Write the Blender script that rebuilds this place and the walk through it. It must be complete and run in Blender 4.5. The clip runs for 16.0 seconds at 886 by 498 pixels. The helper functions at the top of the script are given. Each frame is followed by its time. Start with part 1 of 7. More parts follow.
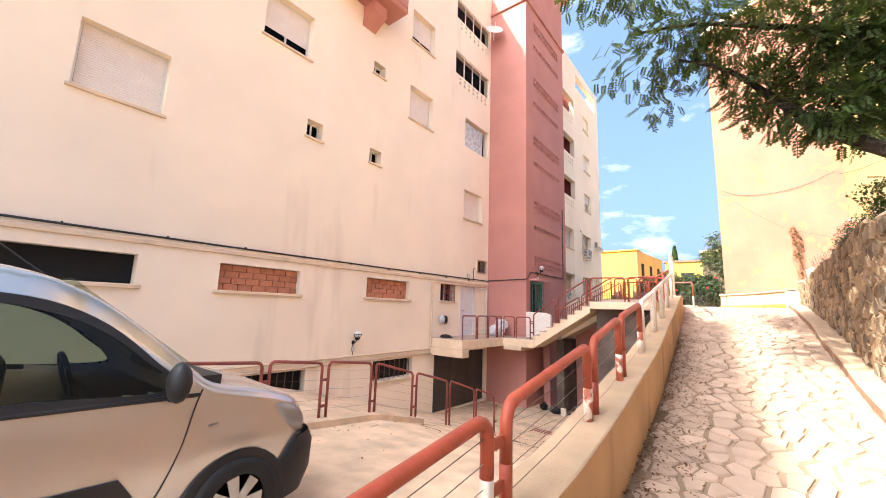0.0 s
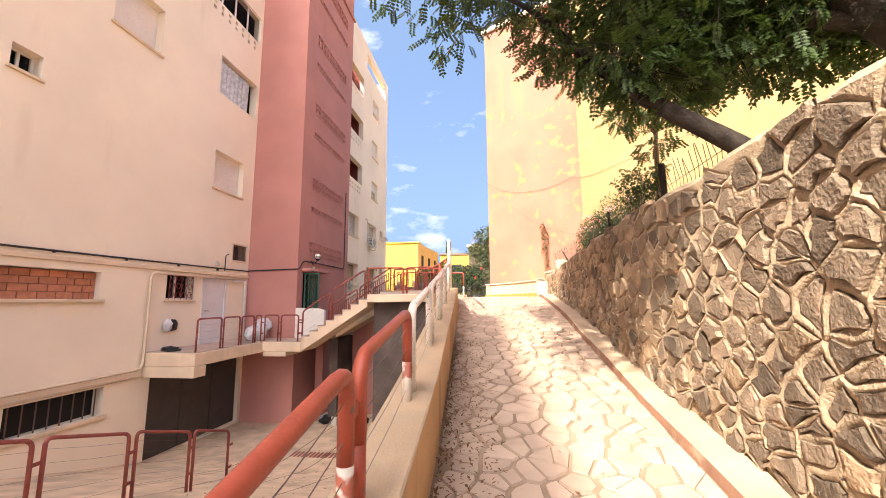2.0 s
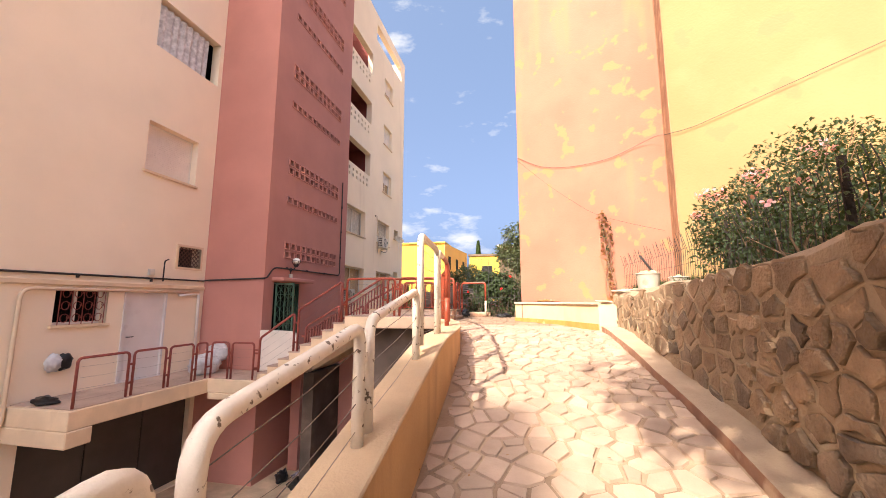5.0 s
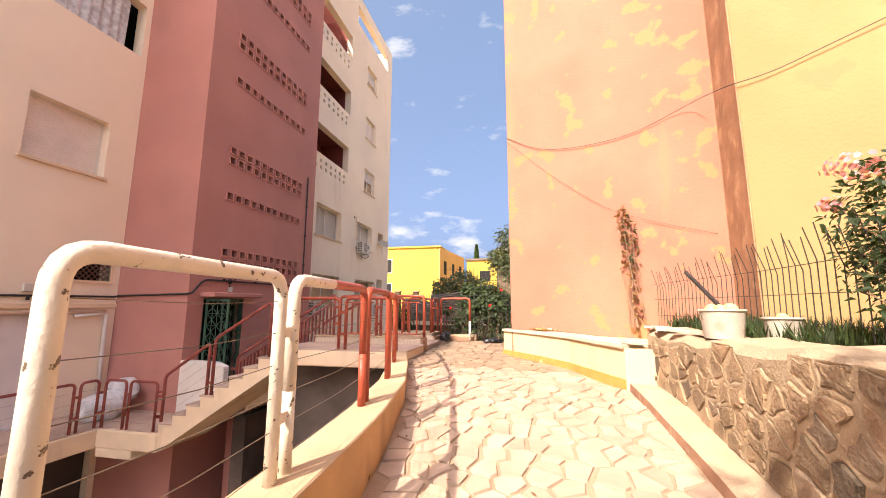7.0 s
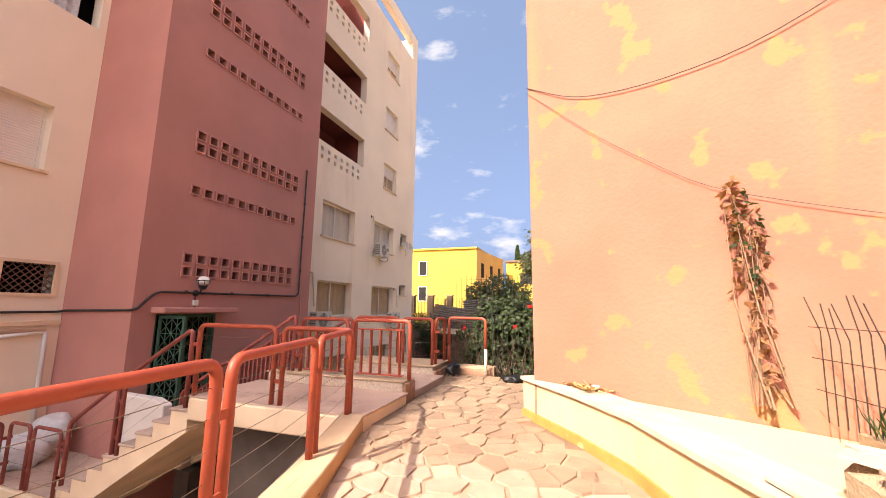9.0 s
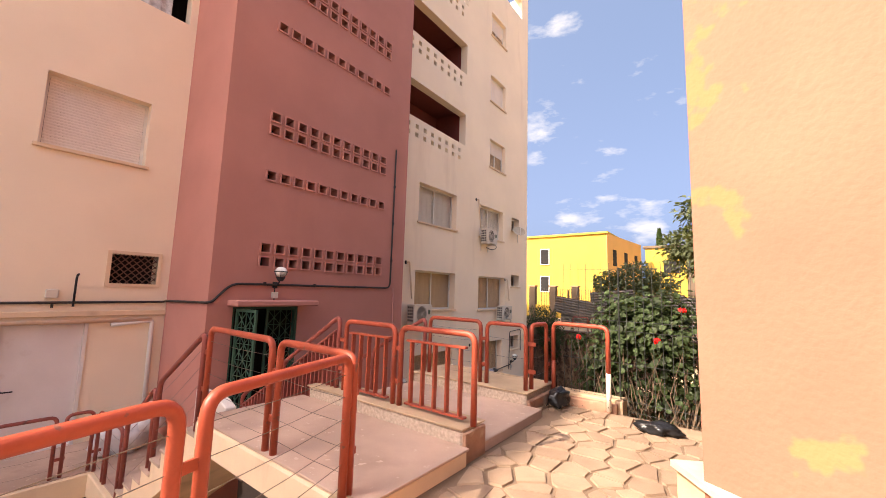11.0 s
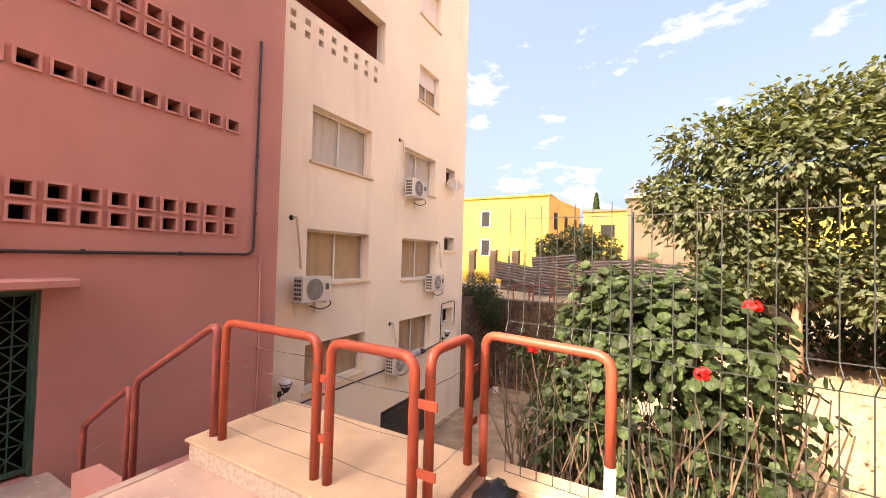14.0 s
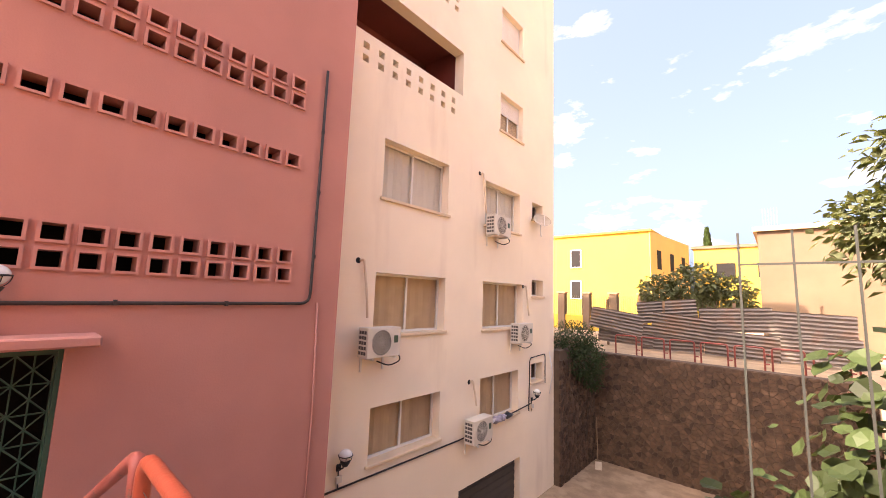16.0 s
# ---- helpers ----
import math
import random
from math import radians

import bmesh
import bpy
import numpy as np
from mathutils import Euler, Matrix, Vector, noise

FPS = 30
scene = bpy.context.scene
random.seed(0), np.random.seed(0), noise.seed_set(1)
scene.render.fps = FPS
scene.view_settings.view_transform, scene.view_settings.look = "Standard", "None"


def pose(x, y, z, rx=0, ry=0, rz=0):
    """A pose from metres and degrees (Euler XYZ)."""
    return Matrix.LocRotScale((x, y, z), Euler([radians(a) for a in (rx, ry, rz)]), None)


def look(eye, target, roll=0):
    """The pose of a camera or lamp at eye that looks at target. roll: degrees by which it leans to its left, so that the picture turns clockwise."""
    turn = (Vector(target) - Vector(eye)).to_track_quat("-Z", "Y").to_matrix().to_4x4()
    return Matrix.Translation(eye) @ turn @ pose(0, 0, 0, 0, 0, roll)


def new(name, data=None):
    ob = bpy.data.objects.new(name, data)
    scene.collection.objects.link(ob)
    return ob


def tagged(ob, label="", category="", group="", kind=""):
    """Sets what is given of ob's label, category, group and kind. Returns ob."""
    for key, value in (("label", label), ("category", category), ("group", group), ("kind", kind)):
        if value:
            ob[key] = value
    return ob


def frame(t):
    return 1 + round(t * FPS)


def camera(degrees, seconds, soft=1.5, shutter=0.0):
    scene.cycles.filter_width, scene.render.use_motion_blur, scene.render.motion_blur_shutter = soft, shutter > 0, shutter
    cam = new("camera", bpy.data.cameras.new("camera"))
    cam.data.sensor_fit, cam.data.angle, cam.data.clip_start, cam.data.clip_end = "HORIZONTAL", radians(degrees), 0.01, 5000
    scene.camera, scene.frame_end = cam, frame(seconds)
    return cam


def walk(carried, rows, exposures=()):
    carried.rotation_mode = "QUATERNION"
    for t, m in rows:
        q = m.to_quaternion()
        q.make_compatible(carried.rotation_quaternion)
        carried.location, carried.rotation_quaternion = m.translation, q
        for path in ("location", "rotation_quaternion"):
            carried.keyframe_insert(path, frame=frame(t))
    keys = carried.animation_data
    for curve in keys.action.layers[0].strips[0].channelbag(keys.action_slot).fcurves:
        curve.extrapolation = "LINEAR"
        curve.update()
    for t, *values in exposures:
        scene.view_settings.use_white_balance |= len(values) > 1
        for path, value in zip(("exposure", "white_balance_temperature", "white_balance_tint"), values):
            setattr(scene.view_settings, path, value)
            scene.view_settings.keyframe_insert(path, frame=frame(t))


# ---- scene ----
cam = camera(98.7, 16.0, soft=0.9)
METRES, EYE, TILT, LEAN, TURN = 17.4, 1.4, 0.0, 0.0, 38.3
ROWS = [
    (0.0, 0.0, 0.0, 0.0, -0.29, 8.97, -1.86),
    (0.5, 0.0116, 0.0239, -0.0008, -5.81, 8.75, -1.41),
    (1.0, 0.0272, 0.0537, 0.0022, -17.61, 8.59, -0.43),
    (1.5, 0.047, 0.0832, 0.0055, -26.82, 8.06, 0.19),
    (2.0, 0.0628, 0.1142, 0.0102, -30.96, 7.91, 0.44),
    (2.5, 0.0873, 0.1428, 0.0135, -29.48, 7.88, 0.33),
    (3.0, 0.1088, 0.1736, 0.0192, -27.32, 7.92, 0.19),
    (3.5, 0.1342, 0.2014, 0.0264, -26.09, 7.94, 0.1),
    (6.0, 0.2437, 0.3366, 0.054, -26.09, 7.99, -0.05),
    (6.5, 0.2657, 0.3589, 0.0601, -26.14, 8.11, -0.04),
    (7.0, 0.291, 0.3833, 0.0671, -25.99, 8.47, -0.08),
    (7.5, 0.3149, 0.407, 0.074, -24.97, 9.25, -0.14),
    (8.0, 0.3419, 0.4308, 0.0795, -23.26, 9.2, -0.3),
    (10.5, 0.4259, 0.5535, 0.0978, -7.37, 6.7, -1.39),
    (11.0, 0.4385, 0.579, 0.0983, -1.02, 6.55, -1.72),
    (11.5, 0.4521, 0.6078, 0.0999, 0.79, 6.07, -1.85),
    (12.0, 0.4604, 0.6365, 0.1011, 1.62, 5.1, -1.92),
    (12.5, 0.4711, 0.6645, 0.1014, 0.96, 3.53, -1.97),
    (13.0, 0.4779, 0.6928, 0.1017, -2.33, 2.44, -1.85),
    (13.5, 0.4873, 0.7208, 0.1028, -7.44, 1.52, -1.65),
    (14.0, 0.4933, 0.7495, 0.1045, -9.47, 1.32, -1.5),
    (14.5, 0.4973, 0.7747, 0.1064, -8.25, 1.55, -1.58),
    (15.0, 0.5029, 0.799, 0.1079, -5.51, 2.2, -1.7),
    (15.5, 0.5021, 0.8174, 0.1098, -0.57, 3.7, -1.84),
    (16.0, 0.5017, 0.8288, 0.1136, 3.03, 7.0, -2.03),
]
walk(cam, [(t, pose(0, 0, EYE, TILT, LEAN, TURN) @ pose(METRES * x, METRES * y, METRES * z, 90 + pitch, roll, yaw)) for t, x, y, z, yaw, pitch, roll in ROWS],
     [(0.0, 3.0, 6250, 6), (1.5, 2.8, 6450, 8), (3.5, 2.6, 6800, 12), (8.0, 2.45, 7000, 15), (10.5, 2.5, 7300, 18), (12.5, 2.85, 7600, 18), (14.0, 3.2, 7900, 21), (16.0, 3.36, 8000, 25)])

# ---- world, sun ----
SUN = Vector((-0.47, -1.02, 1.0)).normalized()
world = bpy.data.worlds.new("sky")
scene.world = world
world.use_nodes = True
wn, wl = world.node_tree.nodes, world.node_tree.links
wn.clear()
w_out = wn.new("ShaderNodeOutputWorld")
w_bg = wn.new("ShaderNodeBackground")
w_sky = wn.new("ShaderNodeTexSky")
w_sky.sky_type, w_sky.sun_disc = "NISHITA", False
w_sky.sun_elevation = math.asin(SUN.z)
w_sky.sun_rotation = math.atan2(SUN.x, SUN.y)
w_sky.dust_density = 9.0
w_sky.air_density = 0.3
w_sky.ozone_density = 3.0
w_co = wn.new("ShaderNodeTexCoord")
w_map = wn.new("ShaderNodeMapping")
w_map.inputs["Scale"].default_value = (1.0, 1.0, 2.6)
w_noise = wn.new("ShaderNodeTexNoise")
w_noise.inputs["Scale"].default_value, w_noise.inputs["Detail"].default_value = 5.5, 7.0
w_noise.inputs["Roughness"].default_value = 0.58
w_ramp = wn.new("ShaderNodeValToRGB")
w_ramp.color_ramp.elements[0].position, w_ramp.color_ramp.elements[1].position = 0.58, 0.76
w_mix = wn.new("ShaderNodeMix")
w_mix.data_type = "RGBA"
w_mix.inputs[7].default_value = (2.3, 2.35, 2.4, 1)
wl.new(w_co.outputs["Generated"], w_map.inputs["Vector"])
wl.new(w_map.outputs[0], w_noise.inputs["Vector"])
wl.new(w_noise.outputs["Fac"], w_ramp.inputs["Fac"])
wl.new(w_ramp.outputs["Color"], w_mix.inputs[0])
w_haze = wn.new("ShaderNodeMix")
w_haze.data_type = "RGBA"
w_haze.inputs[0].default_value = 0.3
w_haze.inputs[7].default_value = (0.85, 1.55, 2.7, 1)
wl.new(w_sky.outputs[0], w_haze.inputs[6])
wl.new(w_haze.outputs[2], w_mix.inputs[6])
wl.new(w_mix.outputs[2], w_bg.inputs["Color"])
w_bg.inputs["Strength"].default_value = 0.095
wl.new(w_bg.outputs[0], w_out.inputs["Surface"])
sun = new("sun", bpy.data.lights.new("sun", "SUN"))
sun.data.energy, sun.data.angle, sun.data.color = 1.9, radians(0.6), (1.0, 0.91, 0.78)
sun.matrix_world = look(SUN * 60, (0, 0, 0))


# ---- materials ----
def material(name, base, rough=0.8, metal=0.0, var=0.12, scale=3.0, grain=40.0, bump=0.25, stain=None, stain_amount=0.5, stain_at=0.6, stain_scale=1.2,
             streak=False, islands=0.0, per_object=0.0, spec=0.4, chips=None, chip_at=0.62, chip_scale=14.0, deep=0.02):
    m = bpy.data.materials.new(name)
    m.use_nodes = True
    n, l = m.node_tree.nodes, m.node_tree.links
    b = n["Principled BSDF"]
    b.inputs["Roughness"].default_value, b.inputs["Metallic"].default_value = rough, metal
    b.inputs["Specular IOR Level"].default_value = spec
    geo = n.new("ShaderNodeNewGeometry")

    def tex(sc, detail=5.0, stretch=None):
        t = n.new("ShaderNodeTexNoise")
        t.inputs["Scale"].default_value, t.inputs["Detail"].default_value = sc, detail
        if stretch:
            mp = n.new("ShaderNodeMapping")
            mp.inputs["Scale"].default_value = stretch
            l.new(geo.outputs["Position"], mp.inputs["Vector"])
            l.new(mp.outputs[0], t.inputs["Vector"])
        else:
            l.new(geo.outputs["Position"], t.inputs["Vector"])
        return t

    def mixed(fac, a, bcol):
        mx = n.new("ShaderNodeMix")
        mx.data_type = "RGBA"
        l.new(fac, mx.inputs[0])
        if isinstance(a, tuple):
            mx.inputs[6].default_value = a
        else:
            l.new(a, mx.inputs[6])
        mx.inputs[7].default_value = bcol
        return mx.outputs[2]

    def ramp(out, lo, hi, top=1.0):
        r = n.new("ShaderNodeMapRange")
        r.inputs["From Min"].default_value, r.inputs["From Max"].default_value = lo, hi
        r.inputs["To Max"].default_value = top
        l.new(out, r.inputs["Value"])
        return r.outputs[0]

    big, fine = tex(scale), tex(grain, 3.0)
    col = mixed(ramp(big.outputs["Fac"], 0.35, 0.7), tuple(min(1, c * (1 - var)) for c in base) + (1,), tuple(min(1, c * (1 + var)) for c in base) + (1,))
    col = mixed(ramp(fine.outputs["Fac"], 0.5, 0.9, 0.35), col, tuple(c * (1 - 2 * var) for c in base) + (1,))
    if stain:
        st = tex(stain_scale, 8.0, (1.0, 1.0, 0.18) if streak else None)
        col = mixed(ramp(st.outputs["Fac"], stain_at, stain_at + 0.12, stain_amount), col, (*stain, 1))
    if chips:
        ch = tex(chip_scale, 4.0)
        col = mixed(ramp(ch.outputs["Fac"], chip_at, chip_at + 0.03), col, (*chips, 1))
    if islands or per_object:
        hsv = n.new("ShaderNodeHueSaturation")
        src = geo.outputs["Random Per Island"] if islands else n.new("ShaderNodeObjectInfo").outputs["Random"]
        amount = islands or per_object
        r = n.new("ShaderNodeMapRange")
        r.inputs["To Min"].default_value, r.inputs["To Max"].default_value = 1 - amount, 1 + amount
        l.new(src, r.inputs["Value"])
        l.new(r.outputs[0], hsv.inputs["Value"])
        l.new(col, hsv.inputs["Color"])
        col = hsv.outputs[0]
    l.new(col, b.inputs["Base Color"])
    if bump:
        add = n.new("ShaderNodeMath")
        add.operation = "MULTIPLY_ADD"
        add.inputs[1].default_value = 0.6
        l.new(fine.outputs["Fac"], add.inputs[0])
        l.new(big.outputs["Fac"], add.inputs[2])
        bp = n.new("ShaderNodeBump")
        bp.inputs["Strength"].default_value, bp.inputs["Distance"].default_value = bump, deep
        l.new(add.outputs[0], bp.inputs["Height"])
        l.new(bp.outputs[0], b.inputs["Normal"])
    return m


def leaf_material(name, base, var=0.35):
    m = material(name, base, 0.55, var=0.2, scale=6, bump=0.0, islands=var, spec=0.25)
    n, l = m.node_tree.nodes, m.node_tree.links
    b = n["Principled BSDF"]
    tr = n.new("ShaderNodeBsdfTranslucent")
    tr.inputs["Color"].default_value = (base[0] * 2.2, base[1] * 2.0, base[2] * 0.8, 1)
    mx = n.new("ShaderNodeMixShader")
    mx.inputs[0].default_value = 0.28
    l.new(b.outputs[0], mx.inputs[1])
    l.new(tr.outputs[0], mx.inputs[2])
    l.new(mx.outputs[0], n["Material Output"].inputs["Surface"])
    return m


def glass_material(name, tint=(0.9, 0.95, 0.95), alpha=0.75):
    m = bpy.data.materials.new(name)
    m.use_nodes = True
    n, l = m.node_tree.nodes, m.node_tree.links
    b = n["Principled BSDF"]
    b.inputs["Base Color"].default_value = (0.02, 0.022, 0.024, 1)
    b.inputs["Roughness"].default_value = 0.04
    t = n.new("ShaderNodeBsdfTransparent")
    t.inputs["Color"].default_value = (*tint, 1)
    mx = n.new("ShaderNodeMixShader")
    mx.inputs[0].default_value = alpha
    l.new(b.outputs[0], mx.inputs[1])
    l.new(t.outputs[0], mx.inputs[2])
    l.new(mx.outputs[0], n["Material Output"].inputs["Surface"])
    return m


CREAM = material("cream_render", (0.88, 0.75, 0.58), 0.9, var=0.04, scale=0.7, grain=60, bump=0.12, stain=(0.5, 0.36, 0.25), stain_amount=0.3, stain_at=0.62, stain_scale=0.9, streak=True)
CREAM2 = material("cream_trim", (0.74, 0.57, 0.39), 0.85, var=0.08, scale=2, grain=50, bump=0.15, stain=(0.4, 0.28, 0.18), stain_amount=0.4, stain_at=0.6, stain_scale=2, streak=True)
MAROON = material("dusty_red_render", (0.49, 0.22, 0.18), 0.9, var=0.07, scale=0.8, grain=60, bump=0.12, stain=(0.58, 0.26, 0.2), stain_amount=0.4, stain_at=0.58, stain_scale=0.8, streak=True)
MAROON_BLOCK = material("dusty_red_block", (0.54, 0.24, 0.195), 0.9, var=0.08, scale=4, grain=60, bump=0.15, per_object=0.06)
# Facade red darkened so the loggia insides carry their shade in the colour.
LOGGIA_SHADE = material("loggia_red_darkened_for_shade", (0.2, 0.05, 0.04), 0.9, var=0.1, scale=1.0, grain=50, bump=0.12)
# Concrete darkened for the shade under the landings; also colours the yard cracks.
SHADE_CRACK = material("dark_shade_and_crack_concrete", (0.11, 0.085, 0.07), 0.95, var=0.3, scale=1.5, bump=0.3, stain=(0.2, 0.15, 0.12), stain_amount=0.5, stain_at=0.6, stain_scale=1.5)
# Shade in rooms and holes put into a near-black colour; also yard joints.
DARK = material("near_black_shade_and_joint", (0.012, 0.011, 0.01), 0.9, var=0.1, bump=0.0)
ORANGE = material("peach_render", (0.36, 0.15, 0.1), 0.9, var=0.12, scale=0.7, grain=30, bump=0.35, stain=(0.37, 0.18, 0.09), stain_amount=0.7, stain_at=0.54, stain_scale=1.5, streak=True, chips=(0.375, 0.185, 0.084), chip_at=0.6, chip_scale=2.6)
YELLOW = material("yellow_render", (0.31, 0.195, 0.085), 0.9, var=0.07, scale=0.8, grain=30, bump=0.3, stain=(0.36, 0.22, 0.1), stain_amount=0.6, stain_at=0.56, stain_scale=0.9, chips=(0.34, 0.185, 0.085), chip_at=0.63, chip_scale=1.6)
PEELED = material("peeled_brown_render", (0.38, 0.2, 0.11), 0.95, var=0.2, scale=3, grain=30, bump=0.7, stain=(0.55, 0.35, 0.2), stain_amount=0.7, stain_at=0.55, stain_scale=4)
FARYELLOW = material("bright_yellow_paint", (0.5, 0.33, 0.05), 0.85, var=0.05, scale=0.5, bump=0.05)
FARORANGE = material("ochre_paint", (0.75, 0.42, 0.12), 0.85, var=0.05, scale=0.5, bump=0.05)
TAN = material("tan_render", (0.15, 0.105, 0.068), 0.9, var=0.1, scale=0.5, bump=0.1)
PARAPET = material("ochre_painted_concrete", (0.5, 0.31, 0.15), 0.85, var=0.12, scale=2, grain=60, bump=0.3, stain=(0.2, 0.12, 0.06), stain_amount=0.5, stain_at=0.56, stain_scale=2.5, streak=True)
PARATOP = material("worn_concrete_top", (0.46, 0.33, 0.21), 0.9, var=0.1, scale=3, grain=70, bump=0.35, stain=(0.4, 0.3, 0.2), stain_amount=0.6, stain_at=0.55, stain_scale=2.5)
MORTAR = material("beige_mortar", (0.42, 0.31, 0.21), 0.95, var=0.12, scale=3, grain=60, bump=0.5, stain=(0.36, 0.25, 0.17), stain_amount=0.5, stain_at=0.58, stain_scale=2)
PAVING = material("pinkish_paving_stone", (0.4, 0.29, 0.215), 0.75, var=0.1, scale=5, grain=90, bump=0.25, per_object=0.14, stain=(0.34, 0.23, 0.16), stain_amount=0.45, stain_at=0.57, stain_scale=3)
PAVING_I = material("pinkish_paving_mass", (0.4, 0.29, 0.215), 0.75, var=0.1, scale=5, grain=90, bump=0.25, islands=0.14, stain=(0.34, 0.23, 0.16), stain_amount=0.45, stain_at=0.57, stain_scale=3)
# Joint colour split by light: darker on the shaded stretch, paler in sun.
RAMPJOINT = material("dirty_ramp_joint_in_shade", (0.24, 0.165, 0.11), 0.95, var=0.2, scale=3, grain=60, bump=0.5, stain=(0.36, 0.26, 0.18), stain_amount=0.6, stain_at=0.52, stain_scale=1.3)
UPJOINT = material("ramp_joint_lightened_for_sun", (0.33, 0.225, 0.15), 0.95, var=0.15, scale=3, grain=60, bump=0.5, stain=(0.4, 0.29, 0.2), stain_amount=0.6, stain_at=0.52, stain_scale=1.3)
COURT = material("sandy_court_stone", (0.29, 0.2, 0.135), 0.8, var=0.14, scale=4, grain=80, bump=0.3, per_object=0.16, stain=(0.2, 0.13, 0.085), stain_amount=0.5, stain_at=0.55, stain_scale=2)
COURT_I = material("sandy_court_mass", (0.29, 0.2, 0.135), 0.8, var=0.14, scale=4, grain=80, bump=0.3, islands=0.16, stain=(0.2, 0.13, 0.085), stain_amount=0.5, stain_at=0.55, stain_scale=2)
COURTJOINT = material("sandy_court_joint", (0.2, 0.135, 0.088), 0.95, var=0.15, scale=3, grain=60, bump=0.5)
STONE = material("brown_rubble_stone", (0.2, 0.145, 0.1), 0.9, var=0.25, scale=7, grain=50, bump=0.8, per_object=0.45, stain=(0.31, 0.23, 0.16), stain_amount=0.6, stain_at=0.55, stain_scale=5, deep=0.03)
STONE_I = material("brown_rubble_mass", (0.2, 0.145, 0.1), 0.9, var=0.22, scale=7, grain=50, bump=0.8, islands=0.45, stain=(0.31, 0.23, 0.16), stain_amount=0.6, stain_at=0.55, stain_scale=5, deep=0.03)
WALLMORTAR = material("sandy_wall_mortar", (0.4, 0.3, 0.2), 0.95, var=0.12, scale=5, grain=60, bump=0.6, stain=(0.34, 0.26, 0.18), stain_amount=0.5, stain_at=0.56, stain_scale=3, deep=0.03)
TANSTONE = material("tan_rubble_stone", (0.29, 0.2, 0.125), 0.9, var=0.22, scale=6, grain=45, bump=0.9, per_object=0.3, stain=(0.19, 0.125, 0.075), stain_amount=0.7, stain_at=0.55, stain_scale=4, deep=0.03)
TANSTONE_I = material("tan_rubble_mass", (0.29, 0.2, 0.125), 0.9, var=0.22, scale=6, grain=45, bump=0.9, islands=0.3, stain=(0.19, 0.125, 0.075), stain_amount=0.7, stain_at=0.55, stain_scale=4, deep=0.03)
VENT = material("dark_brown_vent", (0.15, 0.085, 0.065), 0.7, var=0.1, bump=0.1)
YARDSTONE = material("old_brown_wall_stone", (0.095, 0.057, 0.035), 0.95, var=0.25, scale=5, grain=40, bump=0.8, islands=0.4, stain=(0.19, 0.125, 0.08), stain_amount=0.6, stain_at=0.57, stain_scale=1.2)
YARDMORTAR = material("old_brown_wall_mortar", (0.1, 0.066, 0.043), 0.95, var=0.2, scale=4, grain=40, bump=0.6)
PALEBENCH = material("pale_cream_render", (0.58, 0.45, 0.27), 0.9, var=0.07, scale=3, grain=50, bump=0.25, stain=(0.6, 0.42, 0.25), stain_amount=0.5, stain_at=0.6, stain_scale=2.5)
BLIND = material("white_window_blind", (0.9, 0.84, 0.76), 0.9, var=0.06, scale=4, bump=0.1)
CONCRETE = material("yard_concrete", (0.66, 0.49, 0.33), 0.9, var=0.16, scale=2.5, grain=70, bump=0.6, stain=(0.42, 0.31, 0.22), stain_amount=0.7, stain_at=0.55, stain_scale=1.2)
# Sandy dirt, base darkened to hold the shade of the back yard.
YARDDIRT_SHADED = material("trodden_dirt_darkened_for_shade", (0.3, 0.21, 0.135), 0.95, var=0.22, scale=2.2, grain=50, bump=0.7, stain=(0.42, 0.31, 0.21), stain_amount=0.6, stain_at=0.54, stain_scale=1.1)
PINKFLOOR = material("pink_terrazzo", (0.5, 0.36, 0.28), 0.7, var=0.14, scale=1.4, grain=130, bump=0.2, stain=(0.33, 0.23, 0.18), stain_amount=0.65, stain_at=0.53, stain_scale=1.6, chips=(0.55, 0.42, 0.33), chip_at=0.66, chip_scale=16)
BUCKET = material("weathered_grey_plastic", (0.4, 0.36, 0.3), 0.6, var=0.12, scale=6, bump=0.1, stain=(0.25, 0.19, 0.14), stain_amount=0.6, stain_at=0.56, stain_scale=7)
GRANITO = material("granite_kerb", (0.5, 0.4, 0.31), 0.8, var=0.2, scale=30, grain=140, bump=0.3)
REDKERB = material("faded_red_kerb_paint", (0.33, 0.18, 0.115), 0.85, var=0.15, scale=6, bump=0.25, stain=(0.5, 0.36, 0.25), stain_amount=0.8, stain_at=0.56, stain_scale=5)
ORANGEKERB = material("orange_kerb_paint", (0.58, 0.23, 0.06), 0.85, var=0.12, scale=6, bump=0.2, stain=(0.75, 0.55, 0.3), stain_amount=0.7, stain_at=0.58, stain_scale=5)
REDRAIL = material("chipped_orange_red_paint", (0.34, 0.065, 0.033), 0.45, var=0.12, scale=8, grain=60, bump=0.15, chips=(0.18, 0.07, 0.05), chip_at=0.66, chip_scale=18)
DARKRAIL = material("dull_red_paint", (0.27, 0.065, 0.05), 0.55, var=0.15, scale=8, grain=60, bump=0.15, chips=(0.13, 0.06, 0.05), chip_at=0.65, chip_scale=18)
WHITERAIL = material("chipped_white_paint", (0.68, 0.6, 0.5), 0.5, var=0.08, scale=8, grain=60, bump=0.25, chips=(0.13, 0.09, 0.06), chip_at=0.63, chip_scale=30)
MIXRAIL = material("white_paint_over_red", (0.62, 0.52, 0.42), 0.5, var=0.1, scale=8, grain=60, bump=0.25, chips=(0.34, 0.09, 0.05), chip_at=0.5, chip_scale=5)
WIRE = material("thin_steel_wire", (0.2, 0.16, 0.13), 0.5, 0.6, bump=0.0)
FENCE = material("green_coated_wire", (0.026, 0.03, 0.026), 0.6, 0.0, bump=0.0)
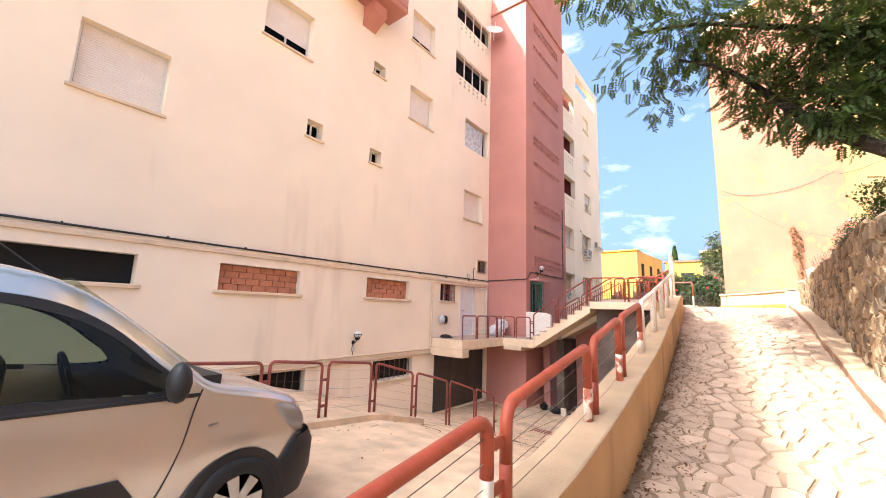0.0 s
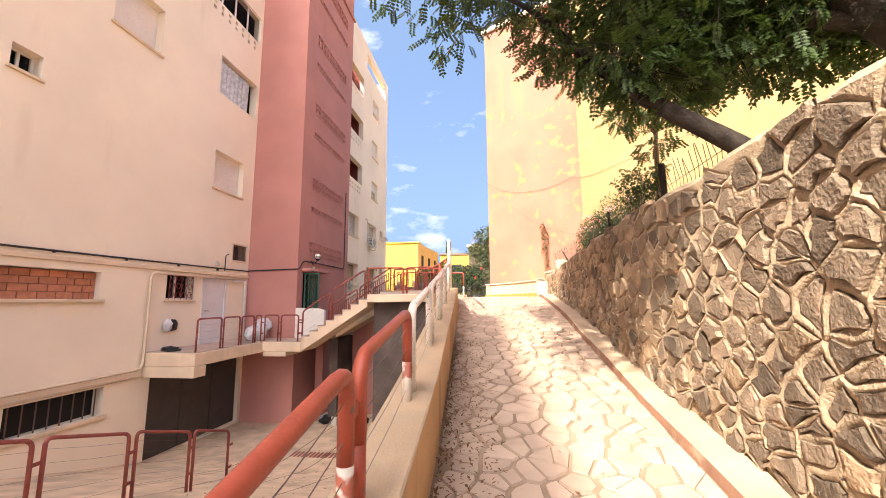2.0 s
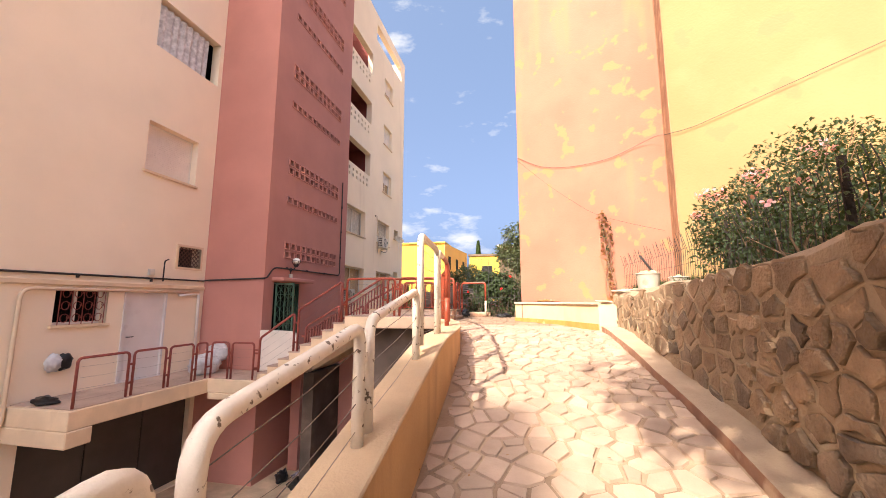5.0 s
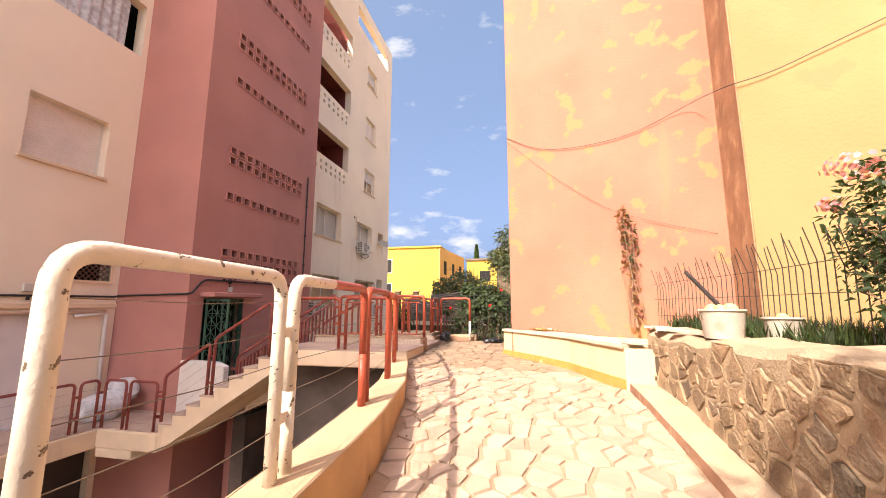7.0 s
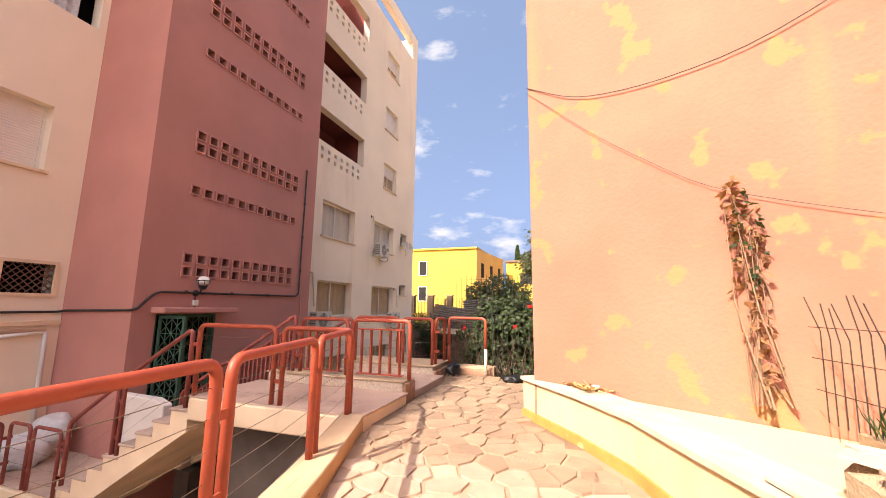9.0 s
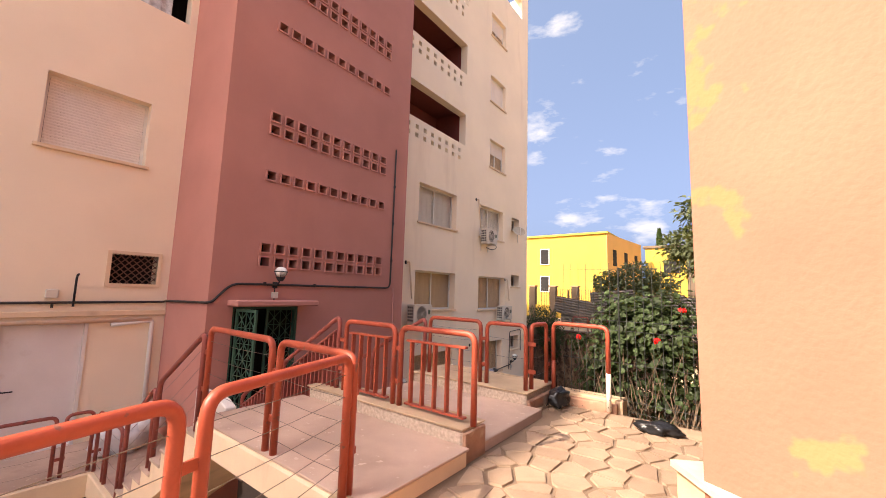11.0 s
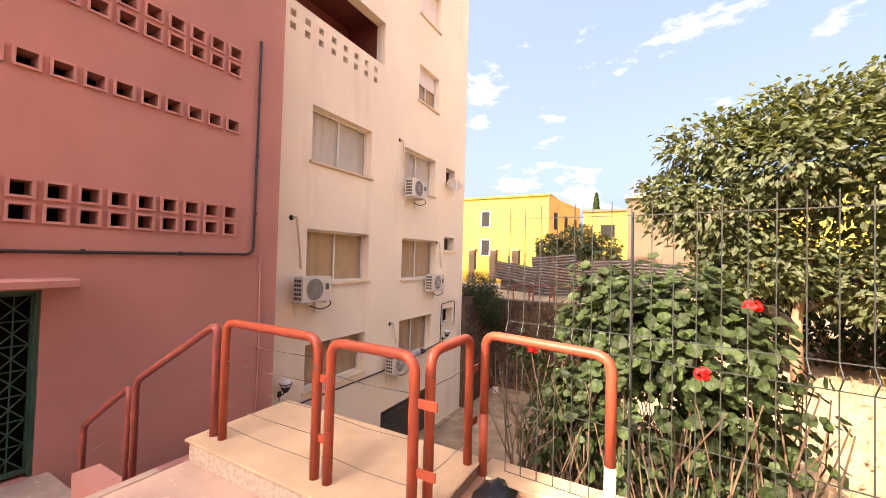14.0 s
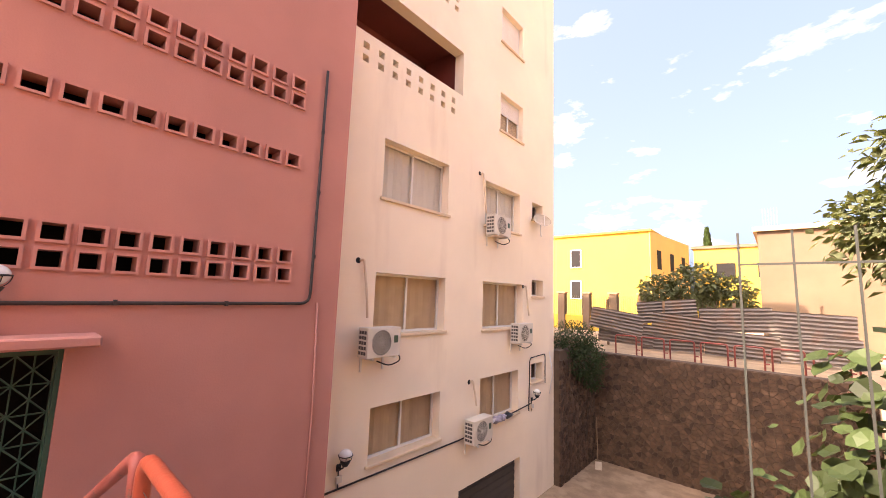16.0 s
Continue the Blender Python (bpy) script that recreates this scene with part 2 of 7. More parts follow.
FRAME = material("white_aluminium_frame", (0.72, 0.68, 0.62), 0.45, var=0.04, bump=0.05)
SHUTTER = material("off_white_shutter", (0.78, 0.7, 0.62), 0.55, var=0.04, scale=3, bump=0.05)
WHITEDOOR = material("white_painted_steel_door", (0.72, 0.68, 0.66), 0.5, var=0.05, scale=2, bump=0.06, stain=(0.45, 0.36, 0.3), stain_amount=0.4, stain_at=0.64, stain_scale=3)
GREENDOOR = material("dark_green_painted_iron", (0.035, 0.09, 0.06), 0.45, var=0.15, bump=0.1)
GREYDOOR = material("dark_grey_steel_door", (0.065, 0.056, 0.05), 0.55, var=0.1, bump=0.1)
BRICK = material("hollow_red_brick", (0.5, 0.2, 0.11), 0.9, var=0.15, scale=8, grain=60, bump=0.4, per_object=0.12)
GLASS = glass_material("window_glass", (0.95, 0.94, 0.92), 0.92)
CURTAIN = material("pale_curtain", (0.74, 0.54, 0.36), 0.9, var=0.1, scale=4, bump=0.1)
STRIPE = material("striped_curtain", (0.6, 0.6, 0.6), 0.9, var=0.25, scale=9, bump=0.1)
PLASTIC = material("off_white_plastic", (0.62, 0.57, 0.49), 0.5, var=0.05, bump=0.05)
DARKPLASTIC = material("black_plastic", (0.02, 0.02, 0.022), 0.55, var=0.15, bump=0.1)
CABLE = material("dark_cable", (0.035, 0.028, 0.026), 0.7, bump=0.0)
PIPE = material("cream_painted_pipe", (0.7, 0.54, 0.38), 0.7, var=0.06, bump=0.05)
WHITEPIPE = material("white_plastic_pipe", (0.78, 0.74, 0.7), 0.5, var=0.04, bump=0.0)
LAMPGLASS = material("frosted_lamp_glass", (0.8, 0.78, 0.72), 0.25, var=0.03, bump=0.0)
SOIL = material("sandy_soil", (0.4, 0.29, 0.18), 0.95, var=0.2, scale=2, grain=40, bump=0.6, stain=(0.3, 0.2, 0.12), stain_amount=0.6, stain_at=0.55, stain_scale=1.5)
BARK = material("grey_brown_bark", (0.032, 0.023, 0.017), 0.95, var=0.3, scale=10, grain=50, bump=0.9)
DRYSTEM = material("dry_brown_stem", (0.12, 0.08, 0.05), 0.95, var=0.2, bump=0.2)
TWIG = material("dry_twig", (0.24, 0.16, 0.1), 0.95, var=0.2, bump=0.2)
CAROB = leaf_material("dark_carob_leaf", (0.042, 0.07, 0.02))
TREELEAF = leaf_material("dusty_green_leaf", (0.088, 0.108, 0.054), 0.4)
VINELEAF = leaf_material("broad_green_leaf", (0.036, 0.057, 0.02), 0.6)
BUSHLEAF = leaf_material("fine_dark_leaf", (0.036, 0.057, 0.025))
DRYLEAF = leaf_material("dry_fallen_leaf", (0.22, 0.12, 0.06), 0.4)
DARKLEAF = leaf_material("brown_leaf_litter", (0.12, 0.065, 0.035), 0.5)
PINK = leaf_material("pink_blossom", (0.5, 0.26, 0.3), 0.3)
REDFLOWER = leaf_material("red_geranium_petal", (0.7, 0.03, 0.03), 0.2)
CARPAINT = material("champagne_silver_paint", (0.6, 0.585, 0.56), 0.22, 0.7, var=0.02, scale=2, bump=0.0, spec=0.5)
RUBBER = material("tyre_rubber", (0.018, 0.018, 0.018), 0.8, bump=0.1)
ALLOY = material("silver_wheel_cover", (0.5, 0.5, 0.5), 0.35, 0.8, bump=0.0)
CARGLASS = glass_material("tinted_car_glass", (0.62, 0.72, 0.62), 0.72)
LIGHTGLASS = material("headlight_lens", (0.28, 0.28, 0.28), 0.1, 0.3, bump=0.0)
TINSHEET = material("weathered_corrugated_sheet", (0.18, 0.155, 0.135), 0.6, 0.4, var=0.2, scale=1.5, bump=0.2, stain=(0.2, 0.13, 0.09), stain_amount=0.7, stain_at=0.55, stain_scale=1.5, per_object=0.2)
BAG = material("black_plastic_bag", (0.012, 0.012, 0.013), 0.3, bump=0.3)
SACK = material("white_woven_sack", (0.62, 0.6, 0.6), 0.6, var=0.12, scale=10, grain=120, bump=0.5)
SLAB = material("grey_stone_slab", (0.5, 0.42, 0.32), 0.85, var=0.12, scale=5, bump=0.3)
CLOTH = material("faded_cloth", (0.4, 0.36, 0.42), 0.9, var=0.4, scale=12, bump=0.4)
STRAW = material("dry_straw", (0.5, 0.34, 0.14), 0.9, var=0.2, bump=0.1)
CACTUS = material("pale_cactus", (0.4, 0.44, 0.2), 0.7, var=0.2, scale=20, bump=0.4)
BLUEPLASTIC = material("clear_blue_bottle", (0.45, 0.6, 0.68), 0.15, bump=0.0)


# ---- building helpers ----
def part(name, bm, mat, parent=None, label="", smooth=False):
    me = bpy.data.meshes.new(name)
    bm.to_mesh(me)
    bm.free()
    me.materials.append(mat)
    if smooth:
        for p in me.polygons:
            p.use_smooth = True
    ob = new(name, me)
    if parent:
        ob.parent = parent
    if label:
        ob["label"] = label
    return ob


def share(name, me, m, parent=None):
    ob = new(name, me)
    ob.parent = parent
    ob.matrix_basis = m
    return ob


def thing(name, label, category, group="", kind="", at=None):
    ob = new(name)
    if at is not None:
        ob.matrix_basis = at
    return tagged(ob, label, category, group, kind)


def box(bm, x0, x1, y0, y1, z0, z1, m=None):
    vs = [bm.verts.new((x, y, z)) for x in (x0, x1) for y in (y0, y1) for z in (z0, z1)]
    if m is not None:
        for v in vs:
            v.co = m @ v.co
    for f in ((0, 1, 3, 2), (4, 6, 7, 5), (0, 4, 5, 1), (2, 3, 7, 6), (0, 2, 6, 4), (1, 5, 7, 3)):
        bm.faces.new([vs[i] for i in f])
    return bm


def boxes(*items):
    bm = bmesh.new()
    for it in items:
        box(bm, *it)
    return bm


def rounded(bm, width=0.01, seg=1):
    bmesh.ops.recalc_face_normals(bm, faces=bm.faces)
    bmesh.ops.bevel(bm, geom=bm.edges[:], offset=width, segments=seg, affect="EDGES", profile=0.6)
    return bm


def fillet(pts, r, n=5):
    pts = [Vector(p) for p in pts]
    out = [pts[0]]
    for a, b, c in zip(pts, pts[1:], pts[2:]):
        d0, d1 = (a - b), (c - b)
        k = min(r, d0.length * 0.45, d1.length * 0.45)
        p0, p1 = b + d0.normalized() * k, b + d1.normalized() * k
        for i in range(n + 1):
            t = i / n
            out.append((1 - t) ** 2 * p0 + 2 * t * (1 - t) * b + t * t * p1)
    out.append(pts[-1])
    return out


def tube(bm, pts, r, seg=8, r_end=None):
    pts = [Vector(p) for p in pts]
    rings, up = [], None
    for i, p in enumerate(pts):
        d = (pts[min(i + 1, len(pts) - 1)] - pts[max(i - 1, 0)]).normalized()
        if up is None:
            up = d.orthogonal().normalized()
        up = (up - d * up.dot(d))
        up = up.normalized() if up.length > 1e-6 else d.orthogonal().normalized()
        side = d.cross(up)
        rr = r if r_end is None else r + (r_end - r) * i / (len(pts) - 1)
        rings.append([bm.verts.new(p + rr * (math.cos(a) * up + math.sin(a) * side)) for a in [2 * math.pi * k / seg for k in range(seg)]])
    for a, b in zip(rings, rings[1:]):
        for k in range(seg):
            bm.faces.new((a[k], a[(k + 1) % seg], b[(k + 1) % seg], b[k]))
    bm.faces.new(rings[0][::-1])
    bm.faces.new(rings[-1])
    return bm


def prism(bm, poly, z0, z1, m=None):
    lo = [bm.verts.new((x, y, z0)) for x, y in poly]
    hi = [bm.verts.new((x, y, z1)) for x, y in poly]
    if m is not None:
        for v in lo + hi:
            v.co = m @ v.co
    n = len(poly)
    bm.faces.new(lo[::-1])
    bm.faces.new(hi)
    for i in range(n):
        bm.faces.new((lo[i], lo[(i + 1) % n], hi[(i + 1) % n], hi[i]))
    return bm


def pierced(m, u0, u1, v0, v1, depth, holes):
    """A wall in its own plane: u along, v up, front at w = 0, back at w = -depth, with openings through it."""
    bm = bmesh.new()
    us = sorted({u0, u1, *[h[0] for h in holes], *[h[1] for h in holes]})
    vs = sorted({v0, v1, *[h[2] for h in holes], *[h[3] for h in holes]})
    us = [u for u in us if u0 <= u <= u1]
    vs = [v for v in vs if v0 <= v <= v1]
    cache = {}

    def vert(i, j, w):
        if (i, j, w) not in cache:
            cache[i, j, w] = bm.verts.new(m @ Vector((us[i], vs[j], -depth * w)))
        return cache[i, j, w]

    def solid(i, j):
        if not (0 <= i < len(us) - 1 and 0 <= j < len(vs) - 1):
            return False
        u, v = (us[i] + us[i + 1]) / 2, (vs[j] + vs[j + 1]) / 2
        return not any(h[0] < u < h[1] and h[2] < v < h[3] for h in holes)

    for i in range(len(us) - 1):
        for j in range(len(vs) - 1):
            if not solid(i, j):
                continue
            bm.faces.new([vert(a, b, 0) for a, b in ((i, j), (i + 1, j), (i + 1, j + 1), (i, j + 1))])
            bm.faces.new([vert(a, b, 1) for a, b in ((i, j), (i, j + 1), (i + 1, j + 1), (i + 1, j))])
            for (di, dj), (a, b) in (((-1, 0), ((i, j + 1), (i, j))), ((1, 0), ((i + 1, j), (i + 1, j + 1))), ((0, -1), ((i, j), (i + 1, j))), ((0, 1), ((i + 1, j + 1), (i, j + 1)))):
                if not solid(i + di, j + dj):
                    bm.faces.new((vert(*b, 0), vert(*a, 0), vert(*a, 1), vert(*b, 1)))
    return bm


def facing_x(x):
    """Plane of a wall that faces +x: u is y, v is z."""
    return Matrix(((0, 0, 1, x), (1, 0, 0, 0), (0, 1, 0, 0), (0, 0, 0, 1)))


def voronoi(points, region, reach=14):
    """Cells of a jittered set of points, cut to a rectangle."""
    pts = np.array(points)
    cells = []
    for i, p in enumerate(pts):
        near = np.argsort(((pts - p) ** 2).sum(1))[1:reach + 1]
        poly = [(region[0], region[2]), (region[1], region[2]), (region[1], region[3]), (region[0], region[3])]
        for j in near:
            mid, d = (p + pts[j]) / 2, pts[j] - p
            out = []
            for a, b in zip(poly, poly[1:] + poly[:1]):
                fa, fb = (a[0] - mid[0]) * d[0] + (a[1] - mid[1]) * d[1], (b[0] - mid[0]) * d[0] + (b[1] - mid[1]) * d[1]
                if fa <= 0:
                    out.append(a)
                if fa * fb < 0:
                    t = fa / (fa - fb)
                    out.append((a[0] + t * (b[0] - a[0]), a[1] + t * (b[1] - a[1])))
            poly = out
            if len(poly) < 3:
                break
        if len(poly) >= 3:
            cells.append(((float(p[0]), float(p[1])), poly))
    return cells


def jittered(region, step, rng, amount=0.42):
    nx, ny = int((region[1] - region[0]) / step), int((region[3] - region[2]) / step)
    return [(region[0] + (i + 0.5 + rng.uniform(-amount, amount)) * step, region[2] + (j + 0.5 + rng.uniform(-amount, amount)) * step) for i in range(nx) for j in range(ny)]


def shrink(poly, c, gap):
    out = []
    for x, y in poly:
        d = math.hypot(x - c[0], y - c[1])
        k = max(0.3, 1 - gap / max(d, 1e-3))
        out.append((c[0] + (x - c[0]) * k, c[1] + (y - c[1]) * k))
    return out


def lerp(table, y):
    return float(np.interp(y, [t[0] for t in table], [t[1] for t in table]))


# ---- levels and lines of the plan ----
RAMP_Z = [(-40, -0.3), (-4, -0.12), (0, 0.0), (2, 0.15), (4.2, 0.46), (6.5, 0.83), (9.6, 1.38), (12.2, 1.68), (14, 1.72), (60, 1.72)]
PARA_X = [(-4, -0.68), (2.9, -0.69), (5, -0.77), (9.5, -1.03), (11, -1.16), (12, -1.33), (13.2, -1.68), (14.3, -2.05)]
PARA_Z = [(-4, 0.3), (0, 0.5), (2, 0.66), (4.2, 0.97), (6.5, 1.34), (9.3, 1.82), (9.6, 1.85), (20, 1.85)]
YARD_Z = [(-40, -0.3), (0.5, -0.3), (2.5, -0.38), (5, -0.6), (6.24, -0.92), (7.4, -1.22), (9.5, -1.85), (11.7, -2.48), (14, -2.55), (24, -2.85), (60, -2.9)]
STONE_TOP = [(-6, 2.45), (3, 2.5), (8, 2.5), (10, 2.36), (13, 2.3)]


def ramp_z(y):
    return lerp(RAMP_Z, y)


def para_x(y):
    return lerp(PARA_X, y)


def para_z(y):
    return lerp(PARA_Z, y)


def yard_z(y):
    return lerp(YARD_Z, y)


# ---- apartment building ----
MAIN_X, TOWER_X, BACK_X = -9.44, -7.47, -8.2
TOWER_Y0, TOWER_Y1, BACK_Y1 = 15.44, 20.27, 29.4
CLAUSTRA_Y = [16.28 + 0.296 * i for i in range(11)]
CLAUSTRA_Z = [3.52, 3.79, 5.23, 6.17, 6.44, 8.39, 9.4, 9.67, 11.5, 12.5, 12.78, 14.6, 15.6, 15.88]

main_holes = [(0.75, 2.2, 5.27, 6.64), (4.05, 5.45, 8.44, 9.8), (9.63, 11.0, 8.5, 9.85), (9.6, 10.95, 11.75, 13.1), (13.35, 14.82, 5.41, 6.71),
              (5.52, 6.04, 6.15, 6.66), (7.85, 8.37, 6.15, 6.64), (7.8, 8.33, 9.36, 9.8), (7.8, 8.33, 12.5, 12.95),
              (13.3, 15.3, 8.74, 10.12), (12.46, 15.3, 11.94, 13.04), (12.46, 15.3, 14.72, 15.7),
              (-1.2, 2.16, 1.69, 2.28), (3.69, 5.73, 1.67, 2.29), (8.08, 10.05, 1.7, 2.33), (4.4, 6.15, -0.95, -0.33), (8.54, 10.4, -0.95, -0.33),
              (13.22, 14.3, 0.33, 2.43), (11.88, 12.87, 1.7, 2.46), (14.5, 15.22, 3.1, 3.65), (11.62, 15.3, -2.52, -0.32)]
main_claustra = [(y, y + 0.13, z, z + 0.13) for y in [12.75 + 0.36 * i for i in range(7)] for z in (11.5, 11.72, 14.28, 14.5)]
part("wall_main_facade", pierced(facing_x(MAIN_X), -10.5, TOWER_Y0, -4, 17.9, 0.3, main_holes + main_claustra), CREAM)
tagged(bpy.data.objects["wall_main_facade"], "cream rendered apartment facade facing the ramp", "wall", kind="structure")
# Unseen block, its height and end set to cast the ramp's shadow edge.
part("wall_main_south", boxes((MAIN_X - 14, MAIN_X, -26, -10.504, -4, 20.8)), CREAM)
tagged(bpy.data.objects["wall_main_south"], "unseen higher cream block added to shade the left of the ramp", "wall", kind="structure")
# Near-black box gives the facade openings their deep shade by colour.
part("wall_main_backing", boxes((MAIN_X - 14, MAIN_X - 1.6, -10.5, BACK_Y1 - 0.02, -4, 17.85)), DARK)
tagged(bpy.data.objects["wall_main_backing"], "near-black box painted as the shade of rooms in the apartment building", "wall", kind="structure")
part("roof_main", boxes((MAIN_X - 14, MAIN_X - 0.31, -10.5, BACK_Y1 - 0.3, 17.86, 18.1)), CREAM2)
tagged(bpy.data.objects["roof_main"], "flat concrete roof of the apartment building", "roof", kind="structure")

tower_holes = [(y, y + 0.175, z, z + 0.165) for y in CLAUSTRA_Y for z in CLAUSTRA_Z] + [(15.87, 17.17, 0.62, 2.74)]
part("wall_tower_front", pierced(facing_x(TOWER_X), TOWER_Y0, TOWER_Y1, -4, 20.2, 0.25, tower_holes), MAROON)
tower = tagged(bpy.data.objects["wall_tower_front"], "dusty red rendered stair tower with pierced block rows", "wall", kind="structure")
bm = boxes((MAIN_X - 0.3, TOWER_X - 0.25, TOWER_Y0, TOWER_Y0 + 0.25, -4, 20.2), (BACK_X - 0.3, TOWER_X - 0.25, TOWER_Y1 - 0.25, TOWER_Y1, -4, 20.2))
tagged(part("wall_tower_sides", bm, MAROON), "dusty red side walls of the stair tower", "wall", kind="structure")
# Tower inside is coloured near-black, standing in for shade behind the blocks.
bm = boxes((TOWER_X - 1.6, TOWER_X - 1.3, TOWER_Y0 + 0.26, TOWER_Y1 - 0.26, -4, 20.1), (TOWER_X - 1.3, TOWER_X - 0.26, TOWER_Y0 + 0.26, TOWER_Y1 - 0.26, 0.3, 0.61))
tagged(part("wall_tower_inside", bm, DARK), "near-black backing painted as shade inside the stair tower", "wall", kind="structure")
bm = rounded(boxes((MAIN_X, TOWER_X + 0.1, TOWER_Y0 - 0.1, TOWER_Y1 + 0.1, 16.7, 16.84)), 0.02)
tagged(part("trim_tower_cornice", bm, MAROON), "thin red cornice round the stair tower", "trim", kind="structure")
bm = rounded(boxes((MAIN_X, TOWER_X + 0.3, TOWER_Y0 - 0.15, TOWER_Y1 + 0.5, 20.2, 20.55)), 0.04)
tagged(part("roof_tower", bm, MAROON), "projecting red roof slab of the stair tower", "roof", kind="structure")

back_windows = [(21.65, 23.75, 5.37, 6.66), (21.6, 23.75, 2.55, 3.8), (21.65, 23.7, 0.1, 1.15), (25.35, 27.27, 5.4, 6.68), (25.33, 27.5, 2.5, 3.81), (25.3, 27.27, 0.0, 1.22)]
back_small = [(26.05, 27.38, 8.45, 9.67), (26.05, 27.36, 11.36, 12.55), (26.05, 27.36, 14.4, 15.5), (28.07, 28.82, 6.03, 6.62), (28.07, 28.86, 3.47, 4.0), (28.07, 28.86, 0.72, 1.3)]
back_balconies = [(20.75, 24.2, 8.72, 9.96), (20.75, 24.2, 11.6, 12.85), (20.75, 24.2, 14.5, 15.75)]
back_claustra = [(y, y + 0.15, z, z + 0.15) for y in [20.95 + 0.4 * i for i in range(8)] for z in (8.08, 8.36, 10.98, 11.26, 13.88, 14.16)]
part("wall_back_facade", pierced(facing_x(BACK_X), TOWER_Y1, BACK_Y1, -4, 18.6, 0.3, back_windows + back_small + back_balconies + back_claustra + [(24.5, 27.42, -2.95, -1.32), (24.7, 29.0, 17.0, 18.0)]), CREAM)
tagged(bpy.data.objects["wall_back_facade"], "cream facade behind the stair tower with windows and balconies", "wall", kind="structure")
bm = boxes((MAIN_X - 14, BACK_X, BACK_Y1 + 0.002, BACK_Y1 + 0.3, -4, 18.6))
tagged(part("wall_north_end", bm, CREAM), "cream end wall of the apartment building", "wall", kind="structure")
# Inner walls coloured deep red to paint in the loggia shade.
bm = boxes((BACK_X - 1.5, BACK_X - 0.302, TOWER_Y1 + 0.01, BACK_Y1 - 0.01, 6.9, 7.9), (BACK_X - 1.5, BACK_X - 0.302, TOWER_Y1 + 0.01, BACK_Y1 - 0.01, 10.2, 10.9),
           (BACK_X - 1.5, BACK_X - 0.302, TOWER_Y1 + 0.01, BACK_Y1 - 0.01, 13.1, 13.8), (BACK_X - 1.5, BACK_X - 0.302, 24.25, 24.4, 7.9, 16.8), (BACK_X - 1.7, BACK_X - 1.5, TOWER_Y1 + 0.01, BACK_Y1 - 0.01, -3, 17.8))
tagged(part("wall_loggias", bm, LOGGIA_SHADE), "inner walls of the loggias, red darkened for shade", "wall", kind="structure")


def slats(y0, y1, z0, z1, x):
    bm = bmesh.new()
    n = max(3, int((z1 - z0) / 0.05))
    h = (z1 - z0) / n
    for i in range(n):
        z = z0 + i * h
        prism(bm, [(x - 0.012, z), (x + 0.004, z), (x + 0.008, z + h * 0.5), (x, z + h * 0.97), (x - 0.012, z + h * 0.97)], y0, y1, Matrix(((1, 0, 0, 0), (0, 0, 1, 0), (0, 1, 0, 0), (0, 0, 0, 1))))
    return bm


WINDOWS = [0]


def window(x, y0, y1, z0, z1, shut=0.0, lights=2, curtain=True, deep=0.2, sill=True, label="", bars=0, cloth=CURTAIN):
    """A window in a wall that faces +x. shut: the share covered by its roller shutter from above."""
    WINDOWS[0] += 1
    w = thing("window_%d" % WINDOWS[0], label or ("white roller shutter window in a cream wall" if shut else "sliding aluminium window with drawn curtain in a cream wall"), "window", kind="structure")
    xf = x - deep
    bm = boxes((xf - 0.05, xf, y0, y0 + 0.05, z0, z1), (xf - 0.05, xf, y1 - 0.05, y1, z0, z1), (xf - 0.05, xf, y0 + 0.05, y1 - 0.05, z0, z0 + 0.05), (xf - 0.05, xf, y0 + 0.05, y1 - 0.05, z1 - 0.05, z1))
    part("window_frame", bm, FRAME, w)
    zs = z1 - 0.05 - shut * (z1 - z0 - 0.1)
    if shut < 1:
        step = (y1 - y0 - 0.1) / lights
        for i in range(lights):
            a = y0 + 0.05 + i * step
            part("pane", boxes((xf - 0.03, xf - 0.022, a, a + step, z0 + 0.05, zs)), GLASS, w)
            if i:
                part("mullion", boxes((xf - 0.045, xf - 0.004, a - 0.025, a + 0.025, z0 + 0.05, zs)), FRAME, w)
    if shut > 0:
        part("roller_shutter", slats(y0 + 0.055, y1 - 0.055, zs, z1 - 0.05, xf - 0.006), SHUTTER, w)
    if curtain and shut < 1:
        bm = bmesh.new()
        n = 24
        row = [(y0 + (y1 - y0) * i / n, xf - 0.075 + 0.015 * math.sin(i * 1.9)) for i in range(n + 1)]
        vs = [[bm.verts.new((cx, cy, z)) for cy, cx in row] for z in (z0, z1)]
        for i in range(n):
            bm.faces.new((vs[0][i], vs[0][i + 1], vs[1][i + 1], vs[1][i]))
        part("curtain", bm, cloth, w)
    if sill:
        part("window_sill", rounded(boxes((xf, x + 0.06, y0 - 0.06, y1 + 0.06, z0 - 0.06, z0 + 0.004)), 0.01), CREAM2, w)
    for i in range(bars):
        a = y0 + (i + 0.5) * (y1 - y0) / bars
        part("bar", boxes((x - 0.06, x - 0.045, a - 0.012, a + 0.012, z0, z1)), DARKRAIL, w)
    return w


for h, s, n in zip(main_holes[:5], (1.0, 0.72, 0.86, 0.72, 1.0), (2, 2, 2, 2, 2)):
    window(MAIN_X, *h, shut=s, lights=n, curtain=False, deep=0.2 if s == 1 else 0.22)
for h in main_holes[5:9]:
    window(MAIN_X, *h, lights=2, curtain=False, deep=0.22, label="small square window deep in a cream wall")
for h in main_holes[10:12]:
    window(MAIN_X, *h, lights=4, curtain=False, deep=0.05, sill=False, label="glazed balcony with dark aluminium panes")
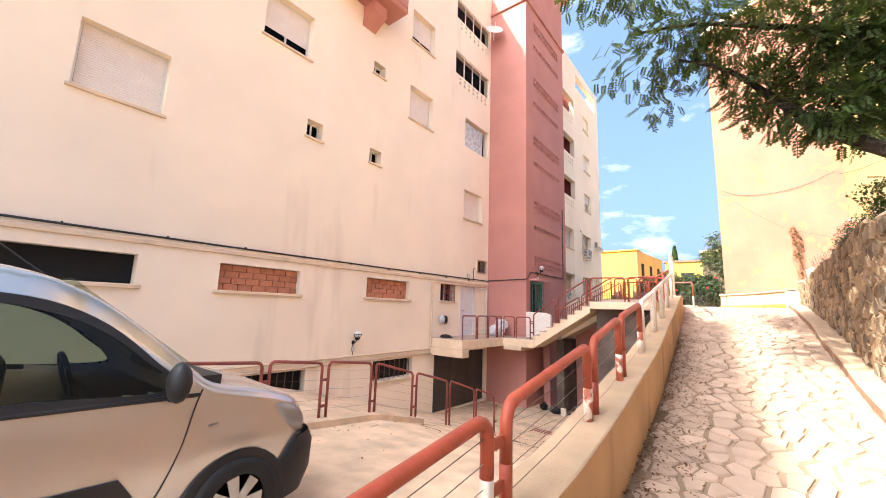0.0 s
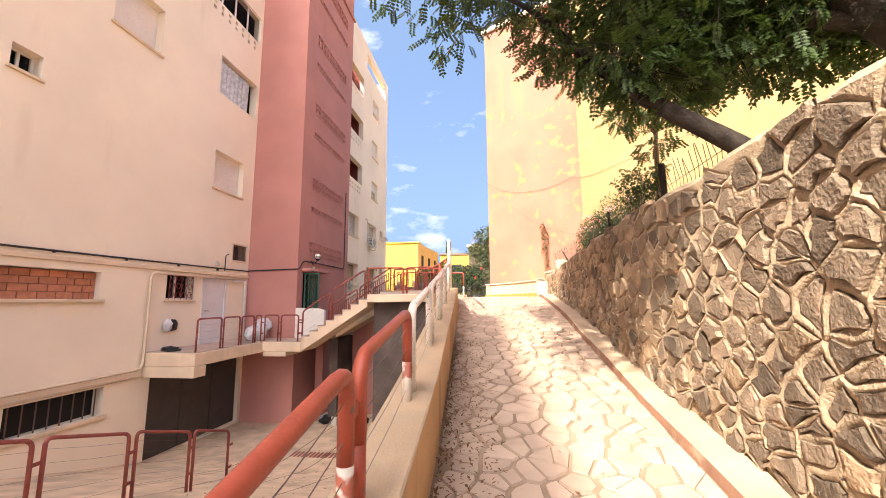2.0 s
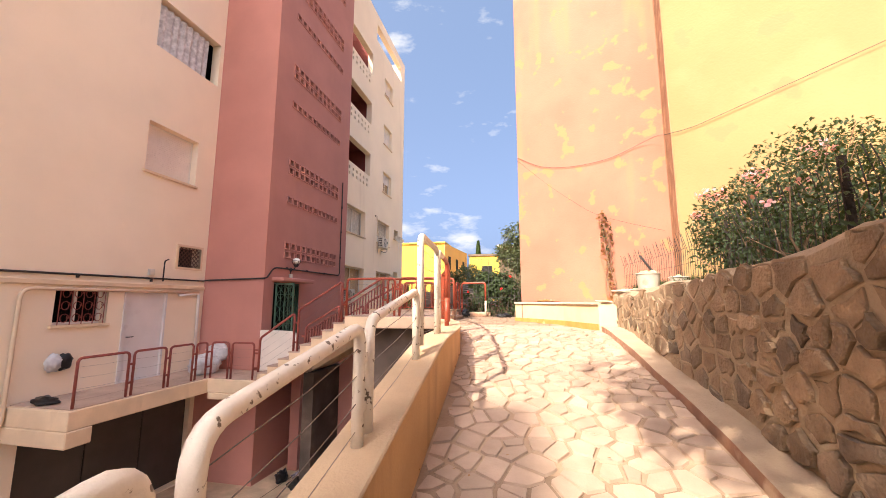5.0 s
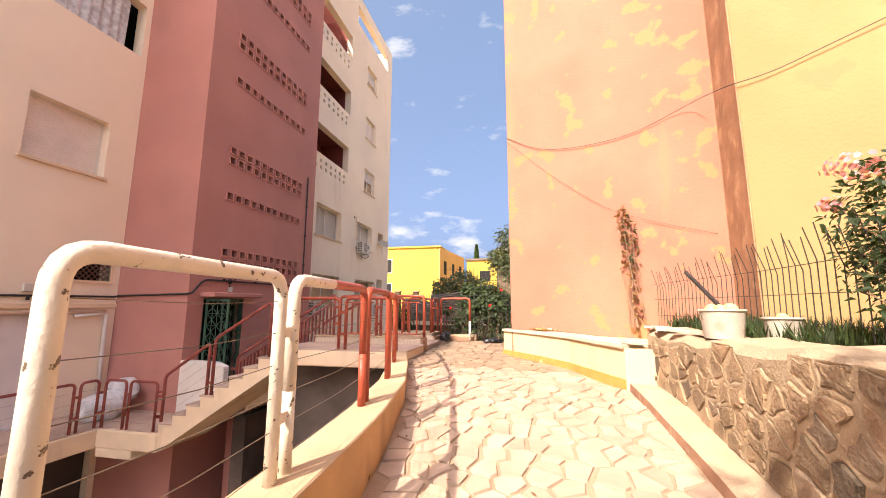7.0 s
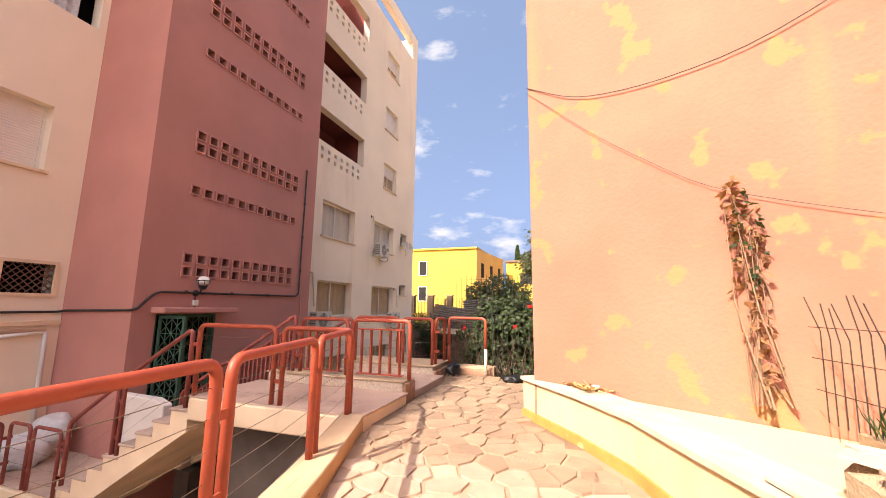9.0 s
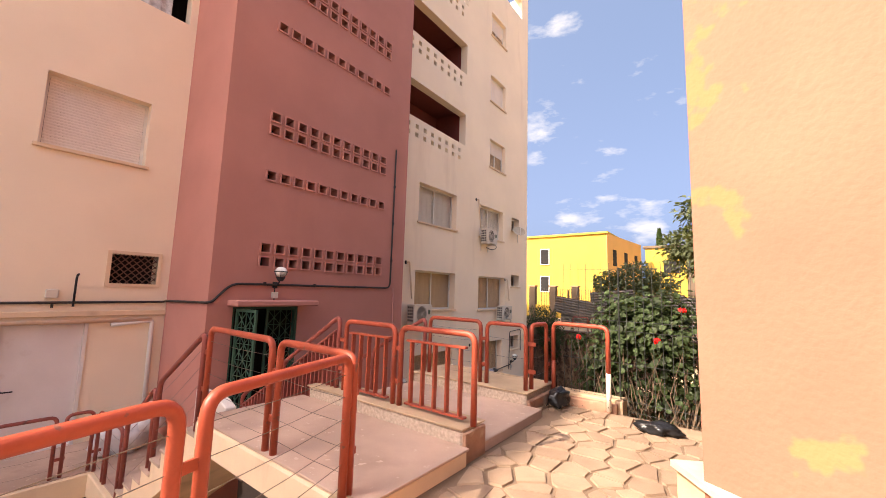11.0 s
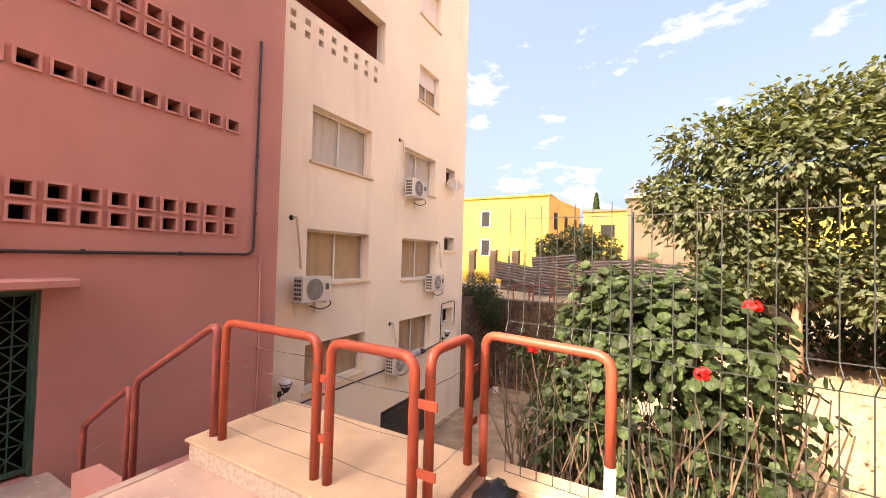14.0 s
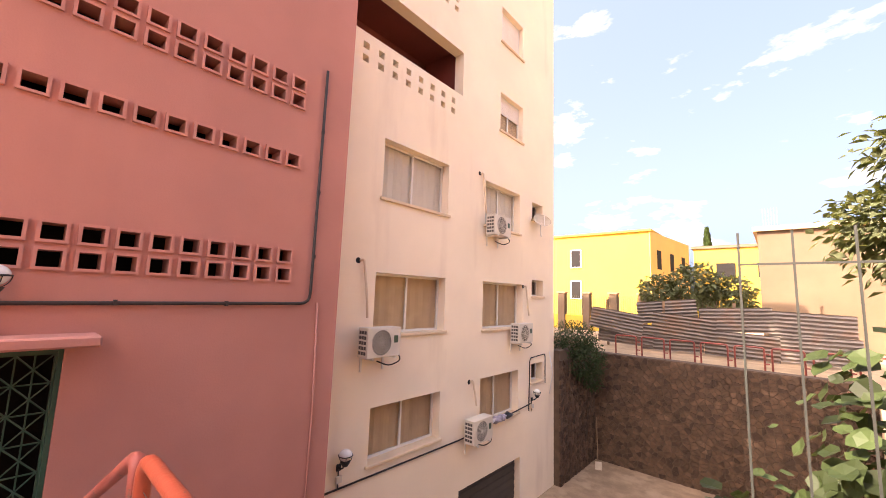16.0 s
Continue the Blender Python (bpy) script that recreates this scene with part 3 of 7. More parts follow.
# curtained balcony
w = thing("window_curtained_balcony", "open loggia hung with a striped grey curtain", "window", kind="structure")
bm = bmesh.new()
row = [(13.3 + 1.7 * i / 40, MAIN_X - 0.2 + 0.035 * math.sin(i * 1.3) + 0.015 * math.sin(i * 3.1)) for i in range(41)]
vs = [[bm.verts.new((cx + 0.02 * k, cy, z)) for cy, cx in row] for k, z in enumerate((8.76, 9.4, 10.05))]
for a, b in zip(vs, vs[1:]):
    for i in range(40):
        bm.faces.new((a[i], a[i + 1], b[i + 1], b[i]))
part("curtain", bm, STRIPE, w, "grey striped curtain", smooth=True)
# dark opening and barred cellar windows
for h in (main_holes[12], main_holes[15], main_holes[16]):
    WINDOWS[0] += 1
    w = thing("window_%d" % WINDOWS[0], "dark barred cellar opening low in a cream wall" if h[2] < 0 else "long unglazed dark opening with a cream sill", "window", kind="structure")
    part("window_sill", rounded(boxes((MAIN_X - 0.2, MAIN_X + 0.07, h[0] - 0.1, h[1] + 0.1, h[2] - 0.09, h[2] - 0.003)), 0.012), CREAM2, w)
    # Backing painted near-black for the shade inside the opening.
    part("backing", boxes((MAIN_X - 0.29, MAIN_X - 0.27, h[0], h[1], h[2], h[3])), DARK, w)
    if h[2] < 0:
        for i in range(8):
            a = h[0] + (i + 0.5) * (h[1] - h[0]) / 8
            part("bar", boxes((MAIN_X - 0.08, MAIN_X - 0.06, a - 0.009, a + 0.009, h[2], h[3])), VENT, w)
# bricked-up windows
brick_me = bpy.data.meshes.new("brick")
bm = rounded(boxes((-0.05, 0.05, 0.0, 0.325, 0.0, 0.142)), 0.006)
bm.to_mesh(brick_me)
bm.free()
brick_me.materials.append(BRICK)
for h in main_holes[13:15]:
    WINDOWS[0] += 1
    w = thing("window_%d" % WINDOWS[0], "window bricked up with bare red hollow bricks over a cream sill", "window", kind="structure")
    part("window_sill", rounded(boxes((MAIN_X - 0.2, MAIN_X + 0.08, h[0] - 0.1, h[1] + 0.1, h[2] - 0.08, h[2] - 0.003)), 0.012), CREAM2, w)
    part("mortar", boxes((MAIN_X - 0.28, MAIN_X - 0.22, h[0], h[1], h[2], h[3])), MORTAR, w)
    for r in range(4):
        y = h[0] - (0.0 if r % 2 else 0.17)
        while y < h[1] - 0.02:
            a, b = max(y, h[0]), min(y + 0.325, h[1])
            if b - a > 0.06:
                share("brick", brick_me, Matrix.Translation((MAIN_X - 0.19, a, h[2] + 0.004 + r * 0.152)) @ Matrix.Diagonal((1, (b - a) / 0.325, 1, 1)), w)
            y += 0.34
# back facade windows
for i, h in enumerate(back_windows):
    window(BACK_X, *h, lights=2, deep=0.22, cloth=BLIND if h[2] > 5 else CURTAIN)
for h, s in zip(back_small[:3], (0.45, 0.9, 0.6)):
    window(BACK_X, *h, shut=s, lights=2, deep=0.16)
for h in back_small[3:]:
    window(BACK_X, *h, lights=1, curtain=False, deep=0.24, label="small square window niche in a cream wall")

# claustra frames of the tower
block_me = bpy.data.meshes.new("vent_block")
bm = pierced(facing_x(0.0), -0.03, 0.205, -0.03, 0.195, 0.06, [(0.0, 0.175, 0.0, 0.165)])
bm.to_mesh(block_me)
bm.free()
block_me.materials.append(MAROON_BLOCK)
for y in CLAUSTRA_Y:
    for z in CLAUSTRA_Z:
        share("vent_block", block_me, Matrix.Translation((TOWER_X + 0.032, y, z)), tower)

# string course, pipes and cables on the main facade
bm = rounded(boxes((MAIN_X - 0.05, MAIN_X + 0.05, -6, 15.436, 2.5, 2.6)), 0.012)
tagged(part("trim_string_course", bm, CREAM2), "cream string course along the facade", "trim", kind="structure")


def run(name, pts, r, mat, label, category="pipe", bend=0.12, clips=()):
    t = thing(name, label, category)
    part("run", tube(bmesh.new(), fillet(pts, bend, 4), r, 7), mat, t, smooth=True)
    for c in clips:
        part("clip", boxes((c[0] - 0.03, c[0] + 0.03, c[1] - 0.015, c[1] + 0.015, c[2] - 0.03, c[2] + 0.03)), mat, t)
    return t


run("cable", [(MAIN_X + 0.03, -6, 2.68), (MAIN_X + 0.03, 4.2, 2.68), (MAIN_X + 0.03, 9, 2.7), (MAIN_X + 0.03, 15.38, 2.76), (MAIN_X + 0.1, 15.4, 2.78), (TOWER_X + 0.03, 15.41, 2.82), (TOWER_X + 0.035, 15.5, 2.84), (TOWER_X + 0.035, 15.8, 3.16),
              (TOWER_X + 0.035, 19.76, 3.19), (TOWER_X + 0.035, 19.77, 6.95)], 0.022, CABLE, "dark cable bundle clipped along the facade and tower", "cable", 0.15, [(MAIN_X + 0.03, 1.0 + 1.6 * i, 2.69) for i in range(9)] + [(TOWER_X + 0.035, 16.4 + 1.1 * i, 3.18) for i in range(3)] + [(TOWER_X + 0.035, 19.77, 3.9 + i) for i in range(3)])
run("drain_pipe", [(MAIN_X + 0.07, 15.2, 2.42), (MAIN_X + 0.07, 11.3, 2.42), (MAIN_X + 0.07, 11.3, -0.08), (MAIN_X + 0.07, -6, -0.12)], 0.035, PIPE, "cream pipe running along and down the facade", bend=0.2)
run("drain_pipe", [(MAIN_X + 0.06, 11.6, -0.25), (MAIN_X + 0.06, -6, -0.29)], 0.03, PIPE, "cream pipe low along the facade")
run("drain_pipe", [(MAIN_X + 0.06, 14.6, 2.34), (MAIN_X + 0.06, 15.15, 2.4), (MAIN_X + 0.06, 15.22, 2.38), (MAIN_X + 0.06, 15.25, 0.35)], 0.04, WHITEPIPE, "white plastic downpipe beside the stair tower", bend=0.06)
run("cable", [(TOWER_X + 0.02, 19.9, 3.2), (TOWER_X + 0.02, 19.95, 1.6), (TOWER_X + 0.02, 19.9, -2.4)], 0.016, MAROON, "red painted conduit down the stair tower", "cable")
run("vent_pipe", [(MAIN_X + 0.1, 14.05, 2.68), (MAIN_X + 0.1, 14.05, 3.2), (MAIN_X + 0.22, 14.05, 3.24)], 0.017, DARKPLASTIC, "short bent vent pipe on a cream wall")
tagged(part("junction_box", rounded(boxes((MAIN_X + 0.002, MAIN_X + 0.06, 13.7, 13.86, 2.82, 2.97)), 0.01), PLASTIC), "small white junction box on a cream wall", "junction box")

# lattice vent, barred window, white door, tower door
w = thing("wall_vent", "square dark lattice vent set in a cream wall", "vent")
part("frame", pierced(facing_x(MAIN_X + 0.03), 14.44, 15.28, 3.04, 3.71, 0.08, [(14.5, 15.22, 3.1, 3.65)]), CREAM2, w)
bm = bmesh.new()
for i in range(-5, 7):
    for s in (1, -1):
        a, b = 14.5 + i * 0.12, 14.5 + i * 0.12 + 0.55
        za, zb = (3.1, 3.65) if s > 0 else (3.65, 3.1)
        a2, b2 = max(a, 14.5), min(b, 15.22)
        if b2 - a2 > 0.03:
            tube(bm, [(MAIN_X - 0.05, a2, za + (zb - za) * (a2 - a) / 0.55), (MAIN_X - 0.05, b2, za + (zb - za) * (b2 - a) / 0.55)], 0.011, 5)
part("lattice", bm, VENT, w, "dark brown diagonal lattice")

w = window(MAIN_X, 11.88, 12.87, 1.7, 2.46, lights=2, curtain=False, deep=0.2, label="small window behind an ornate wrought iron grille")
rng = random.Random(4)
for i in range(5):
    y = 11.95 + 0.21 * i
    part("grille_bar", tube(bmesh.new(), [(MAIN_X + 0.03, y, 1.7), (MAIN_X + 0.03, y, 2.46)], 0.009, 5), DARKRAIL, w)
for i in range(4):
    for k in range(3):
        c = (11.95 + 0.21 * (i + 0.5), 1.83 + 0.25 * k)
        part("scroll", tube(bmesh.new(), [(MAIN_X + 0.03, c[0] + 0.085 * math.cos(a) * (1 - 0.05 * a), c[1] + 0.1 * math.sin(a) * (1 - 0.05 * a)) for a in [0.7 * j for j in range(11)]], 0.008, 5), DARKRAIL, w)

d = thing("door_1", "white painted steel door, closed, in a cream wall", "door", kind="structure")
part("leaf", rounded(boxes((MAIN_X - 0.08, MAIN_X - 0.03, 13.27, 14.25, 0.36, 2.38)), 0.006), WHITEDOOR, d)
part("door_frame", pierced(facing_x(MAIN_X + 0.02), 13.22, 14.3, 0.33, 2.43, 0.12, [(13.27, 14.25, 0.36, 2.38)]), WHITEDOOR, d)
part("handle", tube(bmesh.new(), fillet([(MAIN_X - 0.03, 13.38, 1.35), (MAIN_X + 0.04, 13.38, 1.35), (MAIN_X + 0.04, 13.5, 1.35)], 0.02), 0.012, 6), DARKPLASTIC, d)
for z in (0.75, 1.95):
    part("hinge", tube(bmesh.new(), [(MAIN_X - 0.02, 14.26, z), (MAIN_X - 0.02, 14.26, z + 0.1)], 0.014, 6), FRAME, d)


def lattice_leaf(name, parent, m, width, height):
    leaf = new(name)
    leaf.parent, leaf.matrix_basis = parent, m
    bm = boxes((0, 0.04, -0.02, 0.02, 0, height), (width - 0.04, width, -0.02, 0.02, 0, height), (0.04, width - 0.04, -0.02, 0.02, 0, 0.05), (0.04, width - 0.04, -0.02, 0.02, height - 0.05, height))
    part("stile", bm, GREENDOOR, leaf)
    rows, cols = 7, 2
    cw, ch = (width - 0.08) / cols, (height - 0.1) / rows
    bm = bmesh.new()
    for i in range(cols):
        for j in range(rows):
            x, z = 0.04 + i * cw, 0.05 + j * ch
            for a, b in (((0, 0), (1, 1)), ((0, 1), (1, 0)), ((0, 0), (1, 0)), ((0, 0), (0, 1)), ((0.5, 0), (0.5, 1))):
                tube(bm, [(x + a[0] * cw, 0, z + a[1] * ch), (x + b[0] * cw, 0, z + b[1] * ch)], 0.009, 4)
    part("lattice", bm, GREENDOOR, leaf)


d = thing("door_2", "dark green iron lattice entrance doors, one leaf open", "door", kind="structure")
lattice_leaf("leaf", d, pose(TOWER_X + 0.03, 15.93, 0.66, 0, 0, 10), 0.55, 2.05)
lattice_leaf("leaf", d, pose(TOWER_X - 0.1, 16.55, 0.66, 0, 0, 90), 0.6, 2.05)
part("door_frame", pierced(facing_x(TOWER_X - 0.02), 15.872, 17.168, 0.625, 2.735, 0.1, [(15.91, 17.13, 0.625, 2.7)]), GREENDOOR, d)
bm = rounded(boxes((TOWER_X - 0.05, TOWER_X + 0.38, 15.76, 17.4, 2.76, 2.87)), 0.02)
tagged(part("canopy", bm, MAROON), "thin red concrete canopy over the entrance door", "canopy")

g = thing("garage_door", "dark grey steel garage doors under the terrace", "garage door")
for i in range(3):
    part("leaf", rounded(boxes((MAIN_X - 0.16, MAIN_X - 0.12, 11.64 + 1.22 * i, 12.84 + 1.22 * i, -2.5, -0.34)), 0.01), GREYDOOR, g)
g = thing("garage_door", "half lowered grey roller garage door", "garage door")
n = 16
for i in range(n):
    z = -1.34 - i * 0.1
    part("slat", boxes((BACK_X - 0.2, BACK_X - 0.17 - 0.01 * (i % 2), 24.52, 27.4, z - 0.094, z)), GREYDOOR, g)

bm = rounded(boxes((MAIN_X, MAIN_X + 1.0, 5.9, 8.35, 11.45, 11.62), (MAIN_X, MAIN_X + 1.0, 5.9, 8.35, 11.62, 12.9)), 0.05)
t = thing("balcony", "closed red rendered balcony box jutting from the facade", "balcony")
part("box", bm, MAROON, t)
bm = bmesh.new()
prism(bm, [(MAIN_X, 10.75), (MAIN_X + 0.55, 11.1), (MAIN_X + 0.55, 11.447), (MAIN_X, 11.447)], 7.2, 7.75, Matrix(((1, 0, 0, 0), (0, 0, 1, 0), (0, 1, 0, 0), (0, 0, 0, 1))))
part("bracket", bm, MAROON, t)


# ---- ground and floors ----
def strip(ys, left, right, z):
    bm = bmesh.new()
    rows = [[bm.verts.new((left(y), y, z(y))), bm.verts.new((right(y), y, z(y)))] for y in ys]
    for a, b in zip(rows, rows[1:]):
        bm.faces.new((a[0], a[1], b[1], b[0]))
    return bm


def span(a, b, step):
    n = max(1, round((b - a) / step))
    return [a + (b - a) * i / n for i in range(n + 1)]


bm = bmesh.new()
s = 900
bm.faces.new([bm.verts.new(p) for p in ((-s, -s, -3.25), (s, -s, -3.25), (s, s, -3.25), (-s, s, -3.25))])
tagged(part("ground", bm, SOIL), "dry sandy ground all round the buildings", "ground", kind="structure")
bm = strip(span(-40, 17.6, 0.6), lambda y: -24 if y < -24 else MAIN_X - 0.1, lambda y: para_x(min(y, 14.5)) - 0.2, yard_z)
tagged(part("floor_yard", bm, CONCRETE), "concrete yard sloping down to the garages", "floor", kind="structure")
bm = strip(span(17.6, 33.2, 0.6), lambda y: MAIN_X - 0.1, lambda y: -2.3, yard_z)
tagged(part("floor_back_yard", bm, YARDDIRT_SHADED), "bare trodden dirt of the back yard, coloured darker for shade", "floor", kind="structure")
bm = strip(span(-40, 8.5, 0.5), para_x, lambda y: 1.3 if y > -6 else 30, lambda y: ramp_z(y) - 0.012)
tagged(part("floor_ramp", bm, RAMPJOINT), "dirty mortar bed of the crazy-paved ramp, coloured darker for shade", "floor", kind="structure")
bm = strip(span(8.5, 14.5, 0.5), para_x, lambda y: 1.3, lambda y: ramp_z(y) - 0.012)
tagged(part("floor_ramp_upper", bm, UPJOINT), "mortar bed at the top of the ramp, coloured paler for sun", "floor", kind="structure")
bm = boxes((-2.2, 1.6, 14.5, 17.78, 1.2, 1.708))
tagged(part("floor_plaza", bm, COURTJOINT), "mortar bed of the crazy-paved forecourt", "floor", kind="structure")

# grooves in the yard
for i in range(5):
    x0 = -6.9 + 0.95 * i
    bm = strip(span(8.6, 19.5, 0.9), lambda y: x0 + 0.012 * (y - 8), lambda y: x0 + 0.012 * (y - 8) + 0.02, lambda y: yard_z(y) + 0.004)
    tagged(part("trim_yard_groove", bm, DARK), "dark joint across the concrete yard", "joint", kind="structure")
rng = random.Random(77)
for i in range(9):
    p = Vector((rng.uniform(-5.2, -1.4), rng.uniform(1.5, 9.0), 0))
    a = rng.uniform(0, 6.283)
    line = []
    for k in range(rng.randint(4, 8)):
        line.append((p.x, p.y, yard_z(p.y) + 0.001))
        a += rng.uniform(-0.7, 0.7)
        p = p + Vector((math.cos(a), math.sin(a), 0)) * rng.uniform(0.12, 0.3)
        p.x = min(max(p.x, -5.25), -1.2)
    tagged(part("trim_yard_crack", tube(bmesh.new(), line, 0.009, 4, 0.003), SHADE_CRACK), "dark jagged crack in the concrete yard", "crack", kind="structure")
t = thing("drain_grate", "rusty slotted drain grate in the concrete yard", "drain")
for i in range(14):
    part("bar", boxes((-5.9 + 0.11 * i, -5.84 + 0.11 * i, 12.5, 12.85, yard_z(12.6) - 0.02, yard_z(12.6) + 0.012)), DARKRAIL, t)

# ramp parapet
ys = span(-4, 14.3, 0.25)


def parapet_mesh(x_off0, x_off1, z0, z1):
    bm = bmesh.new()
    rows = []
    for y in ys:
        x = para_x(y)
        rows.append([bm.verts.new(p) for p in ((x + x_off0, y, z0(y)), (x + x_off1, y, z0(y)), (x + x_off1, y, z1(y)), (x + x_off0, y, z1(y)))])
    for a, b in zip(rows, rows[1:]):
        for k in range(4):
            bm.faces.new((a[k], b[k], b[(k + 1) % 4], a[(k + 1) % 4]))
    bm.faces.new(rows[0])
    bm.faces.new(rows[-1][::-1])
    return bm


bm = parapet_mesh(-0.25, 0.0, lambda y: -3.0, lambda y: para_z(y) - 0.03)
tagged(part("wall_ramp_parapet", bm, PARAPET), "low ochre painted parapet wall beside the ramp", "wall", kind="structure")
bm = parapet_mesh(-0.26, 0.008, lambda y: para_z(y) - 0.03, lambda y: para_z(y) + 0.008 * math.sin(y * 2.3))
tagged(part("trim_parapet_top", rounded(bm, 0.008), PARATOP), "worn concrete top of the ramp parapet", "coping", kind="structure")
# kerb along the rubble wall
bm = strip(span(-4, 12.9, 0.4), lambda y: 0.86 + 0.012 * math.sin(y * 3), lambda y: 1.2, lambda y: ramp_z(y) + 0.075)
lo = bmesh.new()
rows = [[lo.verts.new((0.86 + 0.012 * math.sin(y * 3), y, ramp_z(y) + dz)) for dz in (-0.1, 0.075)] for y in span(-4, 12.9, 0.4)]
for a, b in zip(rows, rows[1:]):
    lo.faces.new((a[0], a[1], b[1], b[0]))
tagged(part("trim_kerb_face", lo, REDKERB), "faded red kerb edge below the rubble wall", "kerb", kind="structure")
tagged(part("trim_kerb", bm, MORTAR), "sandy kerb strip below the rubble wall", "kerb", kind="structure")

# terrace, stairs, landings
def slab(name, label, mat, *items, bevel=0.015):
    return tagged(part(name, rounded(boxes(*items), bevel), mat), label, "floor", kind="structure")


slab("floor_terrace", "cream concrete terrace along the facade", CREAM2, (MAIN_X + 0.002, -7.95, 11.35, 15.432, -0.02, 0.31), (MAIN_X + 0.002, -7.93, 11.33, 11.75, -0.3, -0.022), (-7.948, -6.6, 14.24, 15.39, 0.0, 0.31), (-7.9, -7.1, 14.22, 15.4, -0.15, -0.002))
slab("floor_terrace_top", "pink terrazzo terrace floor", PINKFLOOR, (MAIN_X + 0.01, -8.0, 11.42, 15.43, 0.312, 0.33), (-7.99, -6.6, 14.3, 15.38, 0.312, 0.33), bevel=0.004)


def flight(name, label, x_top, z_top, x_bot, z_bot, n, y0, y1):
    bm = bmesh.new()
    rise, tread = (z_top - z_bot) / n, (x_top - x_bot) / (n - 1)
    prof = [(x_top, z_top), (x_top, z_top - rise)]
    for i in range(1, n):
        prof += [(x_top - i * tread, z_top - i * rise), (x_top - i * tread, z_top - (i + 1) * rise)]
    prof += [(x_bot, z_bot - 0.3), (x_top, z_top - rise - 0.22)]
    prism(bm, prof, y0, y1, Matrix(((1, 0, 0, 0), (0, 0, 1, 0), (0, 1, 0, 0), (0, 0, 0, 1))))
    bmesh.ops.recalc_face_normals(bm, faces=bm.faces)
    st = tagged(part(name, bm, CREAM2), label, "stairs", kind="structure")
    for i in range(1, n):
        x1 = x_top - (i - 1) * tread
        part("step_tread", rounded(boxes((x1 - tread - 0.02, x1, y0 - 0.015, y1 + 0.0, z_top - i * rise + 0.002, z_top - i * rise + 0.032)), 0.006), PINKFLOOR, st)
    return st


flight("stairs_terrace", "cream concrete stair from the forecourt down to the terrace", -4.4, 1.83, -6.6, 0.31, 9, 14.26, 15.38)
flight("stairs_entrance", "concrete stair from the platform down to the green door", -4.1, 1.8, -6.05, 0.62, 7, 15.74, 17.0)
slab("floor_landing", "cream edged concrete landing slab above the yard", CREAM2, (-4.398, -2.06, 14.24, 15.4, 1.58, 1.83))
slab("floor_landing_top", "worn pink landing floor", PINKFLOOR, (-4.42, -2.04, 14.26, 15.4, 1.832, 1.852), bevel=0.004)
slab("floor_platform", "worn pink platform in front of the entrance stair", PINKFLOOR, (-4.1, -2.1, 15.73, 17.03, 1.5, 1.8), bevel=0.008)
slab("floor_door_landing", "small concrete landing before the green door", PINKFLOOR, (TOWER_X + 0.002, -6.06, 15.57, 17.3, 0.3, 0.62), bevel=0.008)
for nm, it in (("trim_kerb_pickets", (-4.3, -2.12, 15.4, 15.725, 1.4, 1.965)), ("trim_kerb_far", (-4.1, -2.3, 17.03, 17.84, 1.3, 1.92))):
    tagged(part(nm, rounded(boxes(it), 0.015), GRANITO), "granite faced kerb carrying a railing", "kerb", kind="structure")
tagged(part("trim_kerb_far_top", rounded(boxes((-4.12, -2.28, 17.01, 17.86, 1.922, 1.945)), 0.008), PARATOP), "sandy concrete top of the kerb", "kerb", kind="structure")
tagged(part("trim_kerb_pickets_top", rounded(boxes((-4.32, -2.1, 15.38, 15.745, 1.967, 1.985)), 0.006), PARATOP), "sandy concrete top of the kerb", "kerb", kind="structure")
tagged(part("trim_kerb_end", rounded(boxes((-2.118, -2.08, 15.4, 15.725, 1.6, 1.955), (-2.298, -2.24, 17.03, 17.84, 1.6, 1.86), (-2.2, -1.45, 17.72, 17.9, 1.6, 1.82)), 0.01), REDKERB), "red painted kerb ends", "kerb", kind="structure")
tagged(part("trim_step", rounded(boxes((-2.3, -1.4, 17.8, 18.05, 1.4, 1.86)), 0.015), PARATOP), "sandy concrete edge below the wire fence", "kerb", kind="structure")
bm = bmesh.new()
prism(bm, [(TOWER_X + 0.002, 0.33), (-6.36, 0.33), (-6.36, 1.3), (-6.6, 1.38), (TOWER_X + 0.002, 1.4)], 15.4, 15.56, Matrix(((1, 0, 0, 0), (0, 0, 1, 0), (0, 1, 0, 0), (0, 0, 0, 1))))
tagged(part("wall_stair_foot", rounded(bm, 0.015), SHUTTER), "low whitewashed wall at the foot of the stairs", "wall", kind="structure")
# Shade under the landings is put into the dark wall colour.
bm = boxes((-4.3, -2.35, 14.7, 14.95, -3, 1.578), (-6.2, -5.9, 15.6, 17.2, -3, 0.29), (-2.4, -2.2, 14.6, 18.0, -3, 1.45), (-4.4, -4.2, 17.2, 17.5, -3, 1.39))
tagged(part("wall_under_landing", bm, SHADE_CRACK), "stained grey walls painted dark for the shade below the landings", "wall", kind="structure")
bm = boxes((-7.2, -6.9, 16.6, 19.5, -3, 0.28), (-5.88, -4.6, 17.0, 17.2, -3, 1.2))
tagged(part("wall_under_stairs", bm, MAROON), "dark red walls under the entrance stair", "wall", kind="structure")


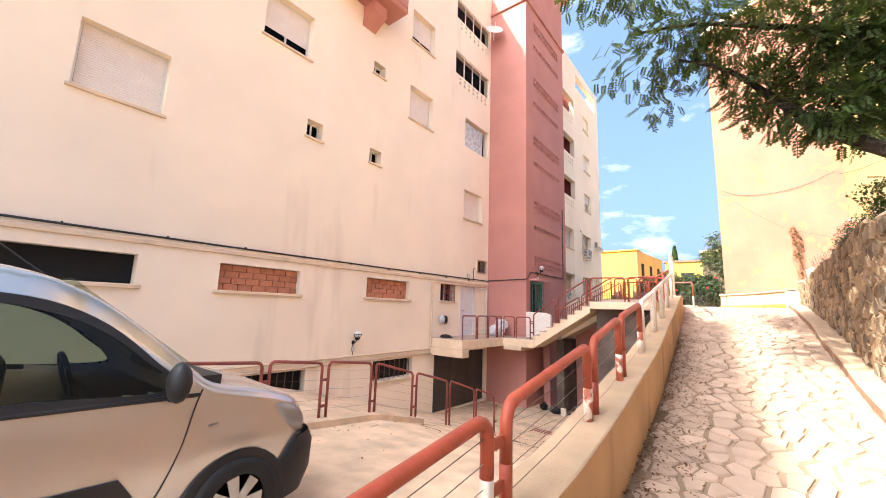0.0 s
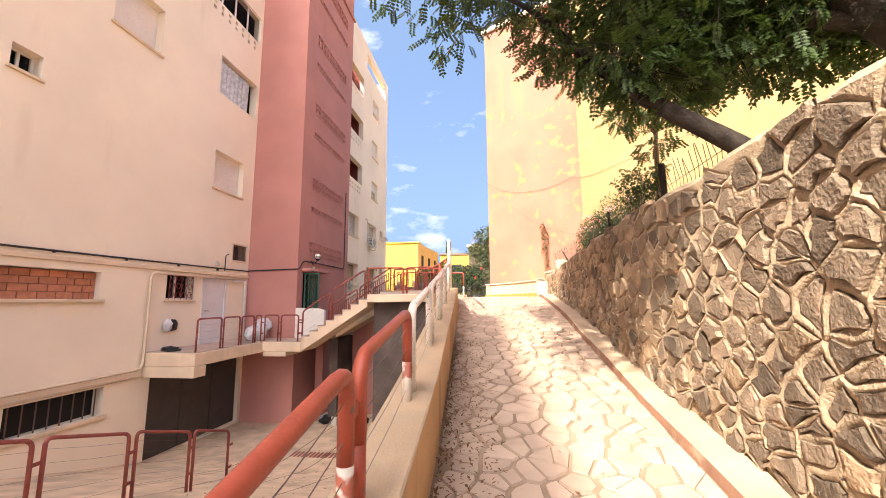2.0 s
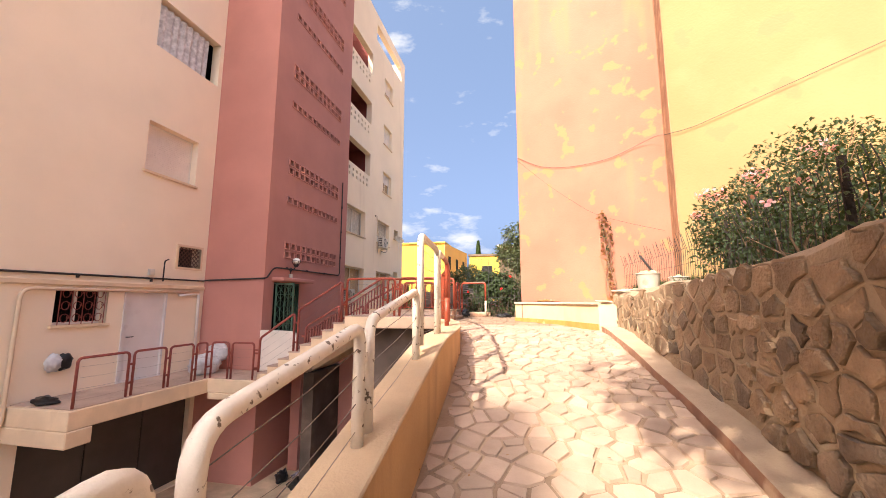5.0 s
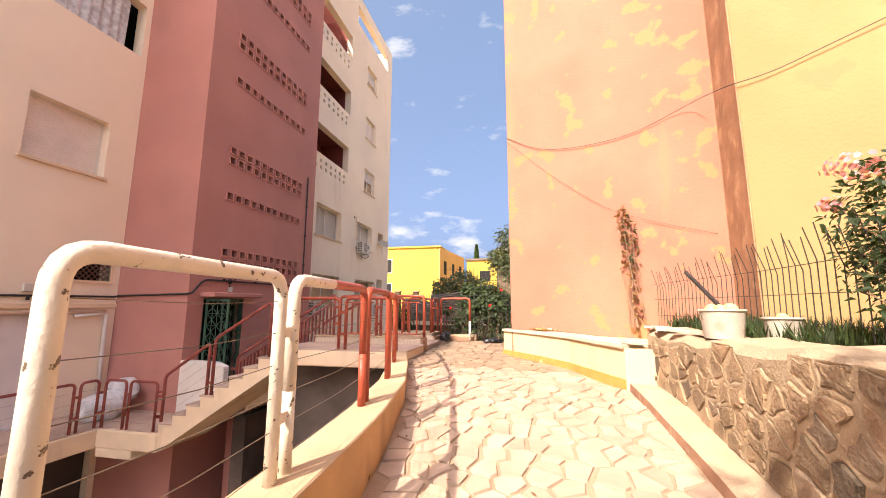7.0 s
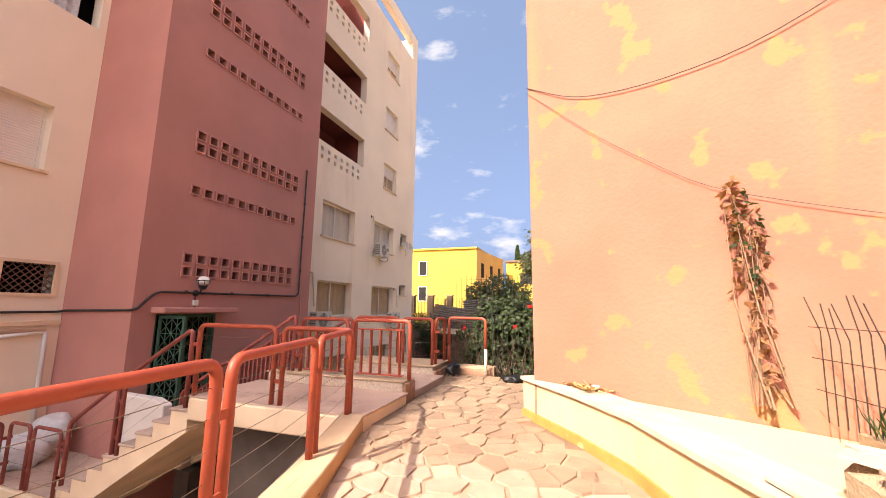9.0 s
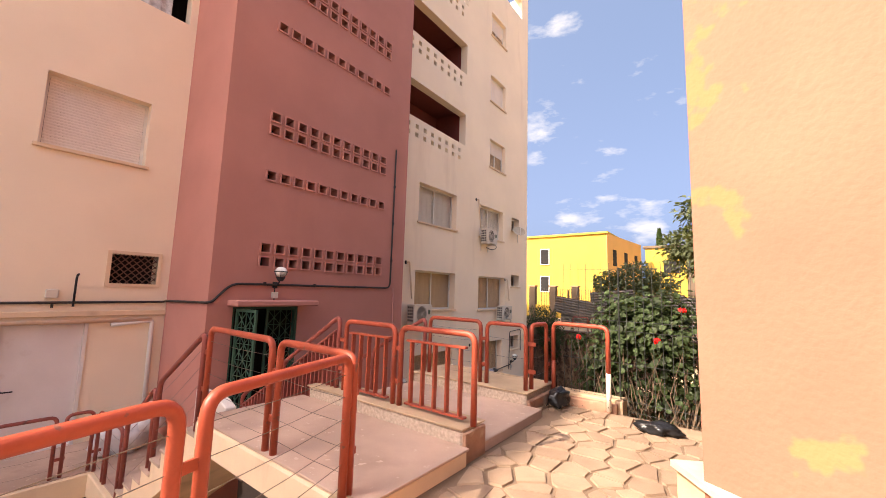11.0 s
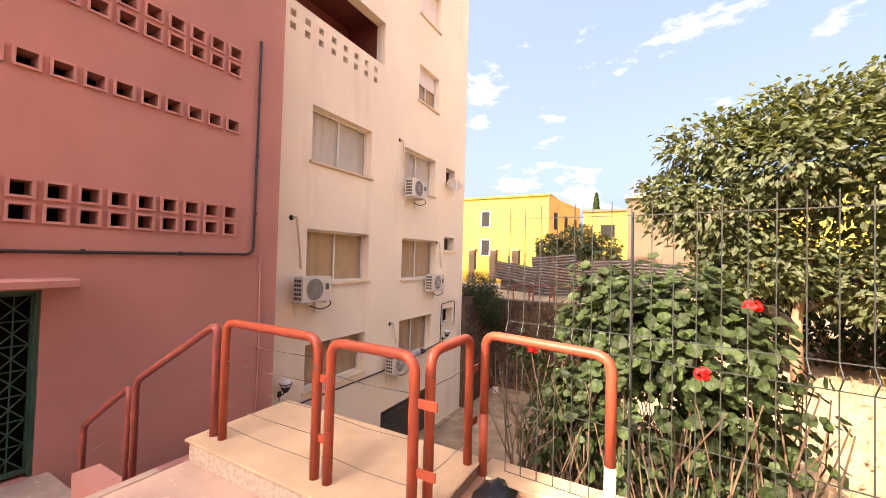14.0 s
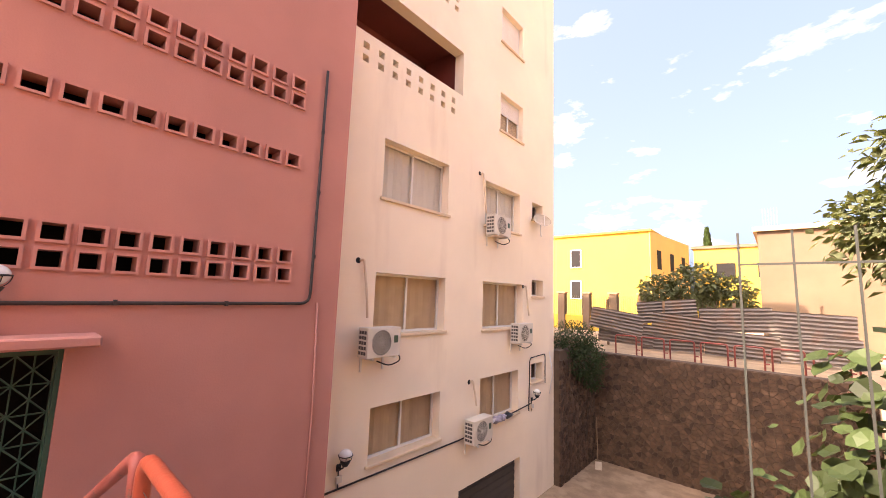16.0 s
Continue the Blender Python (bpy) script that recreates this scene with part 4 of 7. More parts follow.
# ---- rubble wall beside the ramp ----
bm = bmesh.new()
ys_w = span(-6, 12.95, 0.3)
rng = random.Random(9)
rows = []
for y in ys_w:
    top = lerp(STONE_TOP, y) + rng.uniform(-0.03, 0.03)
    x = 1.1 + 0.02 * math.sin(y * 1.7)
    rows.append([bm.verts.new(p) for p in ((x + 0.02, y, -0.6), (x, y, top - 0.06), (x + 0.06, y, top), (x + 0.4, y, top + 0.02), (x + 0.46, y, top - 0.1), (x + 0.46, y, -0.6))])
for a, b in zip(rows, rows[1:]):
    for k in range(5):
        bm.faces.new((a[k], b[k], b[k + 1], a[k + 1]))
bm.faces.new(rows[0][::-1])
bm.faces.new(rows[-1])
stone_wall = tagged(part("wall_rubble", bm, WALLMORTAR), "rough rubble stone wall in sandy mortar beside the ramp", "wall", kind="structure")
tagged(part("floor_garden", boxes((1.5, 14, -6, 12.7, 1.5, 2.3), (1.5, 2.0, 12.7, 13.6, 1.5, 2.28)), SOIL), "raised garden bed of dry soil behind the rubble wall", "ground", kind="structure")

# low wall from the rubble wall to the yellow house
bench = [(-0.58, 15.42), (0.02, 14.62), (0.4, 14.0), (0.66, 13.3), (0.84, 12.85)]
back = [(-0.35, 15.35), (2.3, 13.72), (2.1, 12.9), (1.25, 12.7)]
bm = bmesh.new()
prism(bm, bench + back[::-1], 1.5, 2.12)
tagged(part("wall_low_bench", bm, PALEBENCH), "low pale yellow planter wall at the foot of the house", "wall", kind="structure")
bm = bmesh.new()
for a, b in zip(bench, bench[1:]):
    quad = [a, b, (b[0] - 0.02, b[1] - 0.012), (a[0] - 0.02, a[1] - 0.012)]
    prism(bm, quad, 1.66, 1.8)
tagged(part("trim_bench_band", bm, ORANGEKERB), "orange painted band at the foot of the planter wall", "trim", kind="structure")
bm = bmesh.new()
for a, b in zip(bench, bench[1:]):
    prism(bm, [(a[0] - 0.03, a[1] - 0.02), (b[0] - 0.03, b[1] - 0.02), (b[0] + 0.28, b[1] + 0.16), (a[0] + 0.28, a[1] + 0.16)], 2.122, 2.16)
tagged(part("trim_bench_top", bm, SLAB), "stone slab coping on the planter wall", "coping", kind="structure")

# ---- yellow house ----
H0, H1, H2 = Vector((-0.43, 15.2)), Vector((2.35, 13.7)), Vector((2.12, 12.75))
bm = bmesh.new()
prism(bm, [tuple(H0), tuple(H1), (8.0, 16.5), (5.0, 24.0), (1.2, 19.5)], 1.0, 11.35)
tagged(part("wall_house_front", bm, ORANGE), "peach rendered front of a tall house with pale patches", "wall", kind="structure")
bm = bmesh.new()
prism(bm, [tuple(H2), (12.0, 7.2), (15.0, 13.0), (2.4, 13.9), (H1.x + 0.002, H1.y + 0.004)], 1.0, 14.5)
bmesh.ops.recalc_face_normals(bm, faces=bm.faces)
tagged(part("wall_house_side", bm, YELLOW), "yellow rendered wing of the tall house with stains", "wall", kind="structure")
dv = (H2 - H1)
nrm = Vector((dv.y, -dv.x)).normalized()
if nrm.x > 0:
    nrm = -nrm
a, b = H1 + nrm * 0.004, H2 + nrm * 0.004
bm = bmesh.new()
prism(bm, [tuple(a), tuple(b), tuple(b + nrm * 0.012), tuple(a + nrm * 0.012)], 1.5, 14.4)
bmesh.ops.recalc_face_normals(bm, faces=bm.faces)
tagged(part("wall_house_return", bm, PEELED), "brown peeled return of the yellow wing", "wall", kind="structure")
bm = bmesh.new()
e = (H1 - H0).normalized()
o = Vector((-e.y, e.x)) * -0.08
prism(bm, [tuple(H0 - e * 0.08 + o), tuple(H1 + o), tuple(H1 - o * 3), tuple(H0 - e * 0.08 - o * 3)], 11.352, 11.5)
bmesh.ops.recalc_face_normals(bm, faces=bm.faces)
tagged(part("roof_house", bm, CREAM2), "thin projecting roof edge of the house", "roof", kind="structure")


# ---- railings ----
def railing(p0, p1, base0, base1, top0, top1, mat, label, group, post_mats=None, wires=5, pickets=0, tie=True, r=0.028):
    """One bent tube panel from p0 to p1 (x, y), with its posts, wires or pickets."""
    t = thing("railing_panel", label, "railing", group)
    a, b = Vector((p0[0], p0[1], base0)), Vector((p1[0], p1[1], base1))
    at, bt = Vector((p0[0], p0[1], top0)), Vector((p1[0], p1[1], top1))
    if post_mats in (None, (mat, mat)):
        part("frame", tube(bmesh.new(), fillet([a, at, bt, b], 0.09, 5), r, 10), mat, t, smooth=True)
    else:
        cut0, cut1 = a.lerp(at, 0.45), b.lerp(bt, 0.45)
        part("frame", tube(bmesh.new(), fillet([cut0, at, bt, cut1], 0.09, 5), r, 10), mat, t, smooth=True)
        part("post", tube(bmesh.new(), [a, cut0], r + 0.0005, 10), post_mats[0], t, smooth=True)
        part("post", tube(bmesh.new(), [b, cut1], r + 0.0005, 10), post_mats[1], t, smooth=True)
    d = (bt - at).normalized()
    if tie:
        e = Vector((p1[0] - p0[0], p1[1] - p0[1], 0)).normalized()
        for k in (0.3, 0.72):
            c = b.lerp(bt, k)
            part("tie", boxes((-0.005, 0.13, -0.006, 0.006, -0.022, 0.022)), mat, t).matrix_basis = Matrix.Translation(c) @ Matrix.Rotation(math.atan2(e.y, e.x), 4, "Z")
    for i in range(wires):
        k = (i + 0.7) / (wires + 0.5)
        p, q = a.lerp(at, k), b.lerp(bt, k)
        mid = (p + q) / 2 - Vector((0, 0, 0.012))
        part("wire", tube(bmesh.new(), [p, mid, q], 0.0019, 4), WIRE, t)
    if pickets:
        lo, hi = 0.06, 0.84
        for i in range(pickets):
            k = (i + 1) / (pickets + 1)
            p, q = a.lerp(b, k), at.lerp(bt, k)
            z0, z1 = p.z + (q.z - p.z) * lo, p.z + (q.z - p.z) * hi
            part("picket", boxes((-0.01, 0.01, -0.024, 0.024, 0, z1 - z0)), mat, t).matrix_basis = Matrix.Translation((p.x, p.y, z0)) @ Matrix.Rotation(math.atan2(b.y - a.y, b.x - a.x), 4, "Z")
        for k in (lo, hi):
            p, q = a.lerp(at, k), b.lerp(bt, k)
            s = (q - p) * (0.6 / (pickets + 1))
            u = (q - s) - (p + s)
            part("flat_bar", rounded(boxes((0, u.length, -0.028, 0.028, -0.01, 0.01)), 0.003), mat, t).matrix_basis = Matrix.Translation(p + s) @ Matrix.Rotation(math.atan2(u.y, u.x), 4, "Z") @ Matrix.Rotation(-math.atan2(u.z, math.hypot(u.x, u.y)), 4, "Y")
    return t


def para_c(y):
    return (para_x(y) - 0.13 - 0.05 * max(0.0, min(1.0, (y - 9.5) / 1.5)), y)


G = "ramp railing"
SLOPED = [(0.3, 1.35), (1.5, 2.57), (2.7, 3.45), (3.58, 4.5), (4.65, 5.6), (5.75, 6.68), (6.8, 7.72), (7.84, 8.84)]


def rise(y):
    return min(0.5, 0.3 + 0.06 * y)


for i, (a, b) in enumerate(SLOPED):
    red = b < 4.6
    railing(para_c(a), para_c(b), para_z(a) - 0.02, para_z(b) - 0.02, para_z(a) + rise(a), para_z(b) + rise(b), REDRAIL if red else WHITERAIL,
            "orange-red tube railing panel with chipped posts on the parapet" if red else "chipped white tube railing panel on the parapet", G, (REDRAIL, MIXRAIL) if red else (WHITERAIL, WHITERAIL), wires=4)
LEVEL = [(8.98, 9.85), (9.97, 11.06), (11.17, 12.06), (12.17, 13.2), (13.31, 14.25)]
for i, (a, b) in enumerate(LEVEL):
    mat = WHITERAIL if i == 0 else REDRAIL
    pm = (WHITERAIL, WHITERAIL) if i == 0 else (WHITERAIL, REDRAIL) if i == 1 else (REDRAIL, REDRAIL)
    panel = railing(para_c(a), para_c(b), 1.83, 1.83, 2.69, 2.69, mat, "tall chipped white tube railing panel" if i == 0 else "tall orange-red tube railing panel with wires", G, pm, wires=6)
    if i == 1:
        p0, p1 = Vector((*para_c(a), 2.69)), Vector((*para_c(b), 2.69))
        part("white_coat", tube(bmesh.new(), fillet([p0 - Vector((0, 0, 0.5)), p0, p0.lerp(p1, 0.42)], 0.09, 5), 0.0292, 10), WHITERAIL, panel, "remaining white paint", smooth=True)

G = "landing railing"
railing((-2.22, 14.3), (-3.1, 14.3), 1.85, 1.85, 2.69, 2.69, REDRAIL, "red tube railing panel with sagging wires", G)
railing((-3.22, 14.3), (-4.38, 14.3), 1.85, 1.85, 2.69, 2.69, REDRAIL, "red tube railing panel with sagging wires", G)
railing((-4.5, 14.3), (-5.6, 14.3), 1.7, 0.9, 2.64, 1.98, DARKRAIL, "dull red tube railing following the stair", G)
railing((-5.7, 14.3), (-6.6, 14.3), 0.85, 0.3, 1.9, 1.3, DARKRAIL, "dull red tube railing following the stair", G)
G = "picket railing"
for a, b, ta, tb in ((-2.09, -2.97, 2.75, 2.75), (-3.06, -3.84, 2.75, 2.75)):
    railing((a, 15.53), (b, 15.53), 1.98, 1.98, ta, tb, REDRAIL, "orange-red picket railing panel on a granite kerb", G, wires=0, pickets=5)
railing((-3.97, 15.53), (-5.1, 15.53), 1.9, 1.2, 2.8, 2.12, DARKRAIL, "dull red picket railing sloping down the stair", G, wires=0, pickets=13)
railing((-5.2, 15.53), (-6.15, 15.53), 1.1, 0.62, 2.06, 1.5, DARKRAIL, "dull red picket railing sloping down the stair", G, wires=0, pickets=11)
G = "far railing"
railing((-3.9, 17.14), (-3.02, 17.14), 1.94, 1.94, 2.74, 2.74, REDRAIL, "orange-red tube railing panel with wires on a kerb", G)
railing((-2.92, 17.14), (-2.36, 17.14), 1.94, 1.94, 2.73, 2.73, REDRAIL, "short orange-red tube railing panel on a kerb", G, wires=3)
railing((-2.34, 17.26), (-2.34, 17.74), 1.94, 1.94, 2.73, 2.73, REDRAIL, "short orange-red tube railing panel on a kerb", G, wires=3)
railing((-2.27, 17.82), (-1.52, 17.66), 1.84, 1.75, 2.74, 2.74, REDRAIL, "orange-red tube railing panel with a white lower post", G, (REDRAIL, WHITERAIL), wires=0, tie=False)
railing((-4.0, 17.14), (-5.12, 17.14), 1.7, 1.1, 2.72, 2.12, DARKRAIL, "dull red tube railing sloping down to the entrance", G, wires=2)
railing((-5.22, 17.14), (-6.1, 17.14), 1.05, 0.62, 2.06, 1.52, DARKRAIL, "dull red tube railing sloping down to the entrance", G, wires=2)
G = "terrace railing"
for a, b in ((11.45, 12.35), (12.45, 13.15), (13.25, 13.85), (13.95, 14.25)):
    railing((-8.03, a), (-8.03, b), 0.33, 0.33, 1.18, 1.18, DARKRAIL, "dull red tube railing panel on the terrace edge", G, wires=4, r=0.024)
for a, b in ((-7.93, -7.45), (-7.35, -6.75)):
    railing((a, 14.3), (b, 14.3), 0.33, 0.33, 1.18, 1.18, DARKRAIL, "dull red tube railing panel on the terrace edge", G, wires=4, r=0.024)
G = "yard railing"
YARD_X = -5.55
for a, b in ((-0.6, 0.5), (0.62, 1.7), (1.82, 2.9), (3.02, 3.92), (4.05, 5.0), (5.12, 6.15), (6.28, 7.35), (7.47, 8.5), (8.6, 9.5)):
    h = 0.98
    railing((YARD_X, a), (YARD_X, b), yard_z(a) - 0.02, yard_z(b) - 0.02, yard_z(a) + h, yard_z(b) + h - 0.02, DARKRAIL, "dull red tube railing panel with thin wires in the yard", G, wires=6, r=0.024)
bm = bmesh.new()
ys_k = span(-4, 6.3, 0.4)
rows = [[bm.verts.new(p) for p in ((YARD_X - 0.14, y, yard_z(y) - 0.3), (YARD_X - 0.12, y, yard_z(y) + 0.1), (YARD_X + 0.22, y, yard_z(y) + 0.1), (YARD_X + 0.25, y, yard_z(y) - 0.3))] for y in ys_k]
for a, b in zip(rows, rows[1:]):
    for k in range(3):
        bm.faces.new((a[k], b[k], b[k + 1], a[k + 1]))
bm.faces.new(rows[-1])
tagged(part("trim_yard_kerb", bm, CONCRETE), "rounded concrete kerb under the yard railing", "kerb", kind="structure")


# ---- back yard and distance ----
bm = boxes((-14, 14, 33.0, 33.5, -3.2, 1.3), (-8.6, -8.0, BACK_Y1 + 0.31, 33.0, -3.2, 1.6))
back_wall = tagged(part("wall_yard_rubble", bm, YARDMORTAR), "old brown rubble retaining wall at the end of the yard", "wall", kind="structure")
bm = boxes((-24, 40, 33.4, 60, -3, 1.25), (1.4, 20, 19.0, 33.0, -2, 1.42), (-24, -8.61, BACK_Y1 + 0.31, 33.4, -3, 1.5), (-24, -8.61, BACK_Y1 + 0.4, 33.3, 1.5, 1.9))
prism(bm, [(-2.28, 17.9), (1.4, 17.9), (1.4, 33.0), (-0.2, 33.0), (-1.2, 24.0), (-1.9, 20.5)], -2.5, 1.42)
tagged(part("ground_garden", bm, SOIL), "dry sandy garden ground behind the wire fence", "ground", kind="structure")

h = thing("far_house", "bright yellow two storey building far behind the garden", "building")
bm = bmesh.new()
prism(bm, [(-30, 53), (-10.4, 53), (-9.2, 64), (-30, 64)], -3.2, 9.6)
part("wall", bm, FARYELLOW, h)
bm = bmesh.new()
prism(bm, [(-10.38, 53.0), (-10.3, 52.98), (-9.12, 64), (-9.2, 64)], 1.2, 9.6)
part("wall", bm, FARORANGE, h, "ochre side wall")
part("roof", boxes((-30.2, -10.2, 52.8, 64, 9.602, 9.8)), FARYELLOW, h)
for x in (-17.3, -26):
    for z in (3.6, 6.6):
        w = part("window", boxes((x, x + 0.9, 52.9, 53.02, z, z + 1.6)), DARK, h)
        part("frame", pierced(Matrix(((1, 0, 0, 0), (0, 0, -1, 52.88), (0, 1, 0, 0), (0, 0, 0, 1))), x - 0.08, x + 0.98, z - 0.08, z + 1.68, 0.1, [(x, x + 0.9, z, z + 1.6)]), FRAME, w)
for k in range(3):
    t = (k + 0.6) / 3.2
    part("window", boxes((-0.02, 0.03, -0.5, 0.5, 0, 1.7)), DARK, h).matrix_basis = Matrix.Translation((-10.3 + 1.18 * t, 53 + 11 * t, 6.4)) @ Matrix.Rotation(-0.108, 4, "Z")
h = thing("far_house", "long pale yellow building in the distance", "building")
part("wall", boxes((-9, 12, 66, 76, -3.2, 9.4)), FARYELLOW, h)
part("roof", boxes((-9.2, 12.2, 65.8, 76, 9.402, 9.7)), TAN, h)
for i in range(5):
    part("window", boxes((-7 + 3.4 * i, -5.4 + 3.4 * i, 65.9, 66.02, 6.3, 7.8)), DARK, h)
h = thing("far_house", "unfinished tan building with bare walls behind the tin fence", "building")
part("wall", boxes((-2.9, 3.5, 45, 54, 1.2, 7.7)), TAN, h)
part("roof", boxes((-3.1, 3.7, 44.8, 54, 7.702, 7.95)), CONCRETE, h)
for i in range(6):
    part("rebar", tube(bmesh.new(), [(-2.6 + 0.12 * i, 45.4, 7.9), (-2.62 + 0.13 * i, 45.4, 9.1)], 0.015, 4), TWIG, h)
h = thing("far_house", "yellow house with a red roof edge behind the tree", "building")
part("wall", boxes((4.5, 16, 40, 50, 1.2, 7.6)), FARYELLOW, h)
part("roof", boxes((4.3, 16.2, 39.8, 50, 7.602, 7.9)), REDKERB, h)

f = thing("boundary_fence", "yellow fence with brown pillars and dark iron railings", "fence")
part("plinth", boxes((-24, -5.5, 45.0, 45.3, 1.2, 2.3)), FARYELLOW, f)
for i in range(10):
    x = -22.6 + 1.9 * i
    p = part("pillar", boxes((x, x + 0.5, 44.9, 45.4, 1.2, 3.9)), TAN, f)
    part("cap", boxes((x - 0.08, x + 0.58, 44.82, 45.48, 3.902, 4.02)), REDKERB, p)
    for k in range(9):
        part("railing_bar", boxes((x + 0.58 + 0.15 * k, x + 0.61 + 0.15 * k, 45.1, 45.13, 2.3, 3.75)), DARKPLASTIC, f)

sheet_me = bpy.data.meshes.new("sheet")
bm = bmesh.new()
n = 26
vs = [[bm.verts.new((x, 0.03 * math.sin(i * 1.57), 1.0 * i / n)) for i in range(n + 1)] for x in (0, 1.2, 2.4)]
for a, b in zip(vs, vs[1:]):
    for i in range(n):
        bm.faces.new((a[i], b[i], b[i + 1], a[i + 1]))
bm.to_mesh(sheet_me)
bm.free()
sheet_me.materials.append(TINSHEET)
f = thing("tin_fence", "leaning fence of weathered corrugated metal sheets", "fence")
for i, (x, z, r) in enumerate(((-9.3, 2.15, 8), (-8.9, 1.5, 3), (-7.0, 1.3, -2), (-6.6, 2.0, 5), (-4.6, 1.35, 2), (-4.7, 2.25, -3), (-2.4, 1.35, 0), (-2.5, 2.25, 2), (-7.2, 2.4, -6))):
    share("sheet", sheet_me, pose(x, 36 + 0.08 * i, z, -6, r, 2 * (i % 3)), f)
for x in (-8.7, -6.2, -3.6, -1.0):
    part("post", boxes((x, x + 0.1, 36.75, 36.85, 1.2, 3.5)), TWIG, f)
for i in range(8):
    a = -7.4 + 1.0 * i
    railing((a, 33.9), (a + 0.8, 33.9), 1.24, 1.24, 2.0, 2.0, DARKRAIL, "small faded red tube railing above the rubble wall", "upper railing", wires=0, r=0.03)

# ---- wire mesh fence ----
FENCE_PTS = [(-2.16, 17.93), (-1.45, 17.9), (0.95, 17.55)]
f = thing("mesh_fence", "green welded wire mesh fence with folded ribs", "fence")
tot = 0.0
zs = [1.62, 1.74, 1.8, 1.86, 2.3, 2.7, 2.76, 2.82, 3.48, 3.56]
off = [0, 0, 0.045, 0, 0, 0, 0.045, 0, 0, 0]
for (a, b) in zip(FENCE_PTS, FENCE_PTS[1:]):
    a, b = Vector(a), Vector(b)
    n = int((b - a).length / 0.1)
    tall = zs
    for i in range(n):
        p = a.lerp(b, i / n)
        part("upright_wire", tube(bmesh.new(), [(p.x, p.y - o, z) for z, o in zip(tall, off)], 0.0034, 4), FENCE, f)
    for z, o in zip(tall[1:], off[1:]):
        if z in (1.74, 1.86, 2.3, 2.7, 2.82, 3.48):
            part("cross_wire", tube(bmesh.new(), [(a.x, a.y - o, z), (b.x, b.y - o, z)], 0.0035, 4), FENCE, f)
for x, y in ((-1.45, 17.92), (0.9, 17.6)):
    part("post", boxes((x, x + 0.012, y, y + 0.012, 1.4, 3.5)), FENCE, f)


# ---- car ----
def car(at):
    """Small high-roofed van; nose towards +y, side at x = 0 is the one facing +x; origin on the ground below the nose."""
    c = thing("parked_van", "champagne silver small high-roofed van parked in the yard", "car", at=at)
    stations = [(0.0, 0.5, 0.62, 0.56), (-0.06, 0.7, 0.8, 0.68), (-0.2, 0.82, 0.96, 0.8), (-0.45, 0.87, 1.06, 0.88), (-0.75, 0.89, 1.13, 0.94), (-0.95, 0.9, 1.2, 0.98), (-1.2, 0.9, 1.42, 1.02), (-1.5, 0.9, 1.67, 1.05),
                (-1.8, 0.9, 1.83, 1.07), (-2.2, 0.9, 1.9, 1.08), (-3.0, 0.9, 1.92, 1.08), (-3.7, 0.9, 1.9, 1.08), (-4.05, 0.88, 1.8, 1.08), (-4.2, 0.84, 1.2, 1.06)]

    def curve(pts, n, closed=False):
        """A smooth line through points of any dimension."""
        pts = [np.array(p, float) for p in pts]
        m = len(pts)
        out = []
        for i in range(m if closed else m - 1):
            q = [pts[(i + k) % m] if closed else pts[min(max(i + k, 0), m - 1)] for k in (-1, 0, 1, 2)]
            for j in range(n):
                t = j / n
                out.append(0.5 * (2 * q[1] + (q[2] - q[0]) * t + (2 * q[0] - 5 * q[1] + 4 * q[2] - q[3]) * t * t + (3 * q[1] - q[0] - 3 * q[2] + q[3]) * t ** 3))
        if not closed:
            out.append(pts[-1])
        return out

    fine = curve(stations, 4)

    def half(y, w, top, belt):
        zb = 0.3
        belt = min(belt, top - 0.06)
        tum = 0.17 * max(0.0, min(1.0, (top - belt - 0.1) / 0.6))
        return curve([(w * 0.93, zb), (w, zb + 0.14), (w + 0.006, (zb + belt) / 2 + 0.1), (w - 0.005, belt), (w - tum * 0.5, belt + (top - belt) * 0.5), (w - tum, top - 0.07), (w - tum - 0.12, top - 0.005), (0, top + 0.02)], 3)

    def body_x(y, z):
        """How far the flank stands out at a place along the car."""
        ys_c = [f[0] for f in fine][::-1]
        w, top, belt = [float(np.interp(y, ys_c, [f[k] for f in fine][::-1])) for k in (1, 2, 3)]
        h = [p for p in half(y, w, top, belt)][:17]
        return float(np.interp(z, [p[1] for p in h], [p[0] for p in h])) - 0.9

    bm = bmesh.new()
    rows = []
    for y, w, top, belt in fine:
        h = half(y, w, top, belt)
        # swelling round the front wheel
        swell = [0.03 * math.exp(-((y + 0.66) ** 2) / 0.12 - ((p[1] - 0.72) ** 2) / 0.02) for p in h]
        ring = [(-0.9 + p[0] + k, y, p[1]) for p, k in zip(h, swell)] + [(-0.9 - p[0] - k, y, p[1]) for p, k in list(zip(h, swell))[-2::-1]]
        rows.append([bm.verts.new(p) for p in ring])
    for a, b in zip(rows, rows[1:]):
        for k in range(len(a) - 1):
            bm.faces.new((a[k], a[k + 1], b[k + 1], b[k]))
    bm.faces.new(rows[0])
    bm.faces.new(rows[-1][::-1])
    front_glass = [(-1.14, 1.13), (-1.3, 1.33), (-1.55, 1.54), (-1.82, 1.66), (-2.15, 1.71), (-2.4, 1.71), (-2.44, 1.4), (-2.43, 1.13), (-1.8, 1.12)]
    rear_glass = [(-2.6, 1.13), (-2.6, 1.4), (-2.58, 1.69), (-3.0, 1.7), (-3.3, 1.68), (-3.36, 1.4), (-3.36, 1.13), (-3.0, 1.12)]

